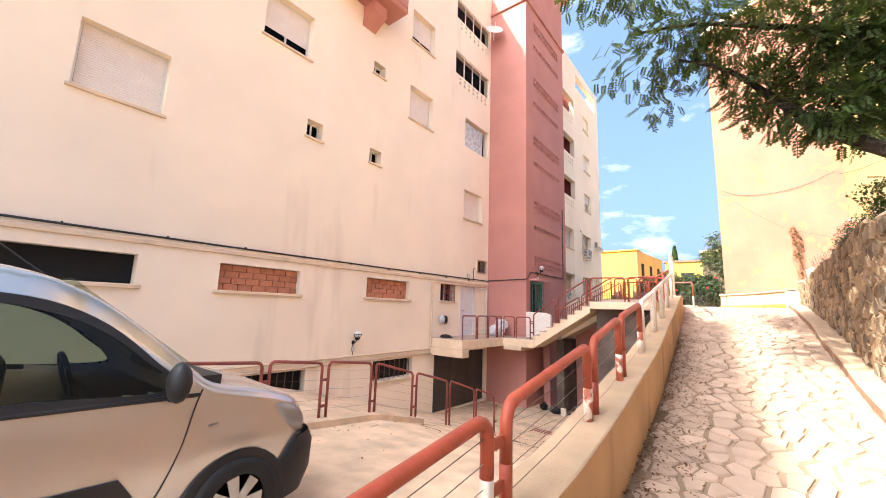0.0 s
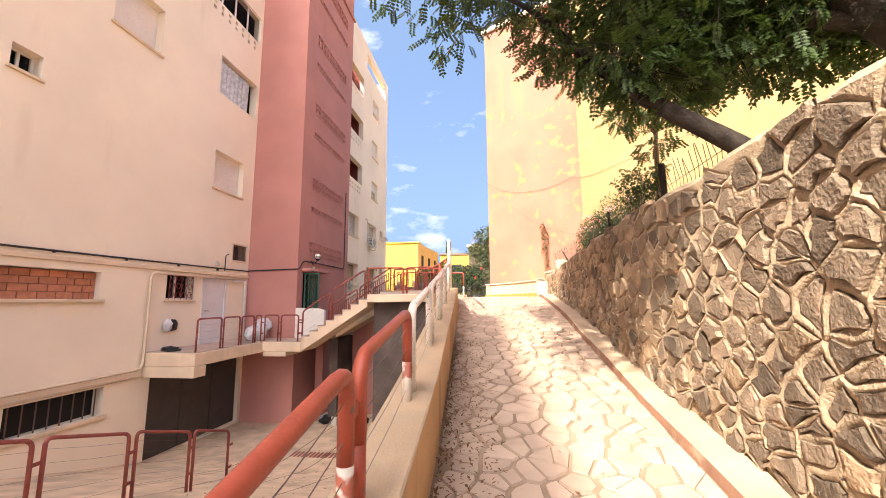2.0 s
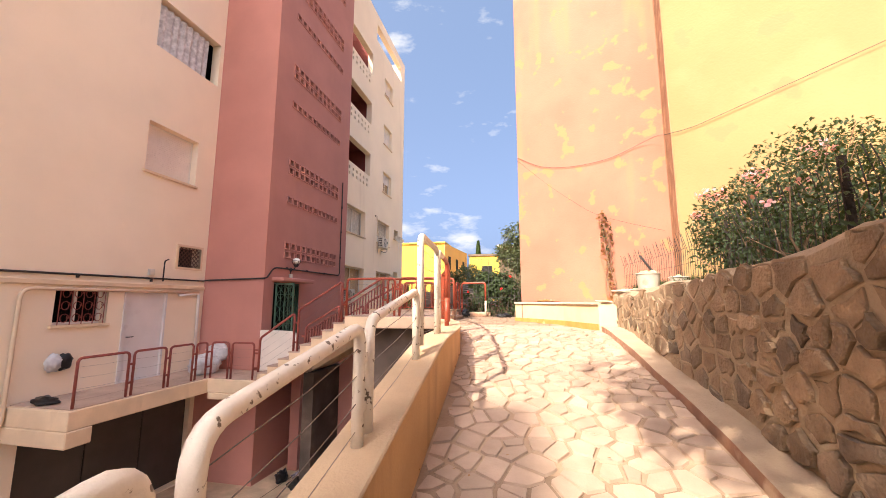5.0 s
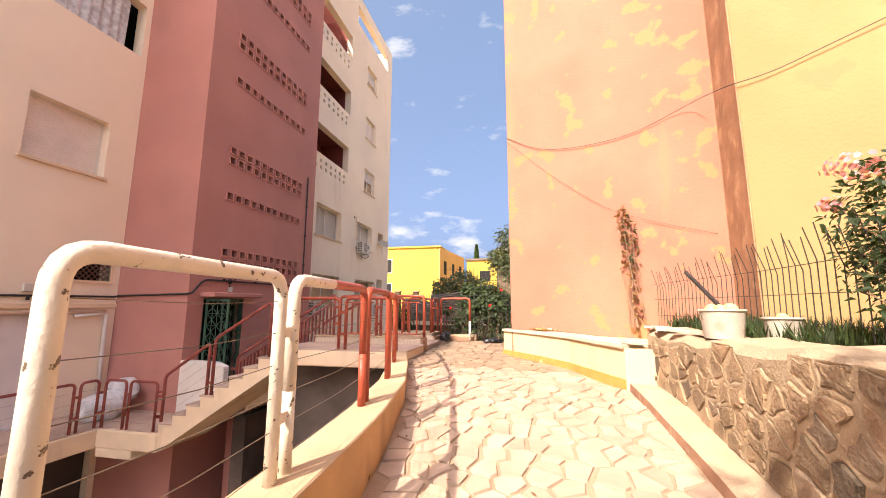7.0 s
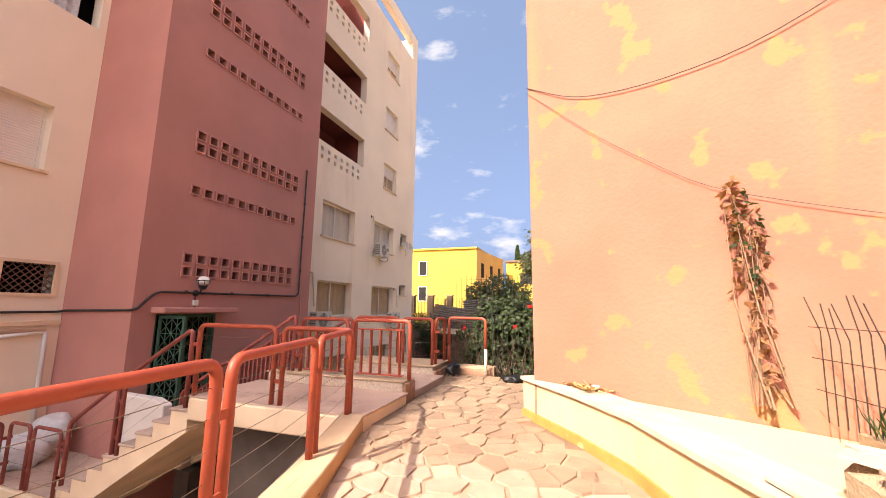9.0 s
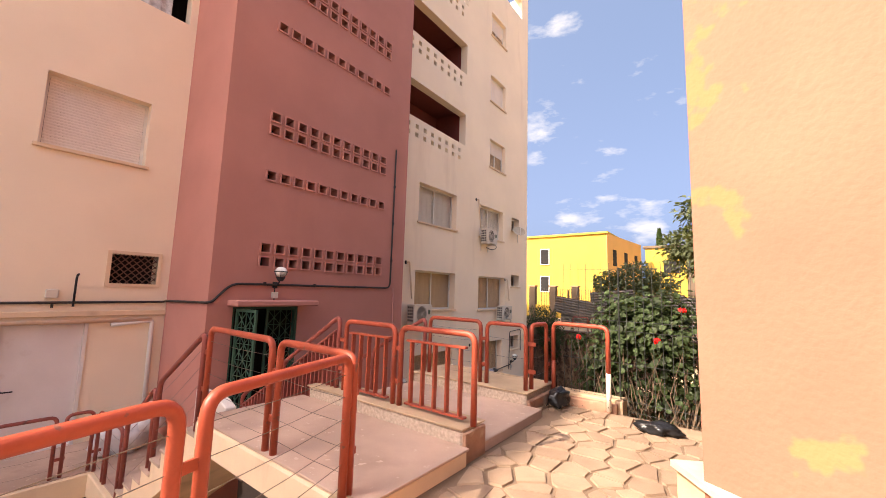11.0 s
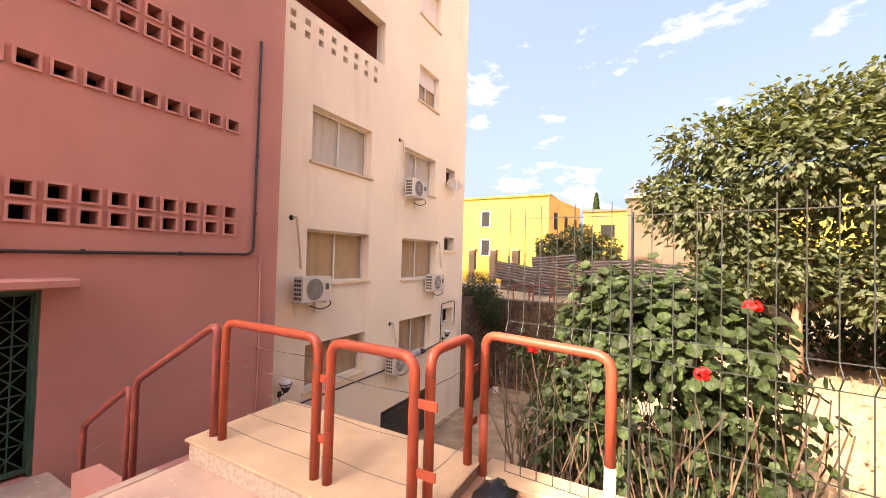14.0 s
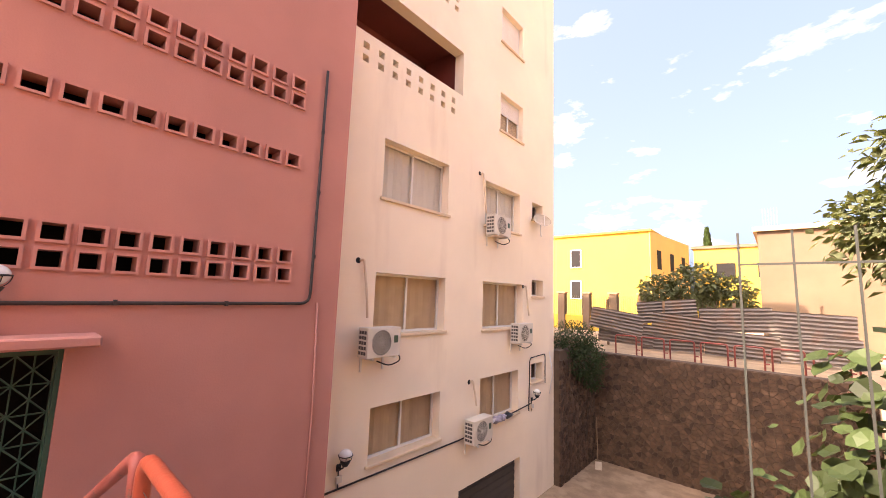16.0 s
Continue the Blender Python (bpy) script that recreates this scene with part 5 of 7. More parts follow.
    def within(y, z, poly):
        hit = False
        for (y0, z0), (y1, z1) in zip(poly, poly[1:] + poly[:1]):
            if (z0 > z) != (z1 > z) and y < y0 + (z - z0) * (y1 - y0) / (z1 - z0):
                hit = not hit
        return hit

    near = [f for f in bm.faces if -3.6 < f.calc_center_median().y < -0.95 and 1.0 < f.calc_center_median().z < 1.8]
    bmesh.ops.subdivide_edges(bm, edges=list({e for f in near for e in f.edges}), cuts=2, use_grid_fill=True)
    gone = [f for f in bm.faces if any(within(f.calc_center_median().y, f.calc_center_median().z, curve_in) for curve_in in (front_glass, rear_glass)) and abs(f.calc_center_median().x + 0.9) > 0.5]
    bmesh.ops.delete(bm, geom=gone, context="FACES")
    bmesh.ops.recalc_face_normals(bm, faces=bm.faces)
    part("body", bm, CARPAINT, c, smooth=True)

    def side(name, pts, mat, lift=0.012, label="", smooth_line=True):
        """A panel laid on the flank, from (y, z) outline points."""
        pts = curve(pts, 4, True) if smooth_line else pts
        bm = bmesh.new()
        lo = [bm.verts.new((body_x(y, z) + lift, y, z)) for y, z in pts]
        cy, cz = sum(p[0] for p in pts) / len(pts), sum(p[1] for p in pts) / len(pts)
        mid = [bm.verts.new((body_x(cy + (y - cy) * 0.5, cz + (z - cz) * 0.5) + lift, cy + (y - cy) * 0.5, cz + (z - cz) * 0.5)) for y, z in pts]
        cen = bm.verts.new((body_x(cy, cz) + lift, cy, cz))
        hi = [bm.verts.new((v.co.x - lift - 0.01, v.co.y, v.co.z)) for v in lo]
        n = len(lo)
        for i in range(n):
            j = (i + 1) % n
            bm.faces.new((lo[i], lo[j], mid[j], mid[i]))
            bm.faces.new((mid[i], mid[j], cen))
            bm.faces.new((lo[i], hi[i], hi[j], lo[j]))
        bmesh.ops.recalc_face_normals(bm, faces=bm.faces)
        return part(name, bm, mat, c, label)

    def opening(name, pts, label, far):
        """A pane with its black rubber surround, on either flank."""
        pts = curve(pts, 4, True)
        cy, cz = sum(p[0] for p in pts) / len(pts), sum(p[1] for p in pts) / len(pts)

        def at(y, z, k, lift):
            dy, dz = y - cy, z - cz
            d = math.hypot(dy, dz)
            y, z = cy + dy * (d + k) / d, cz + dz * (d + k) / d
            x = body_x(y, z) + lift
            return (-1.8 - x if far else x, y, z)

        ring, pane = bmesh.new(), bmesh.new()
        rows = [[ring.verts.new(at(y, z, k, l)) for y, z in pts] for k, l in ((0.03, -0.006), (0.026, 0.012), (-0.032, 0.012), (-0.036, -0.02))]
        n = len(pts)
        for a, b in zip(rows, rows[1:]):
            for i in range(n):
                ring.faces.new((a[i], a[(i + 1) % n], b[(i + 1) % n], b[i]))
        outer, inner = ([pane.verts.new(at(y, z, k, 0.004)) for y, z in pts] for k in (-0.03, -0.2))
        for i in range(n):
            pane.faces.new((outer[i], outer[(i + 1) % n], inner[(i + 1) % n], inner[i]))
        pane.faces.new(inner)
        for b in (ring, pane):
            bmesh.ops.recalc_face_normals(b, faces=b.faces)
        w = part(name, pane, CARGLASS, c, label)
        part("window_seal", ring, DARKPLASTIC, w, "black window surround")

    for far in (False, True):
        opening("side_window", front_glass, "tinted front side window", far)
        opening("side_window", rear_glass, "tinted rear side window", far)
    part("dashboard", rounded(boxes((-1.68, -0.12, -1.45, -1.08, 0.8, 1.08)), 0.05, 2), DARKPLASTIC, c, "black dashboard")
    side("belt_trim", [(-1.0, 1.075), (-1.0, 1.1), (-3.4, 1.115), (-3.4, 1.09)], DARKPLASTIC, 0.016, "black belt trim", False)
    side("rub_strip", [(-1.3, 0.55), (-1.38, 0.66), (-2.75, 0.66), (-2.75, 0.53), (-1.36, 0.53)], DARKPLASTIC, 0.02, "black side rubbing strip", False)
    side("sill", [(-1.2, 0.3), (-1.2, 0.36), (-3.0, 0.36), (-3.0, 0.3)], DARKPLASTIC, 0.012, "", False)
    bm = bmesh.new()
    seam = curve([(-0.98, 1.12), (-1.02, 1.0), (-1.08, 0.75), (-1.18, 0.5), (-1.3, 0.34)], 5)
    tube(bm, [(body_x(y, z) + 0.004, y, z) for y, z in seam], 0.0055, 5)
    part("door_seam", bm, DARKPLASTIC, c)
    side("indicator", [(-0.86, 0.87), (-0.86, 0.885), (-0.92, 0.885), (-0.92, 0.87)], LIGHTGLASS, 0.012, "", False)
    # black discs painted as the shade in the wheel arch gaps, wheels
    for y in (-0.68, -3.4):
        for x, s in ((-0.07, 1), (-1.73, -1)):
            arch = bmesh.new()
            for k in range(14):
                a0, a1 = math.pi * (k - 1) / 12, math.pi * k / 12
                pts = [(y + 0.37 * math.cos(a0), 0.31 + 0.37 * math.sin(a0)), (y + 0.37 * math.cos(a1), 0.31 + 0.37 * math.sin(a1)), (y, 0.31)]
                arch.faces.new([arch.verts.new((0.03 if s > 0 else -1.83, p[0], p[1])) for p in pts])
            part("wheel_arch", arch, DARKPLASTIC, c, "black disc painted as the shaded gap round the wheel")
            w = new("wheel")
            w.parent, w.matrix_basis = c, Matrix.Translation((x + 0.0, y, 0.31))
            bm = bmesh.new()
            prof = [(0.2, 0.11), (0.27, 0.115), (0.3, 0.1), (0.31, 0.06), (0.31, -0.06), (0.3, -0.1), (0.2, -0.11)]
            n = 28
            vs = [[bm.verts.new((px + 0.02 * s, r * math.cos(2 * math.pi * k / n), r * math.sin(2 * math.pi * k / n))) for r, px in prof] for k in range(n)]
            for k in range(n):
                a, b = vs[k], vs[(k + 1) % n]
                for j in range(len(prof) - 1):
                    bm.faces.new((a[j], a[j + 1], b[j + 1], b[j]))
            part("tyre", bm, RUBBER, w, smooth=True)
            bm = bmesh.new()
            for k in range(7):
                a0 = 2 * math.pi * k / 7
                prism(bm, [(0.05 * math.cos(a0 - 0.6), 0.05 * math.sin(a0 - 0.6)), (0.19 * math.cos(a0 - 0.22), 0.19 * math.sin(a0 - 0.22)), (0.19 * math.cos(a0 + 0.22), 0.19 * math.sin(a0 + 0.22)), (0.05 * math.cos(a0 + 0.6), 0.05 * math.sin(a0 + 0.6))], -0.02, 0.012,
                      Matrix(((0, 0, s, 0.1 * s), (1, 0, 0, 0), (0, 1, 0, 0), (0, 0, 0, 1))))
            part("rim", bm, ALLOY, w, "silver wheel cover")
            bm = bmesh.new()
            bmesh.ops.create_cone(bm, cap_ends=True, segments=24, radius1=0.205, radius2=0.2, depth=0.06, matrix=Matrix.Translation((0.07 * s, 0, 0)) @ Matrix.Rotation(math.pi / 2, 4, "Y"))
            part("hub", bm, GREYDOOR, w)
    # bumper, headlights, mirror, windscreen, wiper
    bm = bmesh.new()
    line = curve([(0.025, -0.4), (0.0, -0.2), (-0.1, -0.02), (-0.32, 0.07), (-0.9, 0.1), (-1.48, 0.07), (-1.7, -0.02), (-1.8, -0.2), (-1.825, -0.4)], 4)
    tops = [0.3 + 0.36 * min(1.0, (y + 0.42) / 0.25) for x, y in line]
    rows = [[bm.verts.new((-0.9 + (x + 0.9) * k, y * 1.0 + dy, z)) for (x, y), tz in zip(line, tops) for z in [0.2 + (tz - 0.2) * f]] for k, dy, f in ((0.95, -0.04, 0.0), (1.0, 0.0, 0.35), (1.0, 0.01, 0.8), (0.98, -0.03, 1.0))]
    for a, b in zip(rows, rows[1:]):
        for i in range(len(a) - 1):
            bm.faces.new((a[i], a[i + 1], b[i + 1], b[i]))
    part("bumper", bm, DARKPLASTIC, c, "black plastic front bumper", smooth=True)
    for s in (0, 1):
        bm = bmesh.new()
        out = curve([(-0.42, 0.93), (-0.24, 0.9), (-0.1, 0.78), (-0.06, 0.68), (-0.16, 0.68), (-0.3, 0.76)], 4, True)
        cy, cz = -0.22, 0.8

        def on(y, z, lift):
            x = body_x(y, z) + lift
            return (x, y + lift * 0.5, z) if not s else (-1.8 - x, y + lift * 0.5, z)

        rings = [[bm.verts.new(on(cy + (y - cy) * k, cz + (z - cz) * k, l)) for y, z in out] for k, l in ((1.0, 0.004), (0.85, 0.022), (0.4, 0.03))]
        for a, b in zip(rings, rings[1:]):
            for i in range(len(a)):
                bm.faces.new((a[i], a[(i + 1) % len(a)], b[(i + 1) % len(a)], b[i]))
        bm.faces.new(rings[-1])
        part("headlight", bm, LIGHTGLASS, c, "clear headlight", smooth=True)
    mir = new("mirror")
    mir.parent, mir.matrix_basis = c, Matrix.Translation((0.1, -1.17, 1.2))
    bm = bmesh.new()
    bmesh.ops.create_icosphere(bm, subdivisions=2, radius=1.0, matrix=Matrix.Diagonal((0.1, 0.07, 0.13, 1)))
    part("housing", bm, DARKPLASTIC, mir, "black mirror housing", smooth=True)
    part("arm", boxes((-0.12, -0.02, -0.03, 0.03, -0.12, -0.06)), DARKPLASTIC, mir)
    bm = bmesh.new()
    bm.faces.new([bm.verts.new(p) for p in ((-0.14, -1.0, 1.26), (-1.66, -1.0, 1.26), (-1.56, -1.72, 1.83), (-0.24, -1.72, 1.83))])
    part("windscreen", bm, CARGLASS, c, "raked windscreen")
    part("antenna", tube(bmesh.new(), [(-0.75, -1.72, 1.8), (-0.75, -2.02, 2.03)], 0.006, 5), DARKPLASTIC, c, "thin black roof antenna")
    part("wiper", tube(bmesh.new(), [(-0.3, -0.98, 1.22), (-0.9, -1.02, 1.27)], 0.012, 5), DARKPLASTIC, c)
    part("scuttle", boxes((-1.72, -0.08, -1.0, -0.84, 1.13, 1.2)), DARKPLASTIC, c, "black scuttle panel")
    for x in (-0.5, -1.3):
        bm = rounded(boxes((x - 0.25, x + 0.25, -2.05, -1.9, 0.7, 1.35)), 0.05, 2)
        s = part("seat", bm, DARKPLASTIC, c)
        part("headrest", rounded(boxes((x - 0.12, x + 0.12, -2.1, -1.98, 1.38, 1.58)), 0.04, 2), DARKPLASTIC, s)
    part("steering_wheel", tube(bmesh.new(), [(-1.3 + 0.19 * math.cos(a), -1.5 - 0.05 * math.sin(a), 1.1 + 0.17 * math.sin(a)) for a in [2 * math.pi * k / 20 for k in range(21)]], 0.018, 6), DARKPLASTIC, c)
    return c


car(pose(-2.98, 2.12, -0.34, -1.0, 0, 0))


# ---- air conditioners, lamps, dishes ----
def air_conditioner(y, z, label):
    a = thing("air_conditioner", label, "air conditioner", "air conditioners on the back facade", at=Matrix.Translation((BACK_X, y, z)))
    part("casing", rounded(boxes((0.08, 0.38, 0, 0.82, 0, 0.56)), 0.02, 2), PLASTIC, a)
    bm = bmesh.new()
    for r in (0.05, 0.1, 0.15, 0.2, 0.24):
        tube(bm, [(0.392, 0.33 + r * math.cos(t), 0.28 + r * math.sin(t)) for t in [2 * math.pi * k / 20 for k in range(21)]], 0.006, 4)
    for k in range(6):
        t = math.pi * k / 6
        tube(bm, [(0.395, 0.33 - 0.24 * math.cos(t), 0.28 - 0.24 * math.sin(t)), (0.395, 0.33 + 0.24 * math.cos(t), 0.28 + 0.24 * math.sin(t))], 0.004, 4)
    part("fan_grille", bm, PLASTIC, a)
    bm = bmesh.new()
    bmesh.ops.create_circle(bm, cap_ends=True, segments=24, radius=0.235, matrix=Matrix.Translation((0.384, 0.33, 0.28)) @ Matrix.Rotation(math.pi / 2, 4, "Y"))
    part("fan_recess", bm, GREYDOOR, a, "dark fan recess")
    for i in range(5):
        for k in range(3):
            part("side_slot", boxes((0.12 + 0.075 * k, 0.18 + 0.075 * k, -0.004, 0.002, 0.06 + 0.095 * i, 0.12 + 0.095 * i)), GREYDOOR, a)
    for yy in (0.12, 0.66):
        part("bracket", boxes((0.0, 0.4, yy, yy + 0.04, -0.04, -0.004), (0.0, 0.03, yy, yy + 0.04, -0.3, -0.04)), FRAME, a)
    part("badge", boxes((0.381, 0.386, 0.64, 0.74, 0.26, 0.4)), GREENDOOR, a)
    part("hose", tube(bmesh.new(), fillet([(0.2, 0.82, 0.1), (0.3, 0.95, -0.1), (0.2, 0.7, -0.22), (0.05, 0.5, -0.12)], 0.15), 0.014, 5), CABLE, a)
    return a


air_conditioner(21.2, 2.17, "white air conditioner unit below a sliding window, stained wall under it")
air_conditioner(26.65, 2.08, "white air conditioner unit beside a sliding window")
air_conditioner(24.55, -0.2, "white air conditioner unit on a window ledge with laundry")
air_conditioner(25.3, 5.1, "white air conditioner unit under an upper window")
for y, z, dz in ((21.25, 4.0, 1.1), (27.6, 3.75, 0.9), (25.15, 6.8, 1.1), (24.9, 1.2, 0.6)):
    run("cooling_hose", [(BACK_X - 0.02, y - 0.06, z), (BACK_X + 0.06, y, z + 0.03), (BACK_X + 0.07, y + 0.1, z - dz * 0.6), (BACK_X + 0.1, y + 0.12, z - dz)], 0.025, PIPE, "taped cooling hose looping down the wall", "hose", 0.1)
    # Flat near-black disc painted as the shade inside the pipe hole.
    bm = bmesh.new()
    bmesh.ops.create_circle(bm, cap_ends=True, segments=12, radius=0.06, matrix=Matrix.Translation((BACK_X + 0.004, y - 0.1, z)) @ Matrix.Rotation(math.pi / 2, 4, "Y"))
    tagged(part("wall_hole", bm, DARK), "dark drilled pipe hole in a cream wall", "hole")
run("cable", [(BACK_X + 0.02, 20.4, -0.1), (BACK_X + 0.02, 24.5, -0.12), (BACK_X + 0.02, 28, 0.1)], 0.018, CABLE, "dark cable sagging along the back facade", "cable")
run("cable", [(BACK_X + 0.02, 27.9, -0.1), (BACK_X + 0.02, 27.95, 1.5), (BACK_X + 0.02, 29.0, 1.55), (BACK_X + 0.02, 29.0, 0.6)], 0.016, CABLE, "dark cable round a small window", "cable")
run("cable", [(BACK_X + 0.03, 29.3, 1.6), (BACK_X + 0.12, 29.35, 0.9), (BACK_X + 0.03, 29.32, 0.2)], 0.014, WHITEPIPE, "loose white cable at the corner", "cable")


def wall_lamp(x, y, z, label, globe=0.11):
    a = thing("wall_lamp", label, "lamp", at=Matrix.Translation((x, y, z)))
    bm = bmesh.new()
    bmesh.ops.create_uvsphere(bm, u_segments=20, v_segments=12, radius=globe * 0.9, matrix=Matrix.Translation((0.2, 0, 0.02)) @ Matrix.Diagonal((1, 1, 0.85, 1)))
    g = part("globe", bm, LAMPGLASS, a, "frosted white globe", smooth=True)
    part("band", tube(bmesh.new(), [(0.2 + globe * 0.95 * math.cos(t), globe * 0.95 * math.sin(t), 0.02) for t in [2 * math.pi * k / 20 for k in range(21)]], 0.009, 5), DARKPLASTIC, g)
    for k in range(6):
        t = math.pi * (k + 0.5) / 3
        part("cage_bar", tube(bmesh.new(), [(0.2 + globe * 0.95 * math.cos(t) * math.cos(e), globe * 0.95 * math.sin(t) * math.cos(e), 0.02 - globe * 0.95 * math.sin(e)) for e in [0.22 * q for q in range(7)]], 0.006, 4), DARKPLASTIC, g)
    bm = bmesh.new()
    bmesh.ops.create_cone(bm, cap_ends=True, segments=16, radius1=globe * 0.35, radius2=globe * 0.7, depth=globe * 0.6, matrix=Matrix.Translation((0.2, 0, -globe * 0.95)))
    part("cup", bm, DARKPLASTIC, a, "dark lamp cup")
    part("arm", tube(bmesh.new(), fillet([(0.0, 0, -0.24), (0.12, 0, -0.24), (0.2, 0, -0.12)], 0.06), 0.016, 6), DARKPLASTIC, a)
    part("backplate", rounded(boxes((0.0, 0.03, -0.05, 0.05, -0.3, -0.18)), 0.008), DARKPLASTIC, a)
    part("junction_box", rounded(boxes((0.0, 0.06, -0.06, 0.06, -0.5, -0.38)), 0.01), PLASTIC, a)
    part("cable", tube(bmesh.new(), [(0.01, 0, -0.24), (0.02, 0, -0.6)], 0.012, 5), CABLE, a)


wall_lamp(TOWER_X, 16.62, 3.4, "globe wall lamp above the entrance canopy", 0.13)
wall_lamp(MAIN_X, 7.68, 0.55, "globe wall lamp low on the cream facade", 0.13)
wall_lamp(BACK_X, 21.0, 0.5, "globe wall lamp on the back facade", 0.13)
wall_lamp(BACK_X, 28.1, 0.45, "globe wall lamp beside a small window", 0.12)


def dish(m, label, r=0.4, mat=PLASTIC):
    a = thing("satellite_dish", label, "satellite dish", at=m)
    bm = bmesh.new()
    n, rings = 24, 5
    vs = [[bm.verts.new((r * k / rings * math.cos(2 * math.pi * i / n), r * k / rings * math.sin(2 * math.pi * i / n), 0.12 * (k / rings) ** 2)) for i in range(n)] for k in range(1, rings + 1)]
    cvert = bm.verts.new((0, 0, 0))
    for i in range(n):
        bm.faces.new((cvert, vs[0][i], vs[0][(i + 1) % n]))
        for k in range(rings - 1):
            bm.faces.new((vs[k][i], vs[k + 1][i], vs[k + 1][(i + 1) % n], vs[k][(i + 1) % n]))
    part("reflector", bm, mat, a, smooth=True)
    part("arm", tube(bmesh.new(), [(0, -r, 0.1), (0, 0, r * 1.1)], 0.012, 5), FRAME, a)
    part("mount", tube(bmesh.new(), fillet([(0, 0, 0), (0, -0.1, -0.2), (0, -0.35, -0.3)], 0.1), 0.02, 6), FRAME, a)


dish(pose(-9.0, 15.0, 15.4, 60, 0, 40), "white satellite dish by the upper balcony", 0.42)
dish(pose(BACK_X + 0.27, 28.2, 5.9, 50, 0, 50), "grey satellite dish below a small window", 0.3, SLAB)


# ---- crazy paving ----
def floor_cells(region, step, seed):
    return voronoi(jittered(region, step, random.Random(seed), 0.49), region)


def paving_piece(bm, poly, c, z, tilt, h=0.012):
    rim = [bm.verts.new((x, y, z(y) - 0.014)) for x, y in poly]
    top = [bm.verts.new((c[0] + (x - c[0]) * 0.965, c[1] + (y - c[1]) * 0.965, z(y) + h * 0.3 + tilt[0] * (x - c[0]) + tilt[1] * (y - c[1]))) for x, y in poly]
    n = len(poly)
    bm.faces.new(top)
    for i in range(n):
        bm.faces.new((rim[i], rim[(i + 1) % n], top[(i + 1) % n], top[i]))


rng = random.Random(21)
rest, court = bmesh.new(), bmesh.new()
count = 0
plaza = bpy.data.objects["floor_plaza"]
ramp_floor = bpy.data.objects["floor_ramp"]
for region, step, seed in (((-1.5, 0.86, -4.0, 12.95), 0.168, 3), ((-2.16, 1.2, 12.95, 17.7), 0.23, 5)):
    for c, poly in floor_cells(region, step, seed):
        if c[0] < para_x(min(c[1], 14.5)) + 0.03 or (13 < c[1] < 15.4 and c[0] > 0.72 - (c[1] - 13) * 0.56):
            continue
        poly = [(max(x, para_x(min(y, 14.5)) + 0.02), y) for x, y in shrink(poly, c, rng.uniform(0.011, 0.026))]
        tilt = (rng.uniform(-0.01, 0.01), rng.uniform(-0.01, 0.01))
        if (2.6 < c[1] < 9.2 or 12.95 < c[1] < 15) and count < 300:
            bm = bmesh.new()
            paving_piece(bm, poly, c, ramp_z, tilt)
            part("paving_stone", bm, PAVING if c[1] < 13.8 else COURT, ramp_floor if c[1] < 14.5 else plaza)
            count += 1
        else:
            paving_piece(rest if c[1] < 13.8 else court, poly, c, ramp_z, tilt)
tagged(part("paving_rest", rest, PAVING_I), "remaining irregular paving stones of the ramp", "paving", kind="stuff")
tagged(part("court_paving_rest", court, COURT_I), "sandy irregular paving stones of the forecourt", "paving", kind="stuff")


# ---- stones of the rubble walls ----
def rubble_stone(bm, poly, c, to_world, depth, rng):
    n = len(poly)
    if n < 3:
        return
    rim = [bm.verts.new(to_world(u, v, -0.02)) for u, v in poly]
    mid = [bm.verts.new(to_world(c[0] + (u - c[0]) * 0.97, c[1] + (v - c[1]) * 0.97, depth * rng.uniform(0.45, 0.85))) for u, v in poly]
    top = [bm.verts.new(to_world(c[0] + (u - c[0]) * 0.88, c[1] + (v - c[1]) * 0.88, depth * rng.uniform(0.88, 1.12))) for u, v in poly]
    for i in range(n):
        j = (i + 1) % n
        bm.faces.new((rim[i], rim[j], mid[j], mid[i]))
        bm.faces.new((mid[i], mid[j], top[j], top[i]))
    bm.faces.new(top)


def subdivide(poly, rng, amount=0.012):
    out = []
    for a, b in zip(poly, poly[1:] + poly[:1]):
        out.append(a)
        if math.hypot(b[0] - a[0], b[1] - a[1]) > 0.09:
            out.append(((a[0] + b[0]) / 2 + rng.uniform(-amount, amount), (a[1] + b[1]) / 2 + rng.uniform(-amount, amount)))
    return out


def wobble(u, v, k):
    """A number from -1 to 1 that belongs to a place, alike for the cells that share it."""
    n = math.sin(round(u, 3) * 127.1 + round(v, 3) * 311.7 + k * 74.7) * 43758.5453
    return 2 * (n - math.floor(n)) - 1


def cell_rim(poly, amount=0.022):
    out = []
    for a, b in zip(poly, poly[1:] + poly[:1]):
        out.append(a)
        if math.hypot(b[0] - a[0], b[1] - a[1]) > 0.06:
            u, v = (a[0] + b[0]) / 2, (a[1] + b[1]) / 2
            out.append((u + amount * wobble(u, v, 1), v + amount * wobble(u, v, 2)))
    return out


rng = random.Random(33)
rest, upper, pointing = bmesh.new(), bmesh.new(), bmesh.new()
count = 0
pts, level = [], -0.2
while level < 2.65:
    h = rng.uniform(0.1, 0.2)
    y = -5.8 + rng.uniform(0, 0.2)
    while y < 12.9:
        w = rng.uniform(0.12, 0.36) * (0.75 + 1.6 * h)
        pts.append((y + w / 2, level + h / 2 + rng.uniform(-0.035, 0.035)))
        if w > 0.25 and rng.random() < 0.25:
            pts.append((y + w / 2 + rng.uniform(-0.05, 0.05), level + h * 0.95))
        y += w
    level += h



def to_world(u, v, w):
    return (1.1 + 0.02 * math.sin(u * 1.7) - w, u, v)


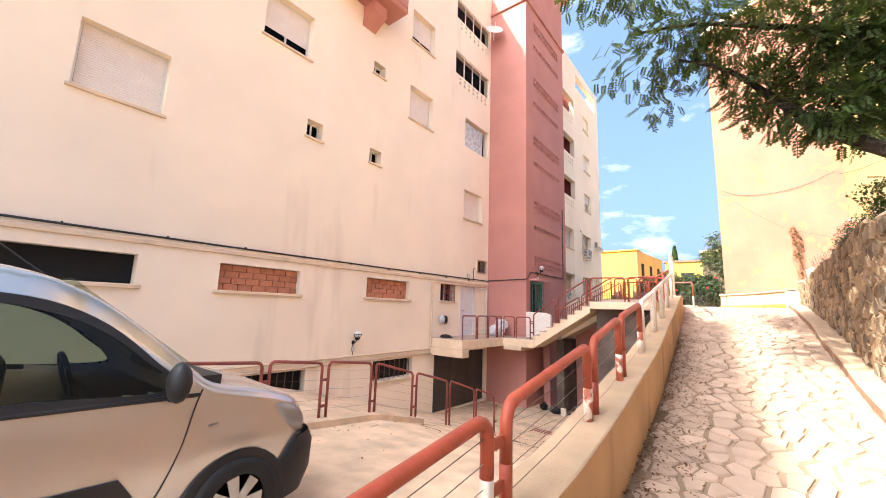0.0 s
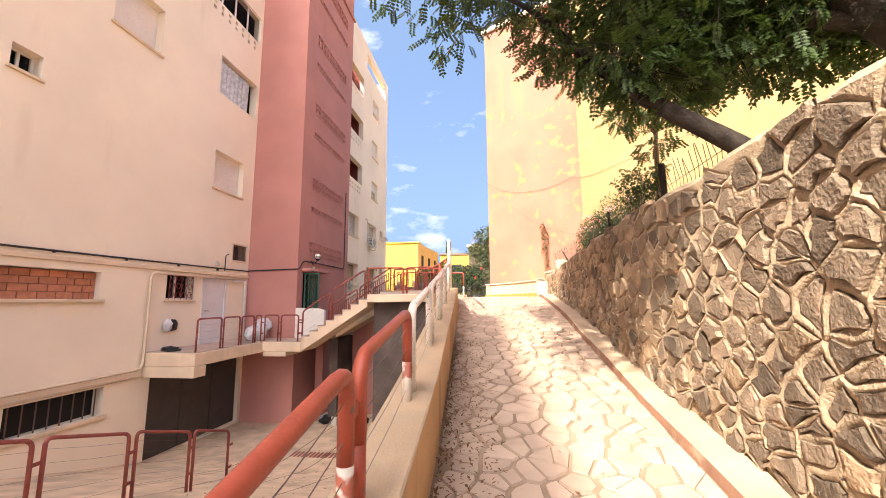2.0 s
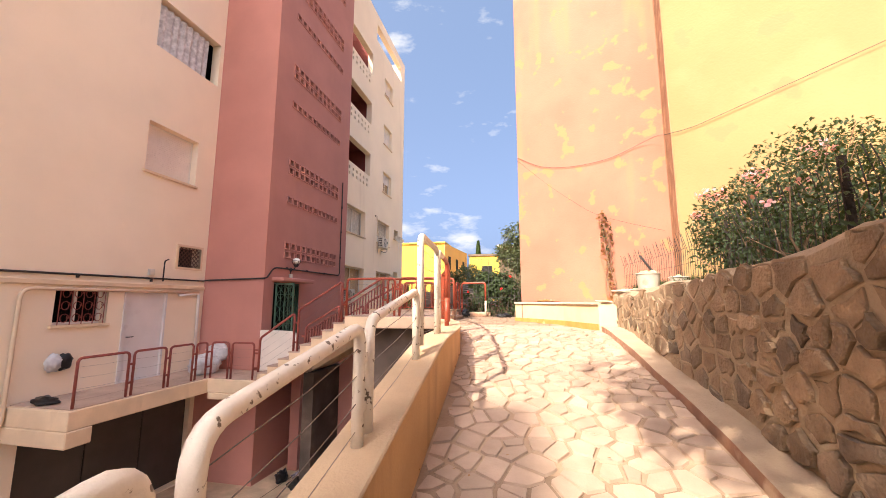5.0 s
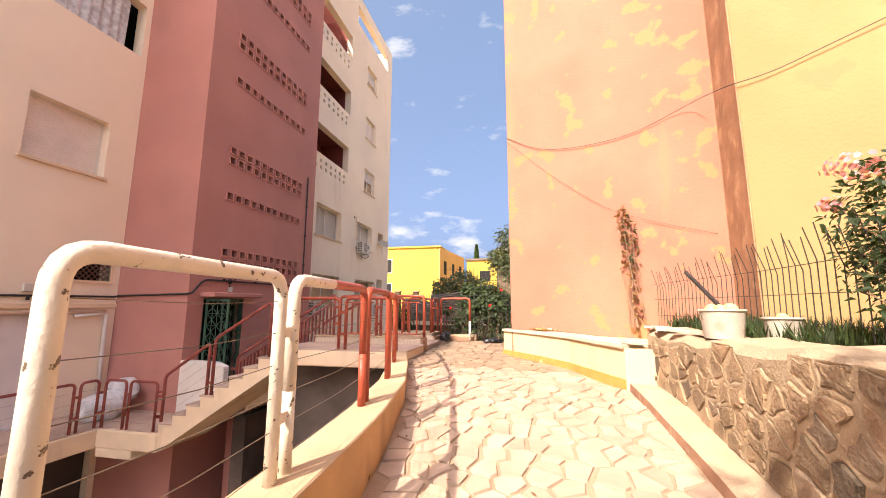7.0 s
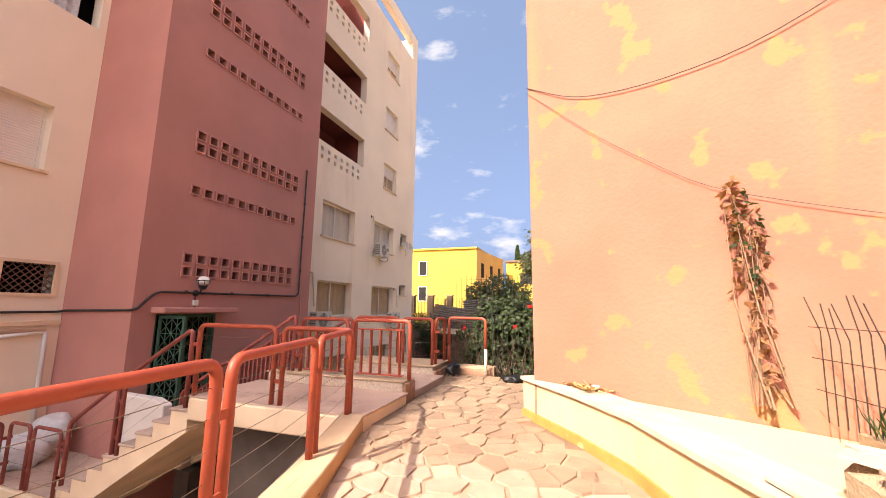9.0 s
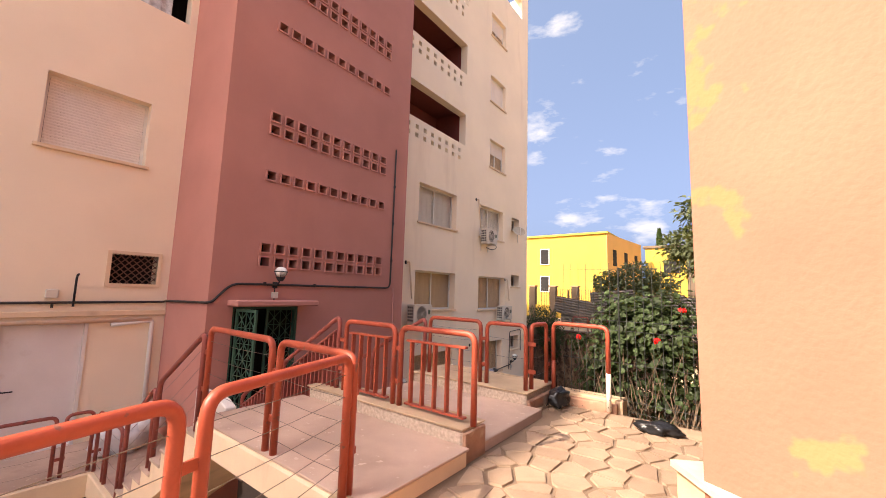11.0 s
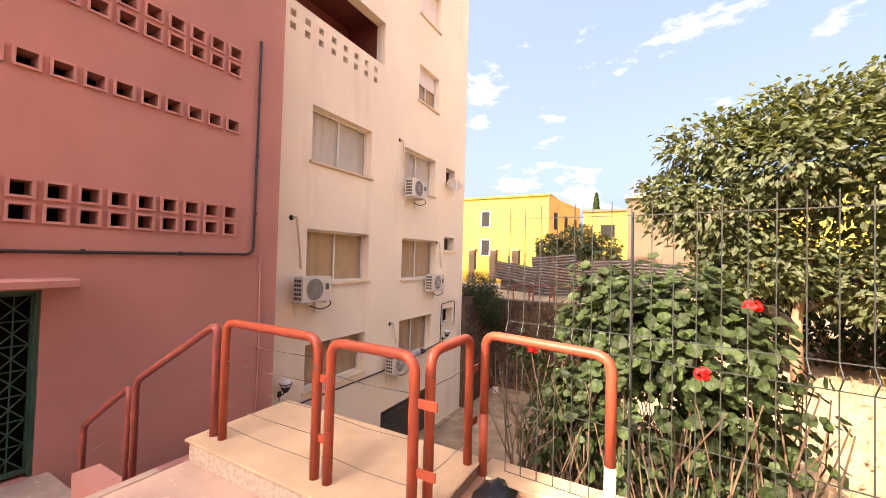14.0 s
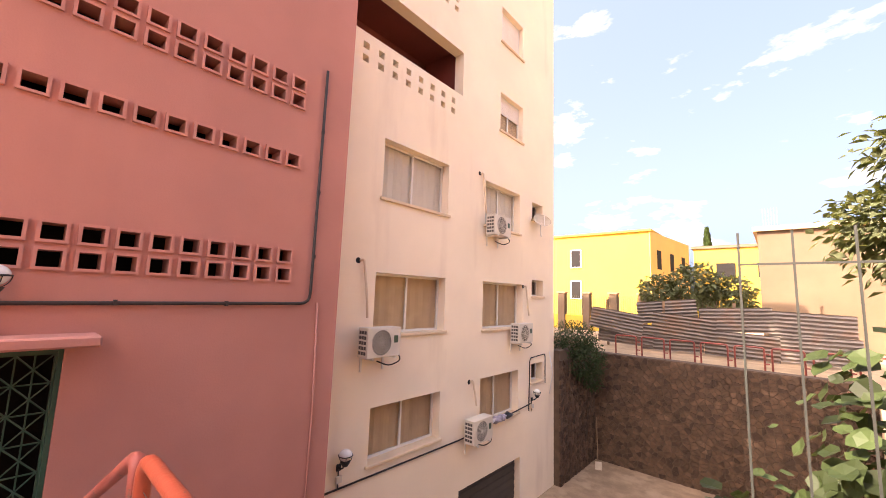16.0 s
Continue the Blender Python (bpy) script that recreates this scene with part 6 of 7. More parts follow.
def rib(u, v):
    """Height of the pointing: proud ribs on the lower stretch of the ramp, flush and worn higher up."""
    return (0.012 + 0.012 * wobble(u, v, 3)) * old(u)


def old(u):
    return 1.0 - 0.75 * max(0.0, min(1.0, (u - 4.8) / 1.8))


for c, poly in voronoi(pts, (-5.8, 12.93, -0.2, 2.6)):
    top = lerp(STONE_TOP, c[0])
    if c[1] < ramp_z(c[0]) + 0.08 or c[1] > top - 0.04:
        continue
    rim = [(u, min(v, top - 0.015)) for u, v in cell_rim(poly)]
    gap = rng.uniform(0.016, 0.04) * (0.85 + 0.15 * old(c[0]))
    inner = [(u + rng.uniform(-0.008, 0.008), v + rng.uniform(-0.008, 0.008)) for u, v in shrink(rim, c, gap)]
    half = [((a[0] * 0.55 + b[0] * 0.45), (a[1] * 0.55 + b[1] * 0.45)) for a, b in zip(rim, inner)]
    rings = [[pointing.verts.new(to_world(u, v, h)) for (u, v), h in zip(ring, hs)] for ring, hs in
             ((rim, [rib(u, v) for u, v in rim]), (half, [rib(u, v) * 0.85 for u, v in rim]), (inner, [-0.004] * len(inner)))]
    n = len(rim)
    for r0, r1 in zip(rings, rings[1:]):
        for i in range(n):
            pointing.faces.new((r0[i], r0[(i + 1) % n], r1[(i + 1) % n], r1[i]))
    depth = rng.uniform(0.008, 0.036) * (1.0 if c[0] < 9.0 else 0.55)
    if 2.6 < c[0] < 11.9 and count < 300:
        bm = bmesh.new()
        rubble_stone(bm, inner, c, to_world, depth, rng)
        part("stone", bm, TANSTONE if rng.random() > old(c[0]) - 0.05 else STONE, stone_wall)
        count += 1
    else:
        rubble_stone(upper if rng.random() > old(c[0]) - 0.05 else rest, inner, c, to_world, depth, rng)
tagged(part("wall_stones_rest", rest, STONE_I), "remaining stones of the rubble wall by the ramp", "stones", kind="stuff")
tagged(part("wall_stones_upper", upper, TANSTONE_I), "worn tan stones of the upper rubble wall", "stones", kind="stuff")
tagged(part("wall_pointing", pointing, WALLMORTAR, smooth=True), "raised sandy mortar ribs between the rubble stones", "mortar", kind="stuff")
rest = bmesh.new()
for x0, x1, axis in ((-8.0, 2.0, "y"), (BACK_Y1 + 0.3, 33.0, "x")):
    pts = [(u, v * 0.42) for u, v in jittered((x0, x1, -7.2, 3.1), 0.25, rng, 0.45)]
    for c, poly in voronoi(pts, (x0, x1, -3.0, 1.28)):
        if axis == "y":
            rubble_stone(rest, shrink(poly, c, 0.012), c, lambda u, v, w: (u, 33.0 - w, v), rng.uniform(0.02, 0.06), rng)
        else:
            rubble_stone(rest, shrink(poly, c, 0.012), c, lambda u, v, w: (-8.0 + w, u, v), rng.uniform(0.02, 0.06), rng)
tagged(part("yard_wall_stones", rest, YARDSTONE), "stones of the old yard retaining wall", "stones", kind="stuff")


# ---- plants ----
def leaf(bm, p, d, up, length, width, droop=0.0):
    d = d.normalized()
    side = d.cross(up)
    side = side.normalized() if side.length > 1e-4 else d.orthogonal().normalized()
    tip = p + d * length - Vector((0, 0, droop * length))
    mid = p + d * length * 0.5 + up * 0.06 * length
    bm.faces.new([bm.verts.new(v) for v in (p, mid + side * width / 2, tip, mid - side * width / 2)])


def round_leaf(bm, p, n, r, rng):
    a = n.orthogonal().normalized()
    b = n.cross(a).normalized()
    k0 = rng.uniform(0, 6)
    vs = [bm.verts.new(p + (a * math.cos(k0 + k) + b * math.sin(k0 + k)) * r * rng.uniform(0.85, 1.1) + n * r * 0.18 * (i % 2)) for i, k in enumerate([2 * math.pi * j / 7 for j in range(7)])]
    c = bm.verts.new(p - n * r * 0.1)
    for i in range(7):
        bm.faces.new((c, vs[i], vs[(i + 1) % 7]))


def rand_dir(rng):
    while True:
        v = Vector((rng.uniform(-1, 1), rng.uniform(-1, 1), rng.uniform(-1, 1)))
        if 0.1 < v.length < 1:
            return v.normalized()


def in_blob(rng, c, r, shell=0.35):
    d = rand_dir(rng)
    k = rng.uniform(shell, 1.0) ** 0.6
    return Vector(c) + Vector((d.x * r[0], d.y * r[1], d.z * r[2])) * k, d


def limb(bm, pts, r0, r1, seg=8):
    tube(bm, fillet(pts, 0.4, 4), r0, seg, r1)


# carob tree leaning over the rubble wall
tree = thing("carob_tree", "dark leafy tree leaning over the rubble wall and ramp", "tree")
bm = bmesh.new()
limb(bm, [(3.4, 4.6, 2.2), (3.0, 4.9, 3.0), (2.5, 5.2, 3.6), (2.2, 5.4, 4.6), (1.8, 5.6, 6.0)], 0.2, 0.06, 10)
part("trunk", bm, BARK, tree, smooth=True)
# The last bough is added only to carry the unseen overhead clumps.
BOUGHS = [[(2.3, 5.1, 2.2), (1.95, 5.28, 2.42), (1.58, 5.42, 2.83), (0.95, 5.5, 3.3), (0.55, 5.75, 3.9), (0.1, 6.0, 4.7), (-0.5, 6.2, 5.2)], [(2.5, 5.2, 3.6), (1.8, 5.7, 4.2), (0.9, 6.1, 5.0), (-0.3, 6.3, 5.8), (-1.2, 6.3, 6.0)],
         [(2.4, 5.3, 3.9), (3.0, 5.8, 4.6), (3.6, 6.0, 5.6)], [(2.5, 5.2, 3.7), (2.6, 6.4, 4.4), (2.7, 7.4, 4.9)], [(2.2, 5.4, 4.6), (1.0, 4.7, 5.6), (-0.6, 4.0, 6.1)], [(2.2, 5.4, 4.6), (1.4, 5.3, 5.4), (0.6, 5.4, 6.2)], [(1.0, 4.7, 5.6), (-0.2, 3.2, 6.3), (-1.3, 1.7, 6.7)]]
for i, l in enumerate(BOUGHS):
    bm = bmesh.new()
    limb(bm, l, 0.115 if i == 0 else 0.07, 0.02)
    part("limb", bm, BARK, tree, smooth=True)
rng = random.Random(5)
bm = bmesh.new()
twigs = bmesh.new()
# First three clumps sit unseen overhead, added to shade the rubble wall.
BLOBS = [((-1.3, 1.9, 6.6), (1.0, 1.1, 0.5), 330), ((-1.9, 0.9, 7.1), (0.8, 0.9, 0.45), 120), ((-0.7, 2.9, 6.5), (0.7, 0.7, 0.4), 170), ((0.9, 5.5, 3.65), (0.55, 0.35, 0.3), 280), ((-0.9, 2.2, 6.3), (1.3, 1.2, 0.45), 560), ((-1.0, 3.6, 6.8), (1.3, 1.0, 0.4), 420), ((0.2, 3.6, 5.6), (0.9, 0.8, 0.4), 420), ((2.4, 5.6, 4.0), (0.8, 0.5, 0.6), 700), ((1.6, 5.6, 3.9), (0.6, 0.4, 0.45), 420), ((-0.8, 5.0, 6.1), (1.2, 0.9, 0.5), 520), ((1.15, 5.6, 3.45), (0.45, 0.3, 0.25), 160), ((2.9, 5.4, 4.9), (1.2, 0.8, 1.0), 700), ((-0.5, 6.3, 5.5), (1.3, 0.6, 0.75), 420), ((-0.75, 6.25, 4.65), (0.4, 0.3, 0.35), 60), ((0.5, 6.1, 5.2), (1.0, 0.7, 0.9), 420), ((1.6, 5.8, 5.3), (1.2, 0.9, 1.0), 640), ((2.9, 5.5, 5.2), (1.4, 1.1, 1.5), 900),
         ((1.15, 5.75, 4.0), (0.62, 0.35, 0.35), 150), ((1.9, 5.7, 3.7), (0.6, 0.4, 0.4), 130), ((2.6, 7.3, 4.9), (0.9, 0.5, 0.4), 160), ((4.2, 5.2, 4.6), (1.2, 1.2, 1.4), 380), ((1.6, 6.6, 4.3), (0.5, 0.3, 0.3), 80), ((0.4, 5.95, 4.35), (0.5, 0.35, 0.35), 170), ((1.6, 5.5, 4.3), (1.0, 0.5, 0.6), 620), ((2.7, 5.2, 4.2), (1.0, 0.6, 0.8), 620), ((-0.4, 3.9, 6.1), (1.3, 1.0, 0.5), 700), ((0.9, 4.3, 6.1), (1.1, 1.0, 0.6), 420), ((0.0, 6.2, 5.7), (1.5, 0.6, 0.6), 380), ((0.6, 5.85, 4.0), (0.6, 0.3, 0.4), 260), ((1.2, 5.6, 4.6), (0.8, 0.5, 0.5), 420)]
for c, r, n in BLOBS:
    for _ in range(int(n * 0.68)):
        p, d = in_blob(rng, c, r, 0.15)
        ax = (d * 0.7 + rand_dir(rng) * 0.7 + Vector((0, 0, -0.55))).normalized()
        L = rng.uniform(0.12, 0.2)
        side = ax.cross(Vector((0, 0, 1)))
        side = side.normalized() if side.length > 0.1 else ax.orthogonal().normalized()
        up = side.cross(ax)
        for k in range(5):
            q = p + ax * L * (k + 0.6) / 5
            for s in (1, -1):
                leaf(bm, q, side * s + ax * 0.35, up, rng.uniform(0.044, 0.06), 0.035)
        leaf(bm, p + ax * L, ax, up, 0.05, 0.026)
        if rng.random() < 0.3:
            tube(twigs, [p - ax * 0.15, p + ax * L], 0.004, 3)
part("crown", bm, CAROB, tree)
part("twig", twigs, BARK, tree)

# young tree in the garden bed
tree = thing("young_tree", "slender young tree with hanging leaves in the garden bed", "tree")
bm = bmesh.new()
limb(bm, [(2.1, 8.1, 2.25), (2.12, 8.1, 3.2), (2.15, 8.1, 4.1), (2.2, 8.1, 5.0)], 0.048, 0.025, 8)
part("trunk", bm, TWIG, tree, smooth=True)
for l in ([(2.15, 8.1, 4.1), (1.9, 8.05, 4.4), (1.65, 8.0, 4.5)], [(2.15, 8.1, 4.1), (2.4, 8.05, 4.5), (2.7, 8.0, 4.6)]):
    bm = bmesh.new()
    limb(bm, l, 0.03, 0.01, 6)
    part("limb", bm, TWIG, tree, smooth=True)
bm = bmesh.new()
for c, r, n in (((1.65, 8.05, 4.35), (0.25, 0.25, 0.3), 60), ((2.1, 8.05, 4.55), (0.6, 0.4, 0.3), 130), ((2.55, 8.05, 4.4), (0.35, 0.3, 0.35), 70), ((2.1, 8.0, 3.9), (0.3, 0.25, 0.25), 40), ((1.9, 7.9, 3.4), (0.3, 0.25, 0.2), 40)):
    for _ in range(n):
        p, d = in_blob(rng, c, r, 0.15)
        ax = (d * 0.5 + rand_dir(rng) * 0.6 + Vector((0, 0, -0.6))).normalized()
        side = ax.cross(Vector((0, 0, 1)))
        side = side.normalized() if side.length > 0.1 else ax.orthogonal().normalized()
        for k in range(5):
            for s in (1, -1):
                leaf(bm, p + ax * 0.03 * (k + 0.6), side * s + ax * 0.35, side.cross(ax), rng.uniform(0.05, 0.07), 0.034)
part("crown", bm, CAROB, tree)

# garden tree behind the wire fence
tree = thing("garden_tree", "broad dusty green fig-like tree in the dry garden", "tree")
bm = bmesh.new()
limb(bm, [(0.55, 23.0, 1.3), (0.5, 23.0, 2.4), (0.7, 23.2, 3.2), (0.9, 23.3, 4.6)], 0.085, 0.035, 10)
part("trunk", bm, TWIG, tree, smooth=True)
for l in ([(0.5, 23.0, 2.3), (-0.4, 23.2, 3.2), (-0.9, 23.4, 4.2)], [(0.6, 23.1, 2.6), (1.8, 23.4, 3.4), (2.6, 23.6, 4.4)], [(0.7, 23.2, 3.0), (0.6, 24.0, 4.0), (0.6, 24.6, 5.0)]):
    bm = bmesh.new()
    limb(bm, l, 0.09, 0.02)
    part("limb", bm, BARK, tree, smooth=True)
bm = bmesh.new()
for c, r, n in (((-0.6, 23.2, 4.2), (1.0, 0.9, 0.7), 700), ((0.4, 23.0, 4.8), (1.1, 1.0, 0.8), 900), ((1.5, 23.2, 4.5), (1.3, 1.1, 1.0), 1200), ((2.6, 23.4, 4.6), (1.2, 1.1, 1.2), 1100), ((0.2, 23.2, 3.4), (0.9, 0.8, 0.5), 450), ((1.0, 23.4, 5.6), (0.8, 0.7, 0.5), 500), ((2.2, 23.5, 3.4), (1.3, 1, 0.6), 600), ((3.6, 23.6, 4.2), (1.2, 1.2, 1.4), 900), ((0.3, 23.1, 5.5), (0.7, 0.6, 0.5), 420), ((1.9, 23.3, 5.7), (1.0, 0.8, 0.6), 600), ((-1.1, 23.2, 4.4), (0.55, 0.5, 0.4), 420), ((-0.5, 23.2, 5.2), (0.8, 0.6, 0.5), 600), ((0.9, 23.1, 5.0), (1.5, 0.9, 0.9), 1000), ((-0.2, 23.1, 3.9), (1.0, 0.7, 0.6), 700), ((0.2, 23.3, 3.1), (1.0, 0.7, 0.5), 600), ((1.6, 23.3, 3.0), (1.2, 0.8, 0.6), 800)):
    for _ in range(int(n * 1.55)):
        p, d = in_blob(rng, c, [q * rng.choice((0.8, 0.95, 1.0, 1.2)) for q in r], 0.3)
        leaf(bm, p, d + rand_dir(rng) * 0.9 + Vector((0, 0, -0.1)), (d + Vector((0, 0, 0.8))).normalized(), rng.uniform(0.1, 0.16), rng.uniform(0.065, 0.1), 0.15)
part("crown", bm, TREELEAF, tree)

# geranium thicket behind the fence
bush = thing("geranium_bush", "sprawling geranium bush with broad leaves and red flowers", "bush")
bm = bmesh.new()
for _ in range(190):
    a = Vector((rng.uniform(-2.25, -0.6), rng.uniform(18.25, 19.1), 1.42))
    b = a + Vector((rng.uniform(-0.4, 0.4), rng.uniform(-0.3, 0.3), rng.uniform(0.5, 1.1)))
    tube(bm, [a, a.lerp(b, 0.5) + rand_dir(rng) * 0.12, b], rng.uniform(0.006, 0.014), 4, 0.004)
part("stem", bm, DRYSTEM, bush)
bm = bmesh.new()
for c, r, n in (((-1.42, 18.7, 2.66), (0.5, 0.4, 0.42), 1100), ((-2.3, 18.85, 2.42), (0.16, 0.16, 0.16), 70), ((-2.1, 19.3, 1.9), (0.3, 0.4, 0.35), 160), ((-1.2, 18.75, 2.9), (0.5, 0.35, 0.3), 420), ((-1.0, 18.7, 2.6), (0.5, 0.45, 0.55), 950), ((-1.3, 18.6, 2.2), (0.7, 0.4, 0.5), 700), ((-0.75, 18.8, 2.1), (0.4, 0.4, 0.45), 420), ((-1.8, 18.6, 2.2), (0.3, 0.3, 0.4), 260), ((-1.2, 19.3, 2.9), (0.7, 0.4, 0.4), 500), ((-2.1, 19.1, 2.3), (0.3, 0.3, 0.4), 130), ((-1.75, 18.9, 2.75), (0.35, 0.35, 0.35), 300), ((-1.75, 19.1, 3.05), (0.25, 0.25, 0.2), 110), ((-1.3, 18.7, 1.8), (0.85, 0.35, 0.32), 520), ((-2.05, 18.7, 1.85), (0.3, 0.3, 0.35), 220)):
    for _ in range(int(n * 0.7)):
        p, d = in_blob(rng, c, [q * rng.choice((0.85, 1.0, 1.0, 1.25)) for q in r], 0.3)
        round_leaf(bm, p, (d + Vector((0, -0.2, 0.7)) + rand_dir(rng) * 0.5).normalized(), rng.uniform(0.024, 0.052), rng)
part("foliage", bm, VINELEAF, bush)
for c in ((-1.08, 18.3, 2.57), (-0.81, 18.5, 2.97), (-2.19, 18.65, 2.5)):
    bm = bmesh.new()
    for _ in range(22):
        p, d = in_blob(rng, c, (0.05, 0.05, 0.04), 0.3)
        round_leaf(bm, p, d, 0.02, rng)
    part("flower", bm, REDFLOWER, bush, "red flower head")

# flowering shrub, creeper and small plants behind the rubble wall
def shrub(name, label, mat, blobs, size, stems_from, seed, flowers=(), wide=0.55):
    r2 = random.Random(seed)
    t = thing(name, label, "shrub")
    bm, st = bmesh.new(), bmesh.new()
    for c, r, n in blobs:
        for _ in range(n):
            p, d = in_blob(r2, c, r, 0.25)
            L = r2.uniform(*size)
            leaf(bm, p, d * 0.6 + rand_dir(r2), (d + Vector((0, 0, 1))).normalized(), L, L * wide, 0.15)
        for _ in range(max(3, n // 60)):
            p, d = in_blob(r2, c, r, 0.2)
            s = Vector(stems_from) + Vector((r2.uniform(-0.15, 0.15), r2.uniform(-0.15, 0.15), 0))
            tube(st, [s, s.lerp(p, 0.5) + rand_dir(r2) * 0.08, p], 0.009, 4, 0.003)
    part("foliage", bm, mat, t)
    part("stem", st, TWIG, t)
    for c, r, n in flowers:
        fl = bmesh.new()
        for _ in range(n):
            p, d = in_blob(r2, c, r, 0.2)
            round_leaf(fl, p, d, r2.uniform(0.014, 0.024), r2)
        part("blossom", fl, PINK, t, "pink blossom")
    return t


shrub("oleander", "leafy shrub with pink blossoms behind the rubble wall", BUSHLEAF, [((2.1, 10.8, 3.0), (0.6, 0.5, 0.5), 3800), ((2.5, 10.3, 3.2), (0.8, 0.65, 0.7), 4200), ((2.0, 10.5, 2.7), (0.6, 0.6, 0.4), 2600), ((2.9, 10.6, 3.4), (0.6, 0.6, 0.6), 1800)], (0.035, 0.065), (2.3, 10.6, 2.28), 11,
      [((1.95, 11.2, 3.45), (0.22, 0.2, 0.12), 90), ((2.3, 11.0, 3.6), (0.2, 0.2, 0.12), 90), ((1.75, 11.2, 3.2), (0.1, 0.1, 0.07), 35), ((2.7, 10.6, 3.7), (0.25, 0.2, 0.15), 70)])
shrub("creeper", "tall thin creeper with rust red leaves on the peach wall", DRYLEAF, [((1.32, 14.15, 2.7), (0.08, 0.08, 0.45), 70), ((1.3, 14.2, 3.4), (0.13, 0.1, 0.4), 95), ((1.22, 14.2, 3.85), (0.06, 0.06, 0.2), 30)], (0.05, 0.09), (1.35, 14.15, 2.28), 12, wide=0.7)
shrub("creeper_green", "green creeper leaves on a thin stem", BUSHLEAF, [((1.28, 14.1, 3.5), (0.12, 0.08, 0.4), 45)], (0.05, 0.08), (1.35, 14.12, 2.28), 13, wide=0.7)
shrub("shrub", "small pale flowering shrub on the rubble wall", BUSHLEAF, [((1.55, 8.8, 2.75), (0.25, 0.4, 0.28), 330), ((1.55, 9.5, 2.7), (0.2, 0.35, 0.2), 160)], (0.03, 0.06), (1.6, 9.0, 2.3), 14, [((1.45, 9.2, 2.95), (0.2, 0.4, 0.1), 20)])
shrub("shrub", "dark young shrub by a fence post on the rubble wall", CAROB, [((1.6, 7.3, 2.85), (0.2, 0.25, 0.22), 260), ((1.5, 7.3, 3.1), (0.32, 0.3, 0.16), 200), ((1.65, 7.9, 3.1), (0.2, 0.3, 0.15), 60)], (0.04, 0.07), (1.6, 7.2, 2.3), 15)
shrub("ivy", "dark fine-leaved shrub hanging over the yard wall", BUSHLEAF, [((-8.1, 31.2, 1.9), (0.8, 1.2, 0.7), 2000), ((-7.65, 31.3, 1.2), (0.6, 1.1, 0.8), 1800), ((-7.6, 31.8, 0.5), (0.3, 0.6, 0.5), 400)], (0.1, 0.2), (-8.3, 31.0, 1.5), 16, wide=0.25)
shrub("far_bush", "dense dark green bushes behind the tin fence", TREELEAF, [((-6.9, 39.5, 4.0), (1.0, 0.8, 0.9), 700), ((-5.2, 39.5, 4.3), (1.3, 0.9, 1.1), 1000), ((-3.8, 39.5, 3.9), (1.0, 0.8, 0.9), 600)], (0.2, 0.36), (-5.2, 39.6, 1.2), 17)
shrub("weed", "broad-leaved green weed growing beside the parapet", VINELEAF, [((-1.15, 2.6, -0.05), (0.16, 0.5, 0.2), 130)], (0.08, 0.16), (-1.1, 2.6, -0.42), 18)
shrub("weed", "green weed growing at the foot of the parapet", VINELEAF, [((-1.75, 8.5, -0.6), (0.3, 0.4, 0.5), 150)], (0.1, 0.18), (-1.6, 8.5, -1.6), 19)
# Rear clumps are added to stand in for deep shade behind the trunk.
shrub("undergrowth", "unkempt bushes under the garden tree, rear clumps added as dark shade", BUSHLEAF, [((0.2, 25.0, 2.1), (1.1, 0.7, 0.7), 800), ((1.8, 25.2, 2.3), (1.3, 0.7, 0.9), 1100), ((3.6, 25.4, 2.3), (1.3, 0.8, 0.9), 900), ((0.6, 26.0, 2.9), (1.4, 0.7, 0.9), 1400), ((2.4, 26.2, 3.0), (1.5, 0.8, 1.0), 1600), ((4.6, 26.2, 3.0), (1.4, 0.8, 1.0), 1200)], (0.12, 0.22), (1.6, 25.1, 1.42), 23)
t = thing("cypress", "dark slender cypress far behind the roofs", "tree")
bm = bmesh.new()
for _ in range(900):
    k = rng.random()
    r = 1.1 * (1 - k) ** 0.7 * rng.uniform(0.6, 1.0)
    a = rng.uniform(0, 6.283)
    p = Vector((-9.5 + r * math.cos(a), 82 + r * math.sin(a), 3 + 11 * k))
    leaf(bm, p, Vector((math.cos(a) * 0.4, math.sin(a) * 0.4, 1)), Vector((math.cos(a), math.sin(a), 0)), 0.7, 0.35)
part("crown", bm, CAROB, t)
part("trunk", tube(bmesh.new(), [(-9.5, 82, -3.2), (-9.5, 82, 6)], 0.2, 6), BARK, t)


def grass(name, label, area, z, n, height, mat, seed):
    r2 = random.Random(seed)
    bm = bmesh.new()
    for _ in range(n):
        x, y = r2.uniform(area[0], area[1]), r2.uniform(area[2], area[3])
        h = r2.uniform(0.4, 1) * height
        d = Vector((r2.uniform(-0.5, 0.5), r2.uniform(-0.5, 0.5), 1))
        leaf(bm, Vector((x, y, z)), d, Vector((r2.uniform(-1, 1), r2.uniform(-1, 1), 0.1)).normalized(), h, 0.012)
    tagged(part(name, bm, mat), label, "grass", kind="stuff")


grass("grass", "uneven green grass and weeds in the planter", (1.5, 2.2, 10.9, 13.5), 2.27, 2600, 0.26, VINELEAF, 31)
grass("dry_grass", "dry straw-coloured weeds in the garden", (-0.2, 5.0, 18.5, 30), 1.4, 1600, 0.3, STRAW, 32)


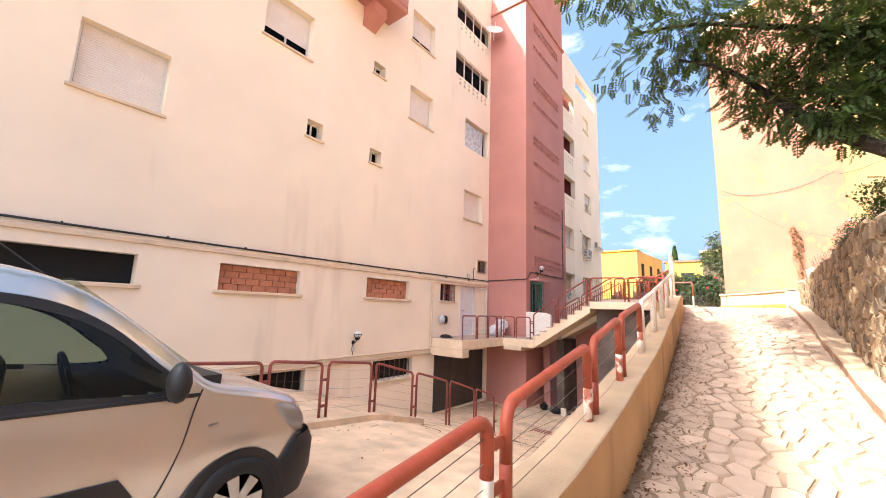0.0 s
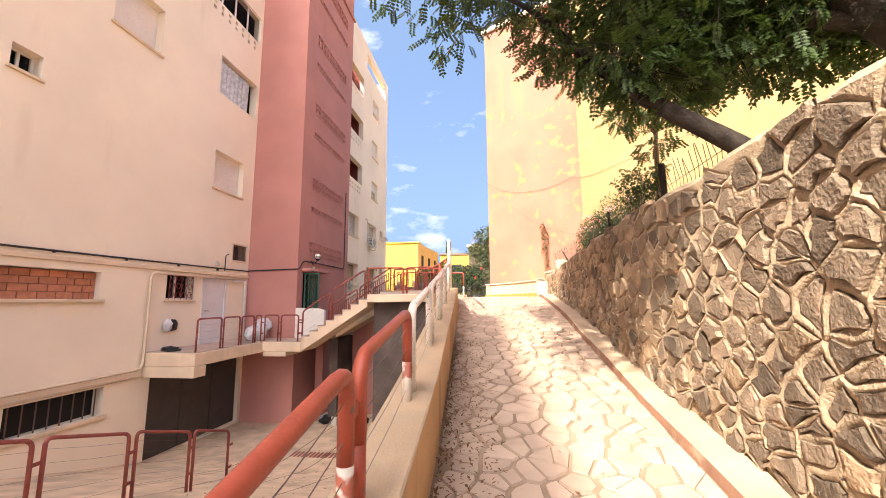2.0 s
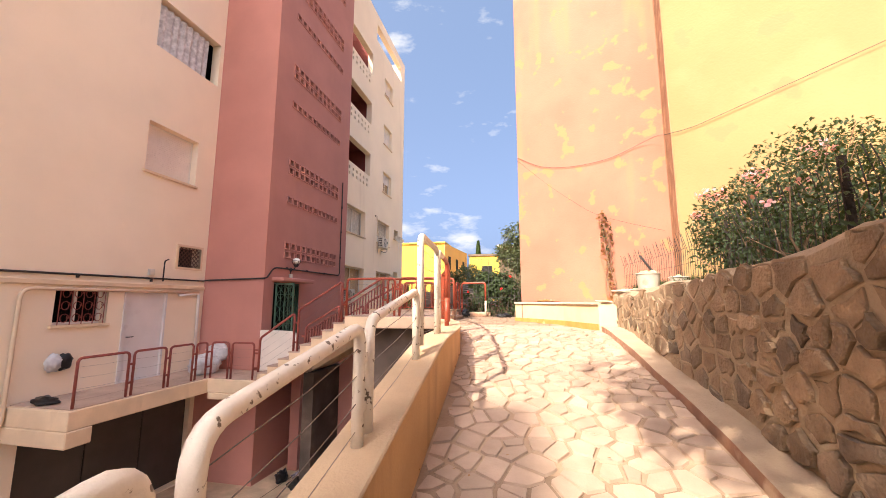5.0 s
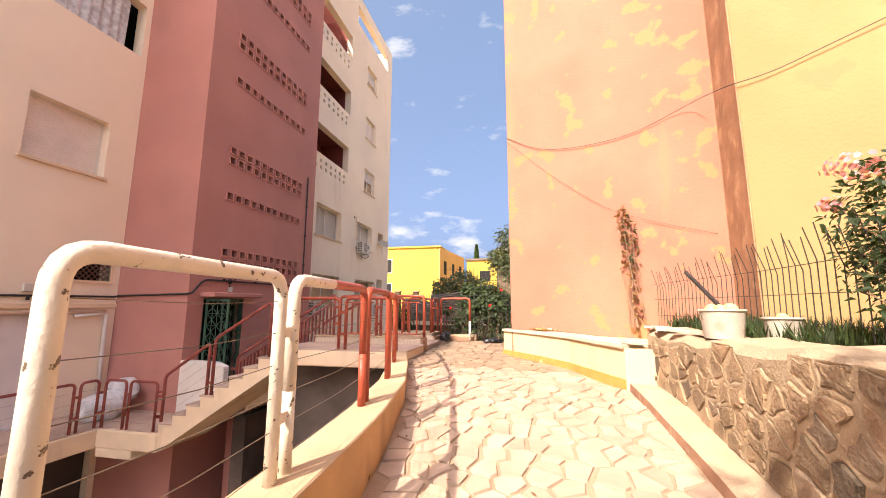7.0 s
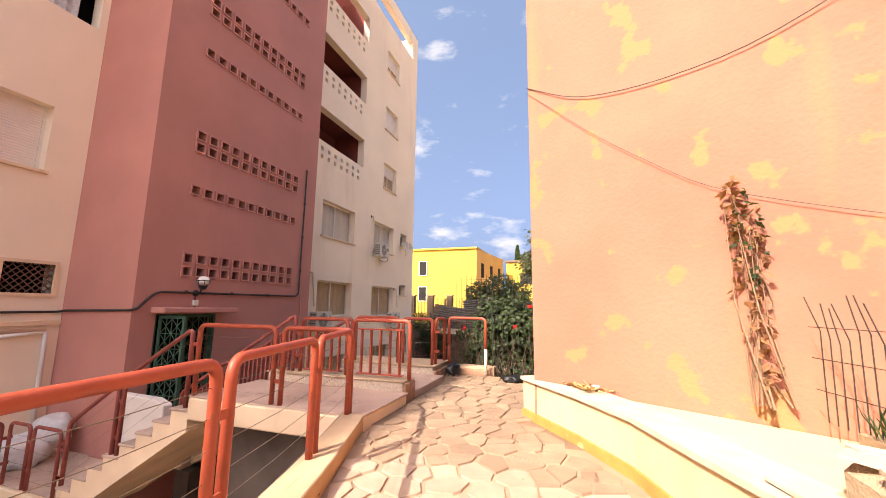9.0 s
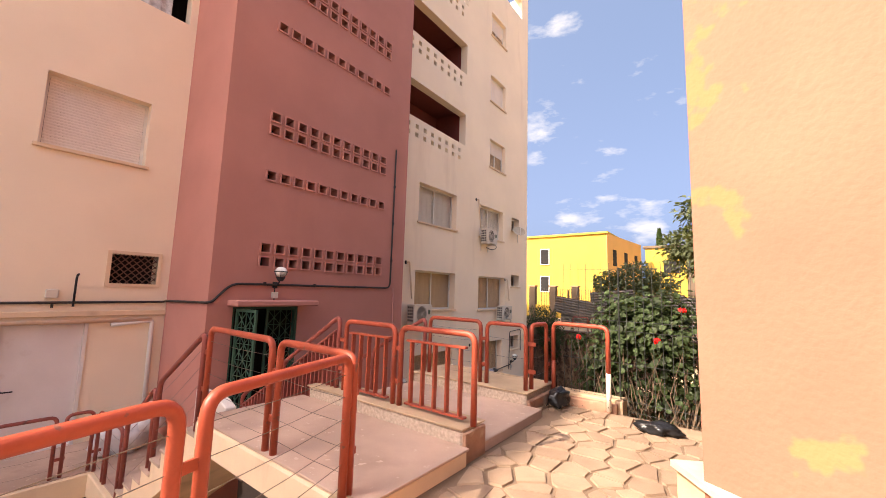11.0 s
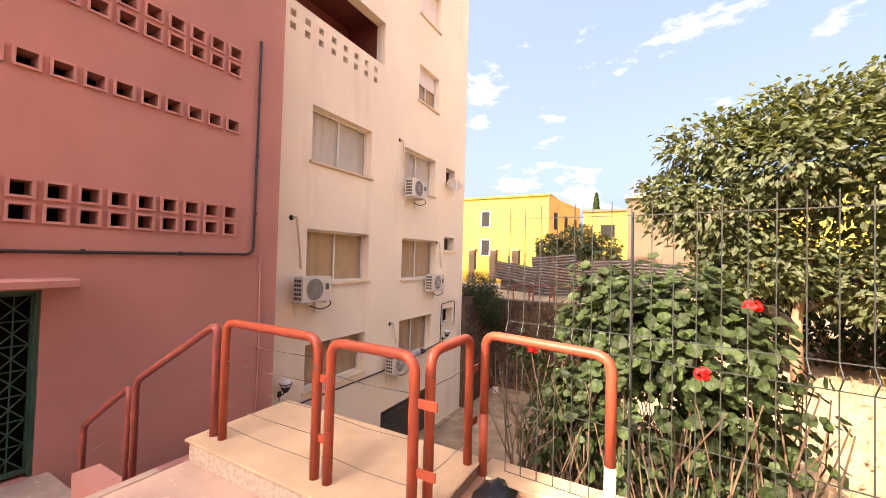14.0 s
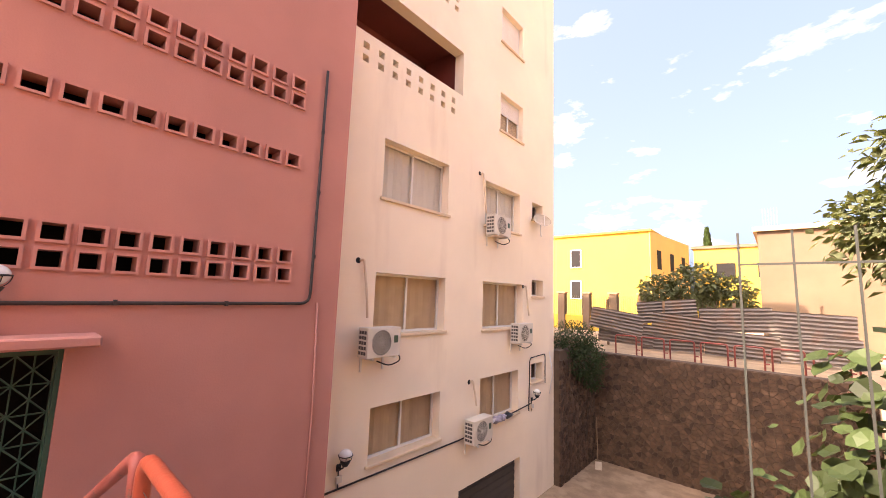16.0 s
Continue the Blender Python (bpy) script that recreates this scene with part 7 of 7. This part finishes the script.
def litter(name, label, area, zf, n, size, mat, seed):
    r2 = random.Random(seed)
    bm = bmesh.new()
    for _ in range(n):
        k = r2.random() ** 2.2
        y = r2.uniform(area[2], area[3])
        x = area[0](y) + k * area[1]
        d = Vector((r2.uniform(-1, 1), r2.uniform(-1, 1), r2.uniform(0, 0.4)))
        leaf(bm, Vector((x, y, zf(y) + r2.uniform(0.006, 0.02))), d, Vector((0, 0, 1)), r2.uniform(*size), r2.uniform(*size) * 0.45)
    tagged(part(name, bm, mat), label, "leaf litter", kind="stuff")


litter("fallen_leaves", "brown fallen leaves gathered along the parapet foot", (lambda y: para_x(y) + 0.02, 0.42, 0.2, 7.6), lambda y: ramp_z(y), 2600, (0.02, 0.05), DARKLEAF, 41)
litter("scattered_leaves", "few dry leaves scattered over the ramp", (lambda y: para_x(y), 2.0, 0.5, 14), lambda y: ramp_z(y), 120, (0.02, 0.05), DRYLEAF, 42)
litter("landing_twigs", "dry twigs and leaves on the landing", (lambda y: -4.3, 2.0, 14.6, 15.5), lambda y: 1.722, 60, (0.03, 0.09), DRYLEAF, 43)
litter("forecourt_twigs", "straw and twigs swept against the kerb", (lambda y: -2.25, 0.7, 17.2, 17.75), lambda y: 1.725, 320, (0.02, 0.06), TWIG, 44)
litter("yard_leaves", "dark leaves and dirt in the concrete yard", (lambda y: -5.2, 4.0, 3, 18), lambda y: yard_z(y), 260, (0.03, 0.1), DRYLEAF, 45)
litter("bush_litter", "dark twigs and leaf litter under the geranium bush", (lambda y: -1.95, 2.3, 18.0, 19.2), lambda y: 1.43, 900, (0.03, 0.1), DARKLEAF, 48)
litter("garden_twigs", "fallen twigs under the garden tree", (lambda y: -0.3, 3.5, 19, 25), lambda y: 1.43, 420, (0.03, 0.12), TWIG, 46)

# ---- fence, pots and slabs in the garden bed ----
f = thing("garden_fence", "low leaning wire fence along the garden bed", "fence")
LINE = [(1.62, 5.6), (1.62, 9.0), (1.72, 12.0), (1.5, 13.95)]
for (a, b) in zip(LINE, LINE[1:]):
    a, b = Vector(a), Vector(b)
    n = int((b - a).length / 0.075)
    for i in range(n):
        p = a.lerp(b, i / n)
        h = 3.04 + 0.04 * math.sin(i * 1.3) - 0.03 * math.sin(p.y)
        part("upright_wire", tube(bmesh.new(), [(p.x, p.y, 2.26), (p.x + 0.015, p.y, h - 0.22), (p.x - 0.03 + 0.02 * math.sin(i * 2.2), p.y + 0.015 * math.sin(i), h)], 0.0035, 4), CABLE, f)
    for z in (2.45, 2.65, 2.85):
        part("cross_wire", tube(bmesh.new(), [(a.x, a.y, z), (b.x, b.y, z)], 0.003, 4), CABLE, f)
for y, x, h, r in ((6.7, 1.6, 3.12, 0.035), (8.8, 1.62, 3.05, 0.025), (10.4, 1.7, 3.0, 0.016)):
    part("post", tube(bmesh.new(), [(x, y, 2.2), (x - 0.02, y, h)], r, 7), BARK, f)
part("brace", boxes((-0.015, 0.015, 0, 0.85, -0.015, 0.015)), CABLE, f).matrix_basis = pose(1.68, 12.5, 2.5, 32, 0, 4)

def bucket(x, y, r, h, z, label, cacti=()):
    t = thing("bucket", label, "bucket", "buckets on the planter wall")
    bm = bmesh.new()
    bmesh.ops.create_cone(bm, cap_ends=False, segments=26, radius1=r * 0.84, radius2=r, depth=h, matrix=Matrix.Translation((x, y, z + h / 2)))
    part("body", bm, BUCKET, t, smooth=True)
    part("rim", tube(bmesh.new(), [(x + r * 1.01 * math.cos(a), y + r * 1.01 * math.sin(a), z + h - 0.01) for a in [2 * math.pi * k / 24 for k in range(25)]], 0.009, 5), BUCKET, t)
    bm = bmesh.new()
    bmesh.ops.create_circle(bm, cap_ends=True, segments=20, radius=r * 0.96, matrix=Matrix.Translation((x, y, z + h - 0.03)))
    part("soil", bm, SOIL, t)
    part("handle", tube(bmesh.new(), [(x + r * 1.03 * math.cos(a), y - 0.02, z + h - 0.03 - r * 0.8 * math.sin(a)) for a in [math.pi * k / 10 for k in range(11)]], 0.004, 4), WIRE, t)
    for dx, dy, q in cacti:
        bm = bmesh.new()
        bmesh.ops.create_uvsphere(bm, u_segments=18, v_segments=9, radius=q)
        for v in bm.verts:
            a = math.atan2(v.co.y, v.co.x)
            k = 1 + 0.09 * math.cos(9 * a)
            v.co = Vector((x + dx + v.co.x * k, y + dy + v.co.y * k, z + h - 0.01 + v.co.z))
        part("cactus", bm, CACTUS, t, "pale ribbed cactus")


bucket(1.3, 11.72, 0.15, 0.22, 2.325, "white plastic bucket planted with small pale cacti", ((-0.05, 0.04, 0.05), (0.06, 0.0, 0.055), (-0.04, -0.07, 0.045)))
bucket(1.64, 11.62, 0.115, 0.2, 2.29, "small white bucket with soil on the planter wall", ((0.0, 0.0, 0.04),))
for i, (x, y, r, w, d) in enumerate(((1.22, 12.25, 20, 0.2, 0.28), (1.2, 12.62, -12, 0.22, 0.26), (1.18, 12.9, 40, 0.2, 0.2), (1.3, 11.95, 8, 0.22, 0.2), (0.95, 12.95, 15, 0.2, 0.24), (1.25, 13.0, 70, 0.16, 0.2))):
    z = 2.33 if i != 4 else 2.165
    bm = bmesh.new()
    prism(bm, [(-w / 2, -d / 2), (w / 2 * 0.8, -d / 2 * 1.1), (w / 2, d / 3), (w / 6, d / 2), (-w / 2 * 1.1, d / 3)], 0, 0.02)
    s = part("stone_slab", bm, SLAB)
    s.matrix_basis = pose(x, y, z, 2, 3, r)
    tagged(s, "loose broken stone slab lying on the wall", "slab", "loose slabs on the planter wall")

# ---- clutter ----
def lump(name, label, category, c, r, mat, seed, rough=0.25):
    r2 = random.Random(seed)
    bm = bmesh.new()
    bmesh.ops.create_icosphere(bm, subdivisions=3, radius=1.0)
    for v in bm.verts:
        n1 = noise.noise(v.co * 2.1 + Vector((seed, 0, 0))) + 0.5 * noise.noise(v.co * 5.3 + Vector((0, seed, 0)))
        k = 1 + rough * n1
        v.co = Vector((v.co.x * r[0] * k, v.co.y * r[1] * k, max(v.co.z * r[2] * k, -r[2] * 0.7)))
    ob = part(name, bm, mat, smooth=True)
    ob.matrix_basis = Matrix.Translation((c[0], c[1], c[2] + r[2] * 0.68))
    return tagged(ob, label, category)


lump("rubbish_bag", "black plastic bag lying by the wire fence", "bag", (-0.95, 17.35, 1.715), (0.22, 0.13, 0.07), BAG, 1, 0.5)
lump("rubbish_bag", "torn black bag dumped at the kerb corner", "bag", (-2.12, 17.6, 1.72), (0.12, 0.2, 0.12), BAG, 2, 0.5)
lump("sack", "stuffed white woven sack on the terrace", "sack", (-8.55, 14.75, 0.33), (0.34, 0.4, 0.3), SACK, 3, 0.3)
lump("sack", "second white sack leaning on the red wall", "sack", (-8.5, 15.1, 0.6), (0.28, 0.26, 0.26), SACK, 4, 0.35)
lump("rubbish_bag", "black bag on the terrace edge", "bag", (-8.9, 11.6, 0.33), (0.25, 0.15, 0.08), BAG, 5, 0.4)
for i in range(9):
    lump("rubbish", "dark discarded junk below the stair", "rubbish", (-6.9 + 0.33 * i, 15.9 + 0.4 * math.sin(i * 2.0), yard_z(16)), (0.16 + 0.05 * math.sin(i), 0.16, 0.12 + 0.05 * math.cos(i * 3)), (BAG, CLOTH, RUBBER)[i % 3], 50 + i, 0.6)
t = thing("wall_bundle", "white and black cloth bundle hung on the facade", "cloth")
for i, (y, m) in enumerate(((11.95, SACK), (12.12, BAG))):
    bm = bmesh.new()
    bmesh.ops.create_icosphere(bm, subdivisions=3, radius=1.0)
    for v in bm.verts:
        k = 1 + 0.4 * noise.noise(v.co * 2.5 + Vector((i * 7, 0, 0)))
        v.co = Vector((MAIN_X + 0.08 + v.co.x * 0.09 * k, y + v.co.y * 0.14 * k, 0.98 + v.co.z * 0.17 * k))
    part("bundle", bm, m, t, smooth=True)
t = thing("jerrycan", "small white plastic canister on the yard floor", "canister")
z = yard_z(15.4)
part("body", rounded(boxes((-5.95, -5.75, 15.3, 15.42, z, z + 0.3)), 0.025, 2), PLASTIC, t)
part("cap", tube(bmesh.new(), [(-5.8, 15.36, z + 0.3), (-5.8, 15.36, z + 0.34)], 0.025, 8), DARKPLASTIC, t)
t = thing("bottle", "empty clear plastic bottle lying on the planter wall", "bottle")
bm = bmesh.new()
prof = [(0, 0.0), (0.035, 0.005), (0.037, 0.08), (0.033, 0.1), (0.037, 0.12), (0.036, 0.2), (0.015, 0.26), (0.013, 0.29)]
n = 14
vs = [[bm.verts.new((r * math.cos(2 * math.pi * k / n), r * math.sin(2 * math.pi * k / n), h)) for r, h in prof[1:]] for k in range(n)]
for k in range(n):
    for j in range(len(prof) - 2):
        bm.faces.new((vs[k][j], vs[(k + 1) % n][j], vs[(k + 1) % n][j + 1], vs[k][j + 1]))
part("body", bm, BLUEPLASTIC, t, smooth=True)
part("cap", tube(bmesh.new(), [(0, 0, 0.285), (0, 0, 0.31)], 0.016, 8), DARKRAIL, t)
t.matrix_basis = pose(0.06, 14.98, 2.2, 90, 0, 60)
litter("straw_heap", "heap of dry straw on the planter wall", (lambda y: 0.0 - (y - 14.9) * 0.6, 0.3, 14.7, 15.05), lambda y: 2.165, 220, (0.03, 0.09), STRAW, 47)
t = thing("laundry", "crumpled washing lying on the window ledge", "laundry")
for i in range(4):
    bm = bmesh.new()
    bmesh.ops.create_icosphere(bm, subdivisions=2, radius=1.0)
    for v in bm.verts:
        k = 1 + 0.5 * noise.noise(v.co * 2 + Vector((i, 3, 0)))
        v.co = Vector((BACK_X + 0.05 + v.co.x * 0.12 * k, 25.7 + 0.3 * i + v.co.y * 0.2 * k, 0.04 + v.co.z * 0.09 * k))
    part("garment", bm, (SACK, CLOTH, CLOTH, BAG)[i], t, smooth=True)
t = thing("shovel", "long-handled shovel leaning in the yard corner", "shovel")
part("handle", tube(bmesh.new(), [(-7.6, 32.2, -2.85), (-7.85, 32.8, -1.2)], 0.02, 6), TWIG, t)
part("blade", boxes((-0.12, 0.12, -0.01, 0.01, -0.32, 0.0)), SLAB, t).matrix_basis = pose(-7.55, 32.1, -2.6, -15, 0, 25)
run("overhead_cable", [(-0.45, 15.2, 5.67), (0.1, 14.88, 5.25), (0.7, 14.56, 5.1), (1.44, 14.16, 5.07), (2.2, 13.74, 5.33), (2.03, 12.74, 4.92), (2.35, 12.58, 4.93), (4.5, 11.36, 5.5)], 0.0045, CABLE, "thin black cable strung along the house wall", "cable", 0.4)
run("overhead_cable", [(-0.45, 15.2, 5.6), (0.34, 14.75, 4.69), (1.11, 14.34, 3.97), (1.67, 14.03, 3.7), (2.23, 13.73, 3.47)], 0.0025, CABLE, "thin loose cable drooping across the peach wall", "cable", 0.4)
